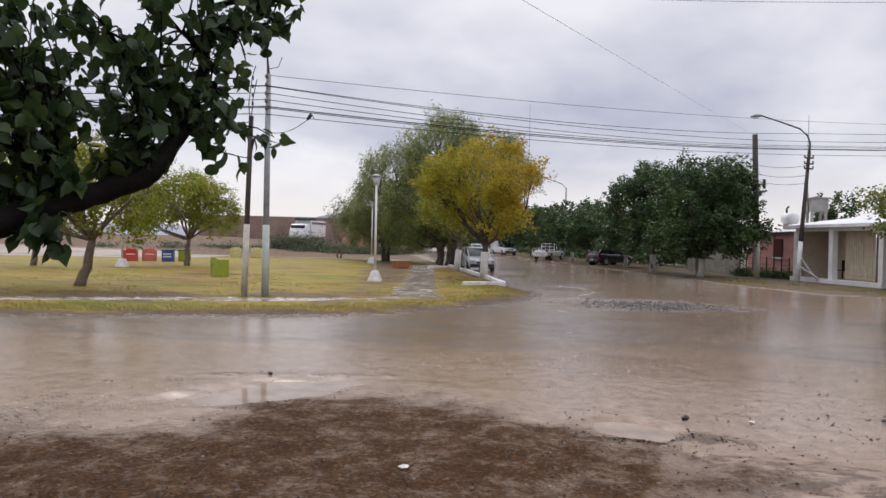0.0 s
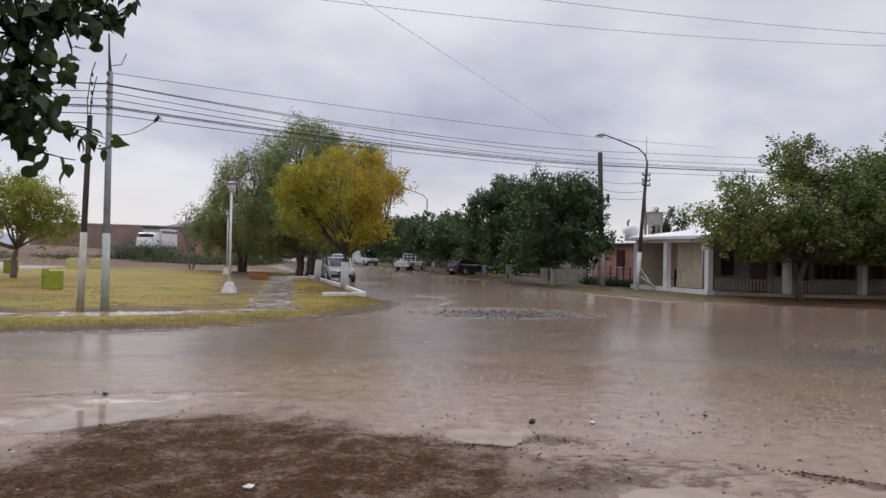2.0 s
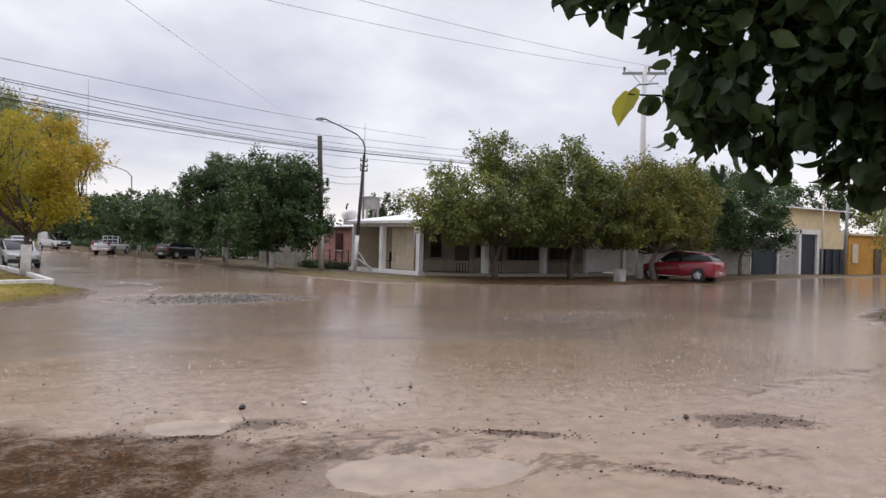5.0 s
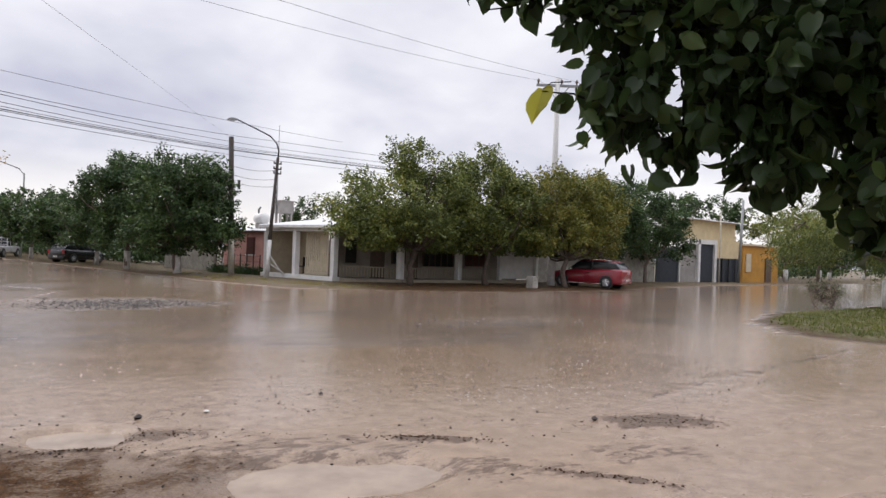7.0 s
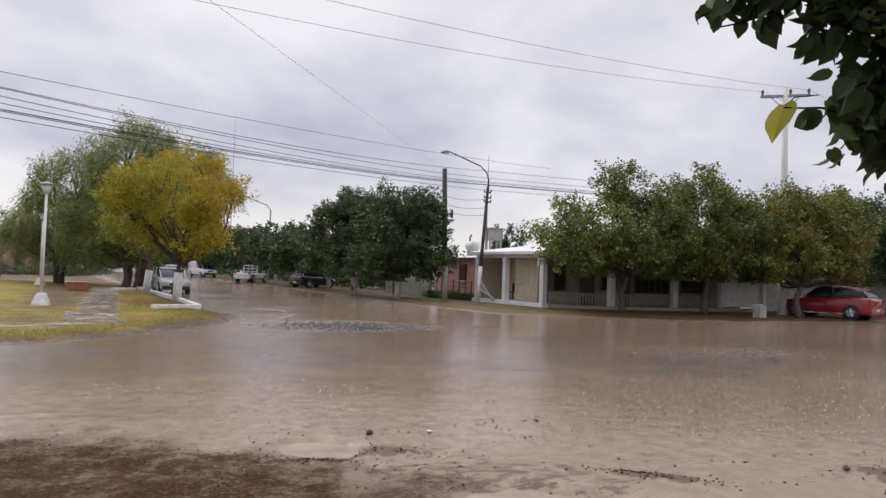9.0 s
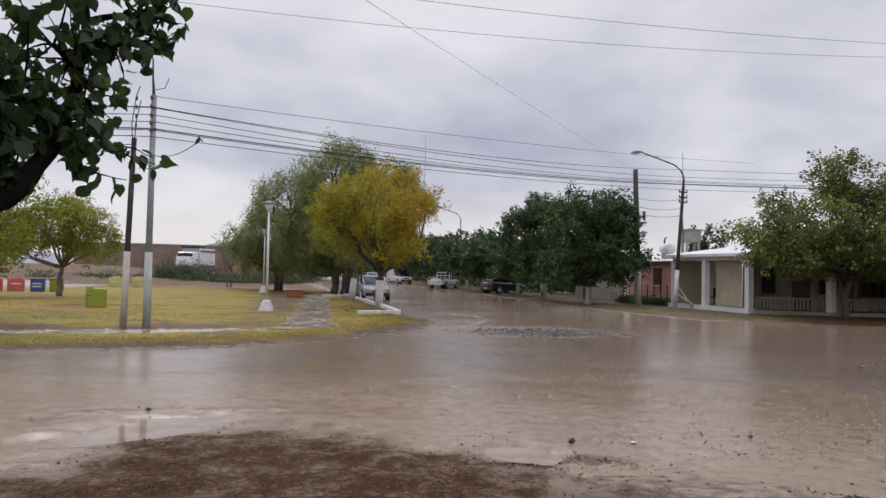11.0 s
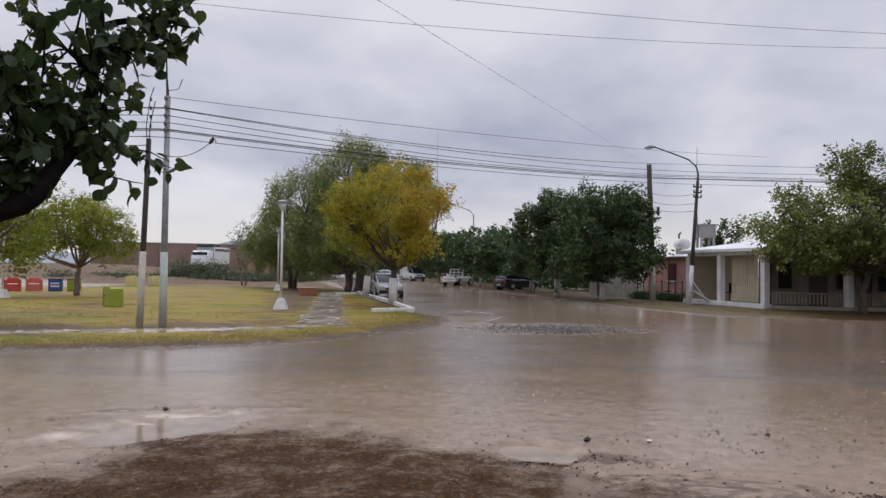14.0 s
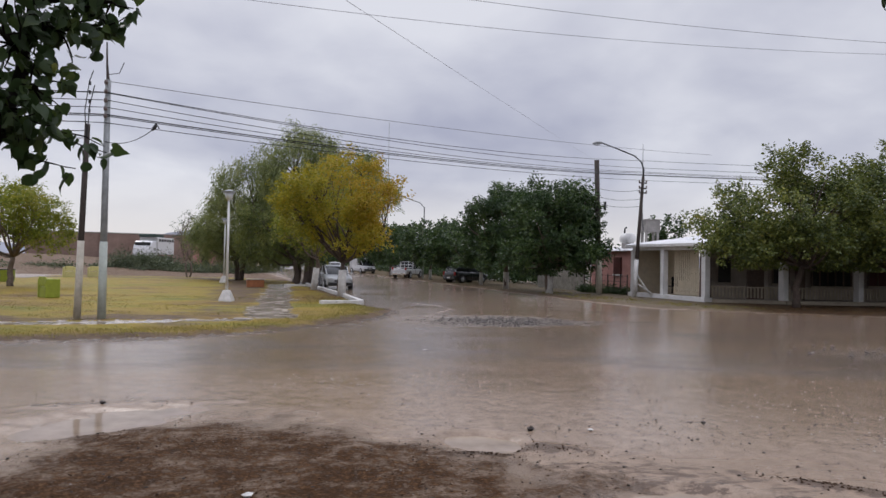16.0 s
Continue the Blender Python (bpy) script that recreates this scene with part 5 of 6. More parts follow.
near_tree((-3.9, 0.8), [(-3.9, 0.8, 0), (-3.85, 1.1, 0.9), (-3.5, 1.9, 1.42), (-3.11, 2.6, 1.66), (-2.99, 2.98, 1.76), (-2.91, 3.3, 1.88), (-2.78, 3.53, 1.97), (-2.59, 3.77, 2.12), (-2.51, 4.04, 2.47), (-2.51, 4.27, 2.9), (-2.56, 4.47, 3.4), (-2.7, 4.7, 4.2)],
          [0.2, 0.16, 0.12, 0.085, 0.08, 0.08, 0.075, 0.07, 0.05, 0.04, 0.03, 0.012],
          [((-3.13, 3.3, 2.77, 0.5), 0.16), ((-2.79, 3.6, 2.97, 0.45), 0.075), ((-2.52, 4.0, 3.09, 0.4), 0.06), ((-2.28, 4.35, 3.22, 0.3), 0.08), ((-2.05, 4.5, 3.45, 0.22), 0.05), ((-2.7, 3.75, 2.55, 0.4), 0.12), ((-2.48, 4.06, 2.6, 0.3), 0.07),
           ((-2.36, 4.2, 2.8, 0.22), 0.03), ((-2.98, 3.2, 2.25, 0.36), 0.09), ((-2.78, 3.06, 1.72, 0.12), 0.03), ((-2.34, 4.1, 2.4, 0.15), 0.015), ((-2.88, 3.58, 3.6, 0.55), 0.07), ((-2.4, 4.3, 3.75, 0.45), 0.06), ((-2.62, 3.85, 2.22, 0.2), 0.03), ((-3.4, 2.9, 2.5, 0.5), 0.14), ((-3.5, 2.9, 3.2, 0.6), 0.12), ((-3.0, 3.2, 2.0, 0.24), 0.06), ((-2.72, 3.7, 2.2, 0.2), 0.05)],
          60, "mulberry tree with a thick dark limb over the pavement", 1780, 0.09, [((-2.3, 4.1, 2.5), (-1.98, 4.29, 2.42)), ((-2.28, 4.12, 2.5), (-1.97, 4.3, 2.38)), ((-2.24, 4.4, 3.27), (-1.98, 4.61, 3.4)), ((-2.4, 4.0, 2.3), (-2.12, 4.2, 2.26))])
# the highest and rearmost leaf clumps are unseen, added to shade the hanging leaves
near_tree((4.3, -0.9), [(4.3, -0.9, 0), (4.25, -0.8, 1.0), (4.1, -0.5, 1.9), (3.7, 0.1, 2.6), (3.2, 0.8, 2.75), (2.75, 1.35, 2.7), (2.4, 1.8, 2.7), (2.1, 2.1, 2.85)],
          [0.19, 0.16, 0.13, 0.08, 0.05, 0.035, 0.022, 0.008],
          [((2.05, 2.05, 2.9, 0.16), 0.03), ((2.3, 1.86, 2.75, 0.22), 0.06), ((2.38, 1.78, 2.42, 0.2), 0.035), ((2.55, 1.56, 2.6, 0.28), 0.08), ((2.6, 1.45, 2.25, 0.22), 0.05), ((2.5, 1.62, 2.12, 0.14), 0.02), ((2.32, 1.84, 2.28, 0.15), 0.02), ((2.42, 1.74, 2.2, 0.14), 0.02), ((2.75, 1.28, 2.45, 0.3), 0.26), ((2.72, 1.3, 2.08, 0.15), 0.06),
           ((2.55, 1.7, 2.95, 0.25), 0.1), ((2.8, 1.2, 2.8, 0.32), 0.16), ((3.0, 0.95, 2.4, 0.35), 0.34), ((2.95, 1.0, 1.95, 0.24), 0.16), ((3.3, 0.5, 2.5, 0.45), 0.34), ((2.5, 1.5, 3.5, 0.6), 0.16), ((3.0, 0.8, 3.4, 0.7), 0.2), ((2.3, 0.9, 3.7, 0.7), 0.16), ((3.4, 0.0, 3.5, 0.8), 0.16), ((3.1, 0.9, 2.9, 0.4), 0.2), ((3.6, -0.6, 2.8, 0.7), 0.2), ((2.9, -0.4, 3.7, 0.8), 0.16)],
          61, "mulberry canopy hanging low over the pavement", 3500, 0.085, [((2.1, 2.02, 2.85), (1.83, 2.21, 2.74)), ((2.12, 2.0, 2.8), (1.9, 2.16, 2.7)), ((2.15, 1.98, 2.8), (1.93, 2.3, 2.83)), ((2.3, 1.85, 2.3), (2.12, 2.03, 2.36))])
yl = thing("yellow_leaf", pose(2.125, 2.03, 2.37), "single yellow-green leaf hanging from a twig tip", "leaf")
ACROSS, DOWN, FACE = Vector((0.7, -0.62, 0.3)), Vector((-0.22, 0.2, -0.95)), Vector((-0.68, -0.73, 0.0))
part("blade", Geo().add([(ACROSS * p[0] + DOWN * p[1] + FACE * p[2]) * 0.14 for p in LEAF_HEART[0]], LEAF_HEART[1]), L_YELLOWLEAF, yl)
part("stalk", Geo().tube([(0, 0, 0), (0.03, -0.02, 0.03), (0.1, -0.07, 0.035)], 0.0025, 5), M_DARKBARK, yl)

# ---- poles, lamps and wires ----


def pole(name, x, y, top, r0, r1, mat, label, lean=(0.0, 0.0), band=0.0, band_mat=None, square=False):
    root = thing(name, pose(x, y, height(x, y) + DROP - 0.05), label, "pole")
    part("shaft", Geo().tube([(0, 0, -DROP), (lean[0] * 0.5, lean[1] * 0.5, top / 2), (lean[0], lean[1], top)], [r0, (r0 + r1) / 2, r1], 4 if square else 14), mat, root, smooth=not square)
    if band:
        t = band / top
        part("painted_base", Geo().tube([(0, 0, -DROP), (lean[0] * t, lean[1] * t, band)], [r0 + 0.012, r0 + 0.01 + (r1 - r0) * t], 14), band_mat, root, "pale painted foot", smooth=True)
    return root


pl = pole("utility_pole", -8.2, 19.2, 6.55, 0.1, 0.075, M_GREYPOLE, "slim grey metal pole carrying a fan of cables", (0.0, 0.0), 2.05, plain("pale_green_grey_paint", (0.4, 0.43, 0.38), 0.6, vary=0.2))
part("whip", Geo().tube([(0, 0, 6.5), (-0.04, 0, 7.0), (-0.06, 0, 7.6)], [0.05, 0.03, 0.02], 8), M_WOODPOLE, pl)
part("stay", Geo().tube([(0, 0, 6.7), (0.3, 0, 6.75), (0.42, 0, 7.05)], 0.012, 5), M_WIRE, pl)
for z in (6.45, 6.2, 5.95, 5.72, 5.52):
    part("insulator", Geo().tube([(0, -0.13, z - 0.06), (0, -0.13, z), (0, -0.13, z + 0.06)], [0.035, 0.055, 0.035], 10), M_CERAMIC, pl)
pd = pole("service_pole", -8.75, 18.95, 5.25, 0.085, 0.07, M_WOODPOLE, "dark service pole with cream painted foot", (0.14, 0), 2.05, M_PALEPOLE)
part("riser", Geo().tube([(0.15, -0.08, 4.9), (0.1, -0.1, 5.6), (0.2, -0.1, 6.4), (0.3, -0.1, 6.7)], 0.014, 5), M_WIRE, pd)
part("riser", Geo().tube([(0.17, -0.08, 4.9), (0.22, -0.1, 5.7), (0.34, -0.1, 6.3)], 0.014, 5), M_WIRE, pd)
for z in (5.6, 5.85, 6.1, 6.35):
    part("bead", Geo().tube([(0.22, -0.1, z - 0.05), (0.22, -0.1, z + 0.05)], 0.03, 8), M_PLASTIC, pd)
pr = pole("wooden_pole", 11.95, 39.9, 7.95, 0.17, 0.14, M_WOODPOLE, "dark creosoted wooden pole with pale foot", (-0.25, 0.05), 2.0, M_PALEPOLE)
part("bracket", Geo().box((0.25, -0.1, 5.2), (0.12, 0.12, 0.5)), M_PLASTIC, pr)
sl = pole("street_lamp", 12.95, 36.7, 6.6, 0.115, 0.08, M_WOODPOLE, "leaning dark pole with curved street lamp arm", (0.45, 0.05), 2.0, M_WHITEWASH)
part("arm", Geo().tube([(0.45, 0.05, 6.3), (0.48, 0.05, 7.0), (0.35, 0.08, 7.4), (0.0, 0.15, 7.75), (-0.9, 0.35, 8.15), (-1.75, 0.55, 8.5)], [0.05, 0.045, 0.042, 0.04, 0.038, 0.035], 8), M_PLASTIC, sl, smooth=True)
hd = part("lamp_head", Geo().loft([[Vector((-1.7 - t * 0.55, 0.55 + t * 0.12, 8.5 + dz)) + Vector((0, w * math.cos(q), hgt * math.sin(q))) for q in [2 * math.pi * k / 10 for k in range(10)]] for t, w, hgt, dz in ((0, 0.05, 0.05, 0), (0.3, 0.12, 0.09, 0.01), (0.7, 0.15, 0.1, 0.0), (1, 0.06, 0.04, -0.03))]), M_GREYPOLE, sl, "grey cobra-head lamp", True)
part("lens", Geo().box((-2.02, 0.62, 8.41), (0.3, 0.2, 0.05), -12, 0.02), M_HEAD, hd)
for z in (6.25, 5.95, 5.7):
    part("crosspiece", Geo().box((0.42, 0.0, z), (0.5, 0.07, 0.07), 20), M_WOODPOLE, sl)
    for dx in (-0.2, 0.2):
        part("insulator", Geo().tube([(0.42 + dx, 0.0, z + 0.03), (0.42 + dx, 0.0, z + 0.14)], 0.04, 8), M_CERAMIC, sl)
px = pole("power_pole", 27.9, 30.0, 12.2, 0.22, 0.13, plain("pale_concrete_pole", (0.5, 0.49, 0.47), 0.7, vary=0.12), "tall pale concrete power pole with crossarm", (0, 0), 1.95, M_WHITEWASH)
AX = Vector((0.85, -0.52, 0))
part("crossarm", Geo().box((0, 0, 11.75), (2.5, 0.12, 0.14), math.degrees(math.atan2(AX.y, AX.x))), M_GREYPOLE, px)
for s in (-1.15, 0.25, 1.15):
    part("insulator", Geo().tube([(AX.x * s, AX.y * s, 11.82), (AX.x * s, AX.y * s, 11.95), (AX.x * s, AX.y * s, 12.02), (AX.x * s, AX.y * s, 12.12)], [0.03, 0.07, 0.09, 0.05], 10), M_CERAMIC, px)
for s in (-0.7, 0.7):
    part("brace", Geo().tube([(AX.x * s, AX.y * s, 11.7), (0, 0, 10.9)], 0.025, 6), M_GREYPOLE, px)
pf = pole("utility_pole", 53.6, 34.6, 7.0, 0.13, 0.1, M_GREYPOLE, "slim grey roadside pole by the yellow house", (0.35, 0))
pole("utility_pole", 51.6, 35.1, 6.0, 0.06, 0.05, M_PALEPOLE, "thin pale service pipe by the gate", (0, 0))


def park_lamp(x, y, hgt, label):
    root = thing("park_lamp", pose(x, y, height(x, y) - 0.03), label, "lamp post", "white lamp posts in the park")
    part("footing", Geo().loft([[(w * cx, w * cy, z) for cx, cy in ((-1, -1), (1, -1), (1, 1), (-1, 1))] for w, z in ((0.27, 0), (0.25, 0.12), (0.13, 0.46), (0.1, 0.48))]), M_WHITEWASH, root, "white concrete footing")
    part("post", Geo().tube([(0, 0, 0.45), (0, 0, hgt - 0.35)], [0.055, 0.045], 12), M_WHITE, root, smooth=True)
    hd = part("lantern", Geo().tube([(0, 0, hgt - 0.4), (0, 0, hgt - 0.3), (0, 0, hgt - 0.06)], [0.06, 0.13, 0.21], 16), M_HEAD, root, "clear lantern bowl", True)
    part("cap", Geo().tube([(0, 0, hgt - 0.06), (0, 0, hgt - 0.04), (0, 0, hgt), (0, 0, hgt + 0.05)], [0.29, 0.3, 0.2, 0.04], 18), M_GREYPOLE, hd, "shallow lamp cap", True)
    return root


park_lamp(-6.95, 27.9, 4.5, "white lamp post with shallow cap on concrete footing")
park_lamp(-12.2, 48.5, 4.5, "white lamp post standing deeper in the park")
park_lamp(-22.4, 33.9, 4.5, "white lamp post with footing beside the play benches")
far_pole = pole("flood_light_pole", -60, 112, 8.0, 0.1, 0.07, M_WHITE, "thin pale pole far behind the park")


def cable(name, a0, b0, sag, r, mat, label, group="cables over the crossing", n=26):
    a0, b0 = Vector(a0), Vector(b0)
    pts = []
    for k in range(n + 1):
        t = k / n
        p = a0.lerp(b0, t)
        p.z -= 4 * sag * t * (1 - t)
        pts.append(p)
    solo(name, Geo().tube(pts, r, 5), mat, label, "cable", group, smooth=True)


for z0, z1, sag, r in ((6.22, 7.55, 0.4, 0.011), (6.2, 7.14, 0.33, 0.011), (6.0, 6.92, 0.37, 0.011), (5.8, 6.86, 0.36, 0.011), (5.6, 6.76, 0.28, 0.017), (5.56, 6.73, 0.3, 0.013), (5.37, 6.45, 0.22, 0.011)):
    cable("overhead_cable", (-8.2, 19.1, z0), (13.3, 36.95, z1), sag, r, M_WIRE, "thin black overhead cable across the crossing")
    cable("overhead_cable", (13.3, 36.95, z1), (33, 33.6, z1 - 0.4), sag * 0.4, r, M_WIRE, "thin black overhead cable along the houses")
    cable("overhead_cable", (-8.2, 19.1, z0), (-30, 13.5, z0 + 0.1), sag, r, M_WIRE, "thin black overhead cable along the park")
cable("overhead_wire", (-8.22, 19.2, 6.55), (19.5, 41.5, 8.75), 0.25, 0.01, M_WIREGREY, "single pale wire above the cable bundle")
cable("overhead_wire", (11.7, 39.95, 7.9), (-7.2, -8.8, 3.3), 0.06, 0.003, M_WIREGREY, "single wire slanting high over the road")
for s in (-1.15, 1.15):
    cable("power_line", (27.9 + AX.x * s, 30 + AX.y * s, 12.05), (-33 + AX.x * s * 0.2, 15.5 - s * 1.6, 12.2), 1.55, 0.009, M_WIREGREY, "thin power line high above the road", "power lines over the road", 40)
    cable("power_line", (27.9 + AX.x * s, 30 + AX.y * s, 12.05), (86, 45 - s * 1.6, 12), 1.6, 0.009, M_WIREGREY, "thin power line high above the road", "power lines over the road", 30)
cable("overhead_wire", (-8.2, 19.1, 4.85), (-7.1, 19.75, 5.38), 0.2, 0.012, M_WIRE, "slack drop wire ending in a dark knot")
knot = thing("cable_knot", pose(-7.1, 19.75, 5.38), "dark cable splice hanging on the wire", "cable splice")
part("splice", Geo().tube([(-0.07, 0, -0.08), (0, 0, 0.02), (0.05, 0, 0.12)], [0.03, 0.06, 0.03], 8), M_PLASTIC, knot)
part("tail", Geo().tube([(0, 0, 0.02), (0.1, 0, 0.06), (0.13, 0, -0.02)], 0.02, 6), M_PLASTIC, knot)
for dz, ex in ((0, -13.5), (0.2, -13.2), (0.45, -13.8)):
    cable("service_cable", (-8.6, 18.9, 4.9 + dz), (ex, 11.5, 5.2 + dz), 0.5, 0.012, M_WIRE, "slack service cable to the dark pole")
for z0, z1 in ((5.9, 3.9), (5.4, 3.6), (5.0, 3.4)):
    cable("service_cable", (13.3, 36.75, z0), (15.2, 41.5, z1), 0.1, 0.012, M_WIRE, "house connection wire from the street lamp pole")
    cable("service_cable", (11.75, 39.95, z0 + 0.4), (13.3, 36.75, z0), 0.15, 0.012, M_WIRE, "short wire between two poles")
fl = thing("far_street_lamp", pose(2.5, 70, height(2.5, 70) + 0.75), "thin street lamp arm above the far trees", "street lamp")
part("post", Geo().tube([(0, 0, -0.8), (0, 0, 6.6)], 0.06, 8), M_GREYPOLE, fl)
part("arm", Geo().tube([(0, 0, 6.5), (-0.4, 0, 7.0), (-2.2, -0.3, 7.6)], 0.045, 6), M_GREYPOLE, fl)
part("lamp_head", Geo().box((-2.4, -0.3, 7.62), (0.5, 0.2, 0.12), 0, 0.03), M_GREYPOLE, fl)
ant = pole("radio_mast", -2.1, 118, 25.5, 0.07, 0.035, M_GREYPOLE, "thin radio mast far behind the trees")
ant2 = pole("radio_mast", 22.5, 62, 13.0, 0.06, 0.03, M_GREYPOLE, "thin radio mast behind the roofs")

# ---- vehicles ----


def section(x, w, z0, z1, r, n=4):
    """A rounded body section across the vehicle."""
    pts = []
    for sx, sz, a0 in ((1, 1, 0), (-1, 1, 90), (-1, -1, 180), (1, -1, 270)):
        rr = min(r, (z1 - z0) / 2.1, w / 2.1)
        cx, cz = sx * (w / 2 - rr), (z1 - rr) if sz > 0 else (z0 + rr)
        for k in range(n):
            t = radians(a0 + 90 * k / (n - 1))
            pts.append(Vector((x, cx + rr * math.cos(t), cz + rr * math.sin(t))))
    return pts


def wheel(parent, x, y, r, width, side):
    w = part("wheel", Geo().tube([(x, y - width / 2, r), (x, y - width / 2 + 0.03, r), (x, y + width / 2 - 0.03, r), (x, y + width / 2, r)], [r * 0.9, r, r, r * 0.9], 22), M_TYRE, parent, smooth=True)
    o = y + side * (width / 2 + 0.004)
    part("rim", Geo().tube([(x, o - side * 0.03, r), (x, o, r)], [r * 0.66, r * 0.64], 20), M_GREYPOLE, w)
    g = Geo()
    for k in range(5):
        t = 2 * math.pi * k / 5 + 0.3
        g.tube([(x, o + side * 0.012, r), (x + math.cos(t) * r * 0.62, o + side * 0.012, r + math.sin(t) * r * 0.62)], [r * 0.16, r * 0.1], 6)
    g.tube([(x, o, r), (x, o + side * 0.02, r)], r * 0.2, 12)
    part("spokes", g, M_RIM, w, "silver five-spoke hub")


def car(name, m, label, colour, length, width, hgt, kind="hatch", wheel_r=0.31):
    """Nose towards +x. kind: hatch, suv, van or pickup."""
    root = thing(name, m, label, "car" if kind != "van" else "van")
    h, half = hgt, length / 2
    belt = h * 0.62
    low = h * 0.13
    prof = {"hatch": [(-1, 0.75, 0.34, 0.56), (-0.97, 0.9, 0.15, 0.66), (-0.8, 1.0, 0.13, 0.67), (0.35, 1.0, 0.13, 0.63), (0.62, 0.98, 0.13, 0.59), (0.88, 0.92, 0.14, 0.52), (0.98, 0.8, 0.2, 0.44), (1, 0.7, 0.26, 0.4)],
            "suv": [(-1, 0.78, 0.32, 0.6), (-0.97, 0.92, 0.16, 0.68), (-0.8, 1.0, 0.14, 0.69), (0.35, 1.0, 0.14, 0.64), (0.62, 0.98, 0.14, 0.61), (0.88, 0.92, 0.15, 0.54), (0.98, 0.82, 0.2, 0.46), (1, 0.7, 0.28, 0.42)],
            "van": [(-1, 0.9, 0.2, 0.55), (-0.98, 0.98, 0.14, 0.56), (-0.5, 1.0, 0.13, 0.56), (0.45, 1.0, 0.13, 0.55), (0.75, 0.97, 0.13, 0.5), (0.95, 0.9, 0.15, 0.42), (1, 0.8, 0.22, 0.36)],
            "pickup": [(-1, 0.94, 0.28, 0.55), (-0.99, 0.97, 0.24, 0.56), (0.0, 1.0, 0.22, 0.56), (0.4, 1.0, 0.2, 0.57), (0.62, 0.98, 0.2, 0.56), (0.9, 0.94, 0.2, 0.53), (0.98, 0.88, 0.24, 0.48), (1, 0.8, 0.3, 0.44)]}[kind]
    body = part("body", Geo().loft([section(f * half, width * w, h * a0, h * b0, 0.14) for f, w, a0, b0 in prof]), colour, root, smooth=True)
    cab = {"hatch": [(-0.93, 0.78, 0.7), (-0.78, 0.84, 0.93), (-0.45, 0.86, 0.995), (0.0, 0.86, 1.0), (0.16, 0.84, 0.96), (0.5, 0.8, 0.63)],
           "suv": [(-0.92, 0.8, 0.74), (-0.8, 0.84, 0.93), (-0.45, 0.86, 0.99), (0.0, 0.86, 1.0), (0.18, 0.84, 0.965), (0.52, 0.8, 0.64)],
           "van": [(-0.995, 0.88, 0.6), (-0.97, 0.9, 0.98), (0.2, 0.92, 1.0), (0.42, 0.9, 0.97), (0.75, 0.84, 0.54)],
           "pickup": [(-0.12, 0.84, 0.6), (-0.06, 0.84, 0.97), (0.1, 0.86, 1.0), (0.22, 0.85, 0.98), (0.45, 0.82, 0.58)]}[kind]
    rings = []
    for f, w, top in cab:
        rings.append(section(f * half, width * w, h * 0.5, h * max(top - 0.03, 0.53), 0.1))
    glass = part("glazing", Geo().loft(rings), M_CARGLASS, root, "dark tinted windows", smooth=True)
    roof_rings = [section(f * half * 0.96, width * w * 0.86, h * (top - 0.05), h * top, 0.03) for f, w, top in cab if top > 0.9]
    part("roof", Geo().loft(roof_rings), colour, root, smooth=True)
    for side in (-1, 1):
        for (f0, w0, t0), (f1, w1, t1) in zip(cab, cab[1:]):
            if abs(t0 - t1) > 0.1:
                part("pillar", Geo().tube([(f0 * half, side * width * w0 / 2 * 0.97, h * max(t0 - 0.04, 0.55)), (f1 * half, side * width * w1 / 2 * 0.95, h * max(t1 - 0.04, 0.55))], 0.035, 6), colour if kind != "suv" else M_PLASTIC, root)
        mid = -0.2 if kind != "pickup" else 0.02
        part("pillar", Geo().tube([(mid * half, side * width * 0.47, h * 0.6), (mid * half, side * width * 0.42, h * 0.96)], 0.035, 6), colour if kind != "suv" else M_PLASTIC, root)
        part("mirror", Geo().box((0.36 * half, side * (width / 2 + 0.06), h * 0.66), (0.12, 0.2, 0.13), 0, 0.03), colour if kind != "suv" else M_CHROME, root)
        part("sill", Geo().box((0, side * width * 0.49, h * 0.16), (half * 1.0, 0.05, 0.05), 0, 0.01), M_CHROME if kind == "suv" else M_PLASTIC, root)
        part("door_line", Geo().box((0.0, side * (width / 2 + 0.001), h * 0.4), (0.012, 0.006, h * 0.36)), M_PLASTIC, body)
        part("handle", Geo().box((-0.12 * half, side * (width / 2 + 0.008), h * 0.54), (0.16, 0.025, 0.03), 0, 0.008), M_CHROME if kind == "suv" else M_PLASTIC, body)
        for fx in (0.62, -0.6):
            part("wheel_arch", Geo().tube([(fx * half, side * (width / 2 - 0.16), wheel_r), (fx * half, side * (width / 2 + 0.006), wheel_r)], wheel_r * 1.17, 24), M_PLASTIC, root)
            wheel(root, fx * half, side * (width / 2 - 0.09), wheel_r, 0.22, side)
        part("headlight", Geo().box((half * 0.95, side * width * 0.34, h * (0.44 if kind != "van" else 0.38)), (0.2, 0.34, 0.13), side * -18, 0.03), M_HEAD, root)
        part("tail_light", Geo().box((-half * 0.985, side * width * 0.4, h * 0.54), (0.08, 0.2, 0.3), 0, 0.03), M_TAIL, root)
    part("front_bumper", Geo().box((half * 0.985, 0, h * 0.24), (0.14, width * 0.84, h * 0.12), 0, 0.04), M_PLASTIC, root)
    part("rear_bumper", Geo().box((-half * 0.985, 0, h * 0.26), (0.12, width * 0.86, h * 0.13), 0, 0.04), colour if kind != "pickup" else M_CHROME, root)
    part("grille", Geo().box((half * 0.995, 0, h * 0.36), (0.05, width * 0.4, h * 0.08), 0, 0.02), M_PLASTIC, root)
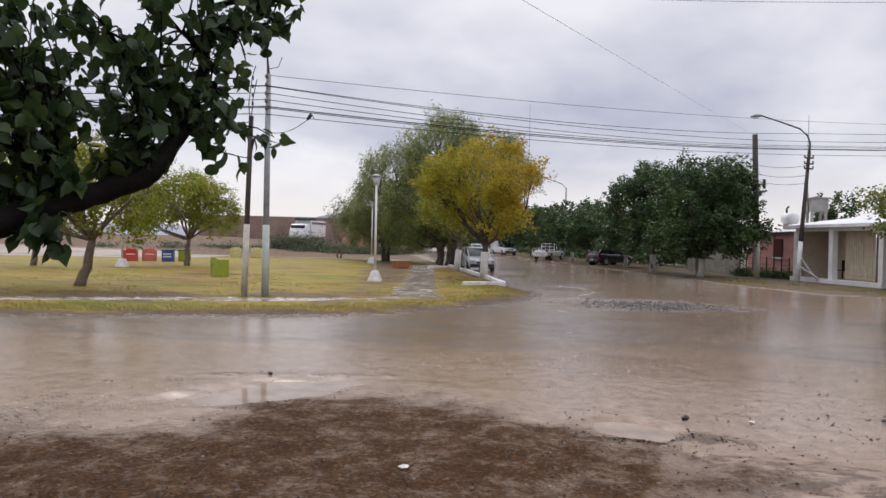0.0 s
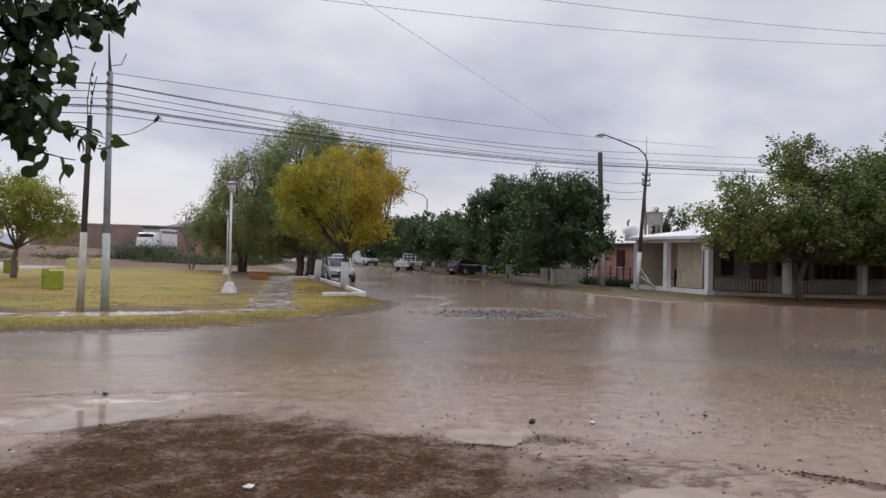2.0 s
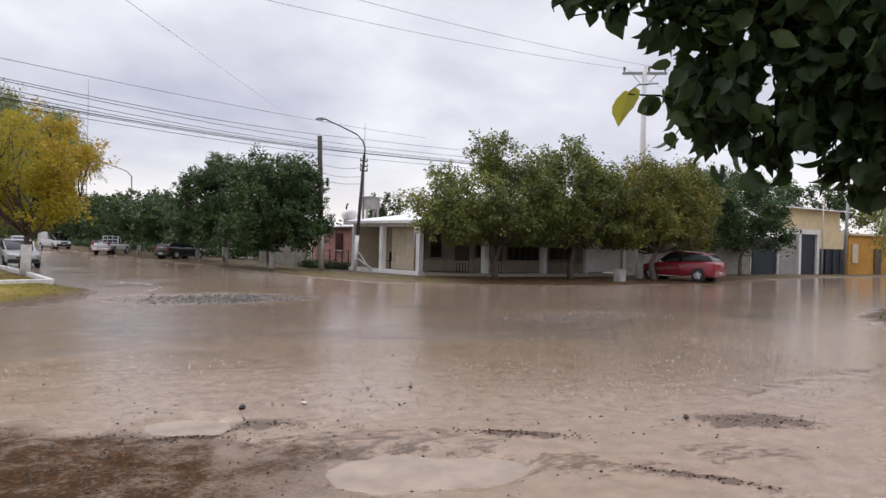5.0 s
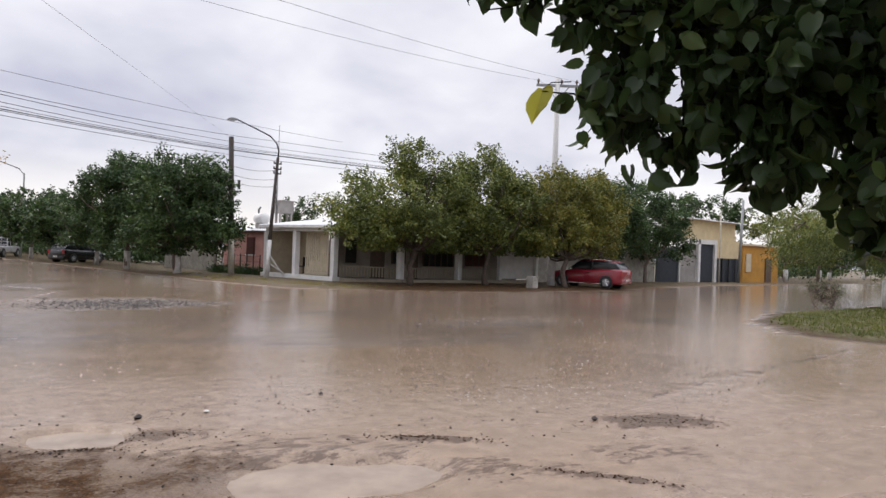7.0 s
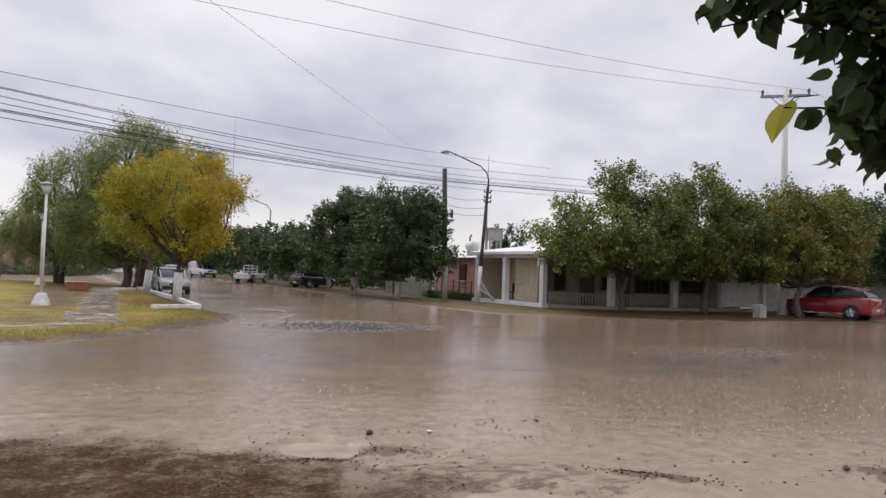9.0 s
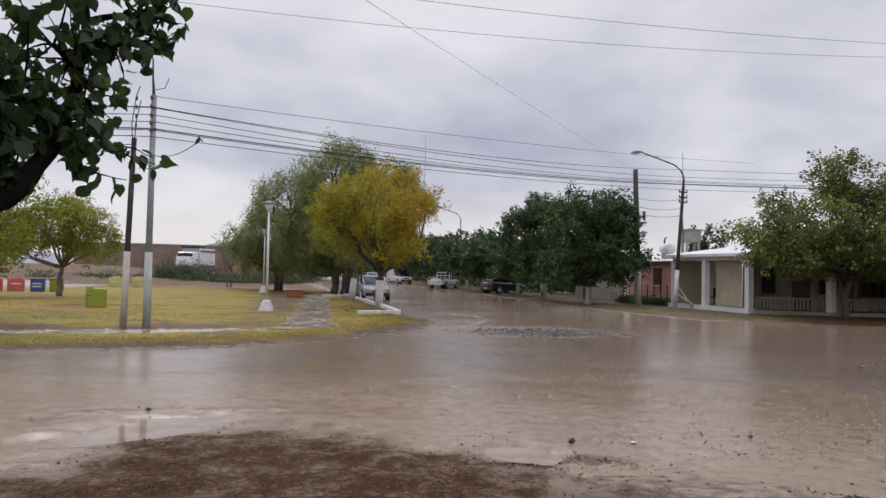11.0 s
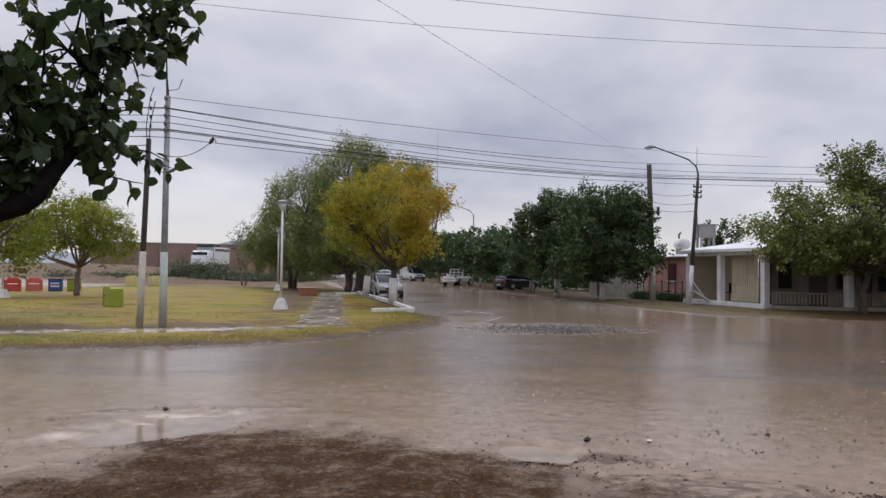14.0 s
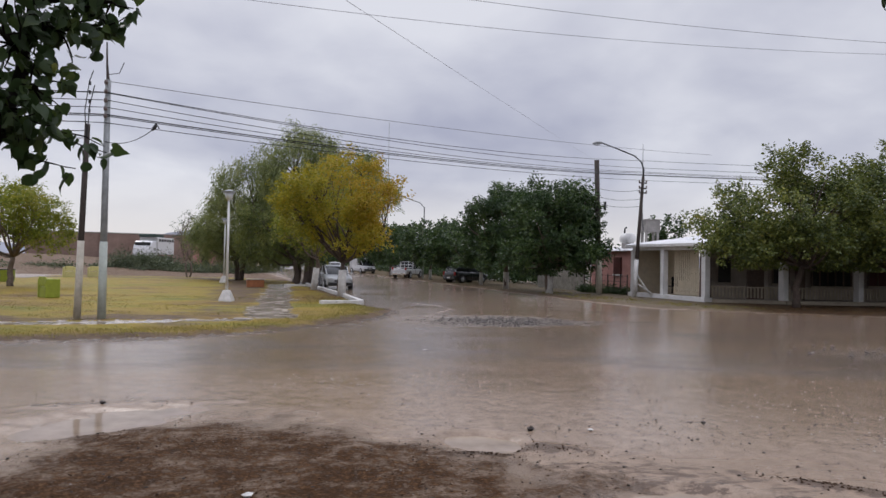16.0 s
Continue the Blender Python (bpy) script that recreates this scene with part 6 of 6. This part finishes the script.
    for s in (-1, 1):
        part("number_plate", Geo().box((s * (half + 0.045), 0, h * 0.3), (0.02, 0.4, 0.11)), M_PLATE, root)
    if kind == "van":
        part("cargo_panel", Geo().loft([section(f * half, width * 0.945, h * 0.5, h * 0.985, 0.1) for f in (-1.0, -0.6, -0.2, 0.12)]), colour, root, "white closed cargo panel", smooth=True)
    if kind == "suv":
        for side in (-1, 1):
            part("roof_rail", Geo().tube([(-0.7 * half, side * width * 0.36, h * 0.97), (-0.5 * half, side * width * 0.37, h * 1.005), (0.0, side * width * 0.37, h * 1.01), (0.15 * half, side * width * 0.36, h * 0.97)], 0.022, 6), M_CHROME, root)
    if kind == "pickup":
        part("load_bed", Geo().box((-0.55 * half, 0, h * 0.555), (half * 0.82, width * 0.8, 0.03)), M_PLASTIC, root)
        g = Geo()
        for dz in (0.62, 0.78, 0.95):
            g.tube([(-0.16 * half, -width * 0.4, h * dz), (-0.16 * half, width * 0.4, h * dz)], 0.025, 6)
        for dy in (-0.4, -0.13, 0.13, 0.4):
            g.tube([(-0.16 * half, width * dy, h * 0.55), (-0.16 * half, width * dy, h * 0.95)], 0.025, 6)
        part("roll_frame", g, M_WHITE, root)
    return root


def on_ground(x, y):
    return height(x, y)


TOWARD = heading((-U.x, -U.y))
AWAY = heading((U.x, U.y))
car("suv", pose(29.55, 28.45, on_ground(29.55, 28.45), 0, 0, 112), "dark red compact suv parked under the trees", M_CARRED, 4.37, 1.84, 1.62, "suv", 0.34)
car("hatchback", pose(5.75, 58.4, on_ground(5.75, 58.4), 0, 0, AWAY - 66), "black hatchback parked nose-in under the street trees", M_CARBLACK, 3.9, 1.68, 1.45)
car("hatchback", pose(-4.05, 43.6, on_ground(-4.05, 43.6), 0, 0, TOWARD), "silver white hatchback parked at the park kerb", M_CARSILVER, 3.95, 1.72, 1.5)
car("van", pose(-4.9, 93.5, on_ground(-4.9, 93.5), 0, 0, TOWARD + 12), "white delivery van standing in the side street", M_CARWHITE, 4.9, 1.9, 2.05, "van", 0.33)
car("hatchback", pose(-9.0, 97.0, on_ground(-9.0, 97.0), 0, 0, TOWARD), "white car parked behind the van", M_CARWHITE, 4.1, 1.7, 1.5)
car("hatchback", pose(0.2, 98.0, on_ground(0.2, 98.0), 0, 0, TOWARD), "dark car parked beside the van", M_CARBLACK, 4.1, 1.7, 1.5)
pk = car("pickup_truck", pose(0.95, 72.0, on_ground(0.95, 72.0), 0, 0, AWAY - 36), "white pickup parked with its tailgate to the crossing", M_CARWHITE, 5.0, 1.75, 1.75, "pickup", 0.35)
pk["category"] = "pickup truck"

# cattle lorry far behind the park
lz = height(-42.5, 122)
lorry = thing("lorry", pose(-42.8, 122.2, lz, 0, 0, 266) @ Matrix.Scale(1.3, 4), "white lorry with slatted cargo body and green tarpaulin", "truck")
part("cab", Geo().loft([section(x, 2.3, 0.7, z, 0.15) for x, z in ((1.6, 2.9), (1.9, 3.0), (2.9, 2.95), (3.4, 2.1), (3.55, 1.4))]), M_CARWHITE, lorry, smooth=True)
part("windscreen", Geo().box((3.2, 0, 2.4), (0.12, 2.0, 0.75)).moved(pose(0, 0, 0)), M_CARGLASS, lorry)
bedp = part("cargo_body", Geo().box((-1.3, 0, 2.35), (5.4, 2.4, 2.3), 0, 0.05), M_CARWHITE, lorry, "white slatted cargo body")
for k in range(6):
    for s in (-1, 1):
        part("opening", Geo().box((-3.5 + 0.85 * k, s * 1.205, 3.1), (0.6, 0.03, 0.35)), M_DARK, bedp)
part("tarpaulin", Geo().box((0.6, 0, 3.7), (2.6, 2.3, 0.4), 0, 0.12), M_TARP, lorry, "dark green tarpaulin")
part("bumper", Geo().box((3.6, 0, 0.75), (0.2, 2.2, 0.4), 0, 0.05), M_PLASTIC, lorry)
part("chassis", Geo().box((-0.5, 0, 0.9), (7.0, 0.9, 0.25)), M_PLASTIC, lorry)
for x in (2.7, -1.6, -2.7):
    for s in (-1, 1):
        wheel(lorry, x, s * 1.0, 0.5, 0.3, s)

# ---- park furniture ----


def bench(x, y, turn, colour, label, width=0.62):
    root = thing("park_bench", pose(x, y, height(x, y), 0, 0, turn), label, "bench", "painted benches in the park")
    for s in (-width / 2 - 0.07, width / 2 + 0.07):
        part("end_panel", Geo().box((s, 0, 0.38), (0.14, 0.55, 0.76), 0, 0.04), colour, root)
    part("seat", Geo().box((0, 0.02, 0.22), (width, 0.45, 0.44), 0, 0.02), colour, root)
    part("backrest", Geo().box((0, 0.24, 0.66), (width, 0.07, 0.36), 0, 0.02), colour, root)


bench(-14.1, 28.3, 135, M_GREENPLASTIC, "lime green concrete bench on the lawn")
bench(-25.6, 54.8, 20, M_YELLOWPAINT, "pale yellow bench at the lawn edge")
bench(-24.0, 55.4, 20, M_YELLOWPAINT, "pale yellow bench at the lawn edge")
bench(-27.2, 42.2, 25, M_REDPAINT, "red painted bench beside the lamp post")
bench(-26.2, 42.8, 25, plain("faded_red_paint", (0.55, 0.16, 0.12), 0.5, vary=0.2), "faded red bench beside the lamp post")
for x, y, mat, lab in ((-24.9, 42.9, M_BLUEPAINT, "blue litter bin with pale lettering bars"), (-24.1, 43.6, M_GREENPLASTIC, "lime green litter bin on the lawn")):
    b = thing("litter_bin", pose(x, y, height(x, y), 0, 0, 20), lab, "litter bin", "coloured bins in the park")
    part("box", Geo().box((0, 0, 0.38), (0.75, 0.6, 0.74), 0, 0.05), mat, b)
    part("rim", Geo().box((0, 0, 0.77), (0.8, 0.64, 0.05), 0, 0.015), M_PLASTIC, b)
    if mat is M_BLUEPAINT:
        for dz in (0.5, 0.32):
            part("writing_bar", Geo().box((0, -0.305, dz), (0.5, 0.01, 0.09)), M_WHITE, b)
blk = thing("orange_block", pose(-8.6, 41.5, height(-8.6, 41.5), 0, 0, 15), "orange brick block by the wet path", "block")
part("body", Geo().box((0, 0, 0.22), (1.0, 0.6, 0.44), 0, 0.04), M_ORANGEBOX, blk)
part("top", Geo().box((0, 0, 0.46), (1.06, 0.66, 0.05), 0, 0.015), M_CONCRETE, blk)
cube = thing("concrete_bin", pose(24.1, 27.3, height(24.1, 27.3), 0, 0, 10), "pale square concrete bin at the roadside", "bin")
part("body", Geo().box((0, 0, 0.3), (0.44, 0.44, 0.6), 0, 0.03), M_CONCRETE, cube)
part("rim", Geo().box((0, 0, 0.61), (0.48, 0.48, 0.05), 0, 0.012), M_CONCRETE, cube)
chair = thing("porch_chair", pose(*shift(P1, 0.9, 1.2), 0.16, 0, 0, 200), "dark plastic chair standing on the porch", "chair")
part("seat", Geo().box((0, 0, 0.42), (0.45, 0.45, 0.05), 0, 0.02), M_PLASTIC, chair)
part("backrest", Geo().box((0, 0.2, 0.7), (0.45, 0.05, 0.5), 0, 0.02), M_PLASTIC, chair)
for dx in (-0.18, 0.18):
    for dy in (-0.18, 0.18):
        part("leg", Geo().tube([(dx, dy, 0), (dx, dy, 0.42)], 0.02, 6), M_PLASTIC, chair)
# boards leaning at the lamp pole
lb = thing("leaning_boards", pose(13.5, 36.75, height(13.5, 36.75)), "pale weathered boards leaning beside the lamp pole", "board")
for k, (dx, dz) in enumerate(((0.5, 1.2), (0.75, 0.75))):
    part("board", Geo().tube([(dx, -0.1 * k, 0.02), (-0.35, 0, dz)], 0.05, 4), M_WHITEWASH, lb)

# ---- hedges, weeds and bushes ----


def bushes(name, spots, leaf, count, size, label, seed, template=LEAF_SMALL, droop=0.1):
    rng = np.random.default_rng(seed)
    pts = []
    total = sum(s[3] * s[4] for s in spots)
    for x, y, z, r, hgt in spots:
        m = int(count * r * hgt / total)
        p = rng.normal(size=(m, 3)) * np.array([r * 0.5, r * 0.45, hgt * 0.3])
        p[:, 2] = np.abs(p[:, 2]) + hgt * 0.25 * rng.uniform(0, 1, m)
        pts.append(np.array([x, y, z]) + p)
    ob = solo(name, leaves(rng, np.concatenate(pts), size, template, droop, 0.8), leaf, label, "bush", kind="stuff")
    return ob


rng0 = random.Random(5)
spots = []
for k in range(34):
    t = k / 33
    x, y = -31 + 13.5 * t + rng0.uniform(-1.5, 1.5), 79 + 3.5 * t + rng0.uniform(-3, 4)
    spots.append((x, y, height(x, y), rng0.uniform(1.2, 2.2), rng0.uniform(0.8, 1.6) * (1.5 if 0.1 < t < 0.35 else 1)))
bushes("weeds", spots, L_SHRUB, 24000, 0.21, "grey-green weeds on the rough ground behind the park", 71)
spots = [(-50 + 1.6 * k + rng0.uniform(-1, 1), 74 + rng0.uniform(-4, 6), 0.2, 1.6, rng0.uniform(0.5, 1.2)) for k in range(16)]
bushes("weeds", spots, L_SHRUB, 6000, 0.22, "grey-green weeds on the rough ground behind the park", 72)
spots = []
for k in range(60):
    q = Vector((12.6, 52, 0)).lerp(Vector((-3.4, 118, 0)), k / 59)
    spots.append((q.x + rng0.uniform(-0.5, 1.0), q.y, 0.0, 1.5, rng0.uniform(2.2, 3.2)))
bushes("hedge", spots, L_DARK, 26000, 0.3, "tall dark hedge behind the street trees", 73)
spots = [(-22 + 1.7 * k, 128 + rng0.uniform(-3, 3), 0.2, 2.4, rng0.uniform(3.5, 6)) for k in range(14)]
bushes("hedge", spots, L_DARK, 9000, 0.42, "dark far thicket at the end of the street", 74)
spots = [(14.0 - 0.3 * k + rng0.uniform(-0.2, 0.2), 39.7 + 0.55 * k, -0.12, 0.5, 0.7) for k in range(8)]
bushes("hedge", spots, L_DARK, 3500, 0.12, "low dark hedge before the pink house", 75)
spots = [(40 + 4.0 * k, 9.0 + 1.0 * k, 0.15, 2.6, 2.2) for k in range(22)]
bushes("hedge", spots, L_MID, 9000, 0.3, "green growth along the near side of the far road", 77)
spots = [(110 + rng0.uniform(-3, 3), 22 + 2.6 * k, 0.2, 3.0, 4.5) for k in range(12)]
bushes("hedge", spots, L_DARK, 7000, 0.42, "dark thicket where the main road ends", 78)
spots = [(60 + 2.4 * k, 42 + 0.5 * k, 0.1, 2.2, 3.0) for k in range(18)]
bushes("hedge", spots, L_DARK, 9000, 0.34, "dark roadside growth far along the road", 76)


def tufts(name, where, n, label, seed, hgt=(0.04, 0.12), width=0.012, mat=None):
    """Grass blades over a stretch of the ground."""
    rng = np.random.default_rng(seed)
    pts = where(rng, n)
    h0, kind0, mk = terrain(pts[:, 0], pts[:, 1])
    g = Geo()
    vs, fs = [], []
    for i in range(len(pts)):
        x, y, z = pts[i, 0], pts[i, 1], h0[i]
        for b in range(3):
            a0 = rng.uniform(0, 6.28)
            hh = rng.uniform(*hgt)
            dx, dy = math.cos(a0), math.sin(a0)
            ox, oy = rng.normal(size=2) * 0.05
            o = len(vs)
            vs += [(x + ox - dy * width, y + oy + dx * width, z - 0.01), (x + ox + dy * width, y + oy - dx * width, z - 0.01), (x + ox + dx * hh * 0.5, y + oy + dy * hh * 0.5, z + hh)]
            fs.append((o, o + 1, o + 2))
    return solo(name, g.add(vs, fs), mat or L_GRASS, label, "grass", kind="stuff")


def park_edge(rng, n):
    x = rng.uniform(-22, -0.2, n * 4)
    y = rng.uniform(9.5, 31, n * 4)
    d = inside(x, y, PARK)
    w = np.where(d > 0.15, np.exp(-((d - 0.8) / 0.8) ** 2) + 0.16 * (field(x, y, 0.8, 3, 91) > 0.48), 0)
    _, kd, _ = terrain(x, y)
    pick = (rng.uniform(size=n * 4) < w) & (kd == 2)
    return np.stack([x[pick], y[pick]], 1)[:n]


def park_far(rng, n):
    x, y = rng.uniform(-45, -3, n * 3), rng.uniform(18, 58, n * 3)
    d = inside(x, y, PARK)
    _, kd, _ = terrain(x, y)
    pick = (d > 0.5) & (kd == 2) & (field(x, y, 0.5, 3, 92) > 0.45)
    return np.stack([x[pick], y[pick]], 1)[:n]


def verge(rng, n):
    x, y = rng.uniform(8, 34, n * 6), rng.uniform(25, 42, n * 6)
    d = inside(x, y, RIGHT_BLOCK)
    pick = (d > 0.4) & (d < 3.2) & (field(x, y, 0.9, 3, 93) > 0.5) & ((x < 15.5) | (x > 33))
    return np.stack([x[pick], y[pick]], 1)[:n]


def corner(rng, n):
    x, y = rng.uniform(18, 42, n * 4), rng.uniform(4, 16, n * 4)
    d = inside(x, y, ISLAND)
    pick = (d > 0.35) & (d < 5)
    return np.stack([x[pick], y[pick]], 1)[:n]


tufts("grass", park_edge, 20000, "rough yellow-green grass along the lawn edge", 81, (0.015, 0.05), 0.011)
tufts("grass", park_far, 6000, "short autumn grass across the lawn", 82, (0.01, 0.026), 0.012)
tufts("grass", verge, 1800, "thin grass on the verge before the houses", 83, (0.04, 0.1), 0.016)
tufts("grass", corner, 7000, "green grass on the raised corner", 84, (0.03, 0.1), 0.018, L_GREENGRASS)

# ---- stones and clods ----


def lump(rng, size):
    d = np.array([(0, 0, 1), (0.9, 0, 0.3), (0.3, 0.85, 0.3), (-0.75, 0.5, 0.25), (-0.7, -0.55, 0.3), (0.3, -0.85, 0.25), (0.5, 0.3, -0.4), (-0.5, 0.1, -0.4), (0.1, -0.5, -0.4)])
    d = d * rng.uniform(0.7, 1.2, size=(9, 1)) * size * np.array([1, 1, 0.65])
    return d, [(0, 1, 2), (0, 2, 3), (0, 3, 4), (0, 4, 5), (0, 5, 1), (1, 6, 2), (2, 6, 7), (2, 7, 3), (3, 7, 4), (4, 7, 8), (4, 8, 5), (5, 8, 6), (5, 6, 1)]


def scatter(name, where, n, sizes, material, label, seed, sink=0.3):
    rng = np.random.default_rng(seed)
    pts = where(rng, n)
    h0, _, _ = terrain(pts[:, 0], pts[:, 1])
    vs, fs = [], []
    for i in range(len(pts)):
        s = sizes[0] + (sizes[1] - sizes[0]) * rng.uniform() ** 3
        d, f = lump(rng, s)
        t = rng.uniform(0, 6.28)
        o = len(vs)
        c, q = math.cos(t), math.sin(t)
        for p in d:
            vs.append((pts[i, 0] + p[0] * c - p[1] * q, pts[i, 1] + p[0] * q + p[1] * c, h0[i] + p[2] + s * (0.65 - sink - 0.25)))
        fs += [tuple(k + o for k in ff) for ff in f]
    return solo(name, Geo().add(vs, fs), material, label, "stones", kind="stuff")


def near_road(rng, n):
    x, y = rng.uniform(-6, 11, n * 4), rng.uniform(3.5, 13, n * 4)
    w = np.exp(-((y - 6.3 - 0.05 * x) / 2.2) ** 2) * np.where(x > 0, 1.0, 0.45)
    pick = rng.uniform(size=n * 4) < w
    return np.stack([x[pick], y[pick]], 1)[:n]


def dirt(rng, n):
    x, y = rng.uniform(-6, 6.5, n * 6), rng.uniform(2.8, 7.4, n * 6)
    _, _, mk = terrain(x, y)
    pick = (rng.uniform(size=n * 6) < 0.08 + mk["dark"] * 0.9) & (inside(x, y, SOIL) > -0.2)
    return np.stack([x[pick], y[pick]], 1)[:n]


def rubble(rng, n):
    a0 = rng.normal(size=(n, 2)) * np.array([1.15, 0.85]) + np.array([3.4, 21.3])
    b0 = rng.normal(size=(n // 4, 2)) * np.array([1.7, 0.7]) + np.array([11.6, 14.2])
    return np.concatenate([a0, b0])


def grit(rng, n):
    c0 = rng.normal(size=(n, 2)) * np.array([0.6, 0.35]) + np.array([5.6, 6.0])
    d0 = rng.normal(size=(n, 2)) * np.array([0.45, 0.3]) + np.array([-4.7, 5.7])
    e0 = rng.normal(size=(n, 2)) * np.array([1.3, 0.5]) + np.array([-0.5, 9.6])
    f0 = rng.normal(size=(2 * n, 2)) * np.array([2.4, 1.0]) + np.array([9.0, 10.2])
    g0 = rng.normal(size=(2 * n, 2)) * np.array([1.7, 0.8]) + np.array([6.6, 7.6])
    return np.concatenate([c0, d0, e0, f0, g0])


scatter("pebbles", near_road, 3200, (0.003, 0.02), M_STONE, "small dark pebbles strewn over the wet road edge", 95)
scatter("soil_clods", dirt, 4000, (0.003, 0.014), M_CLOD, "crumbs and clods of wet dark soil", 96)
scatter("rubble", rubble, 1300, (0.015, 0.06), M_RUBBLE, "broken asphalt lumps in the potholes", 97)
scatter("grit", grit, 330, (0.005, 0.02), M_GRIT, "pale grit washed together at the road edge", 98)


def strips(rng, n):
    out = []
    for cx, cy, rx, ry, turn, share in ((-4.35, 7.35, 0.3, 0.07, 8, 0.05), (-5.2, 6.2, 0.18, 0.08, 30, 0.04), (1.35, 5.95, 0.34, 0.13, -20, 0.2), (3.45, 4.82, 0.42, 0.06, -32, 0.25), (5.9, 4.35, 0.5, 0.2, -25, 0.3), (4.05, 3.35, 0.4, 0.05, -50, 0.12), (0.72, 5.75, 0.3, 0.05, -12, 0.13)):
        m = int(n * share)
        p = rng.normal(size=(m, 2)) * np.array([rx, ry]) * 0.75
        c, s = math.cos(radians(turn)), math.sin(radians(turn))
        out.append(np.stack([cx + p[:, 0] * c - p[:, 1] * s, cy + p[:, 0] * s + p[:, 1] * c], 1))
    return np.concatenate(out)


scatter("mud_clods", strips, 1150, (0.003, 0.016), M_CLOD, "dark lumps of mud dropped in strips on the road edge", 99)


def stone(x, y, size, mat, label, seed):
    rng = np.random.default_rng(seed)
    d, f = lump(rng, size)
    g = Geo().add(d, f)
    ob = solo("stone", g, mat, label, "stone", "single stones on the ground")
    ob.matrix_world = pose(x, y, height(x, y) + size * 0.25, 0, 0, seed * 40)


stone(-1.07, 4.62, 0.045, M_WHITEWASH, "pale smooth stone lying on dark soil", 1)
stone(-3.43, 7.87, 0.05, M_STONE, "dark angular stone on the wet road edge", 2)
stone(1.97, 6.62, 0.04, M_WHITEWASH, "small white stone on the wet road", 3)
stone(1.35, 6.64, 0.05, M_STONE, "dark stone beside the milky puddle", 4)
stone(5.31, 4.69, 0.05, M_STONE, "dark clod lying on wet mud", 5)
stone(3.33, 6.99, 0.035, M_STONE, "dark stone on the wet asphalt", 6)

# ---- fallen leaves ----
L_FALLEN = leafy("fallen_leaf", [(0.0, (0.05, 0.026, 0.013)), (0.6, (0.14, 0.07, 0.027)), (1.0, (0.3, 0.2, 0.04))], 0.5, 0.1, 0.6)


def fallen(places, size, label, seed):
    rng = np.random.default_rng(seed)
    h0, _, _ = terrain(places[:, 0], places[:, 1])
    g = leaves(rng, np.column_stack([places, h0 + 0.012]), size, LEAF_SMALL, 0.0, 0.08)
    g.pts[:, :, 2] = (h0 + 0.012)[:, None] + (g.pts[:, :, 2] - (h0 + 0.012)[:, None]) * 0.3
    solo("fallen_leaves", g, L_FALLEN, label, "leaves", kind="stuff")


lrng = np.random.default_rng(120)
lx, ly = lrng.uniform(14.5, 36, 16000), lrng.uniform(25, 33, 16000)
ld = inside(lx, ly, RIGHT_BLOCK)
lkeep = (ld > -0.9 + lrng.exponential(0.5, 16000) * -1) & (ld < 4.5) & (field(lx, ly, 0.7, 3, 94) > 0.42)
fallen(np.stack([lx, ly], 1)[lkeep][:5200], 0.09, "brown wet leaves fallen along the verge before the house", 121)
la = lrng.normal(size=(1500, 2)) * np.array([1.5, 1.6]) + np.array([-3.0, 31.6])
fallen(la[inside(la[:, 0], la[:, 1], PARK) > 0.1], 0.09, "yellow leaves fallen under the golden tree", 122)
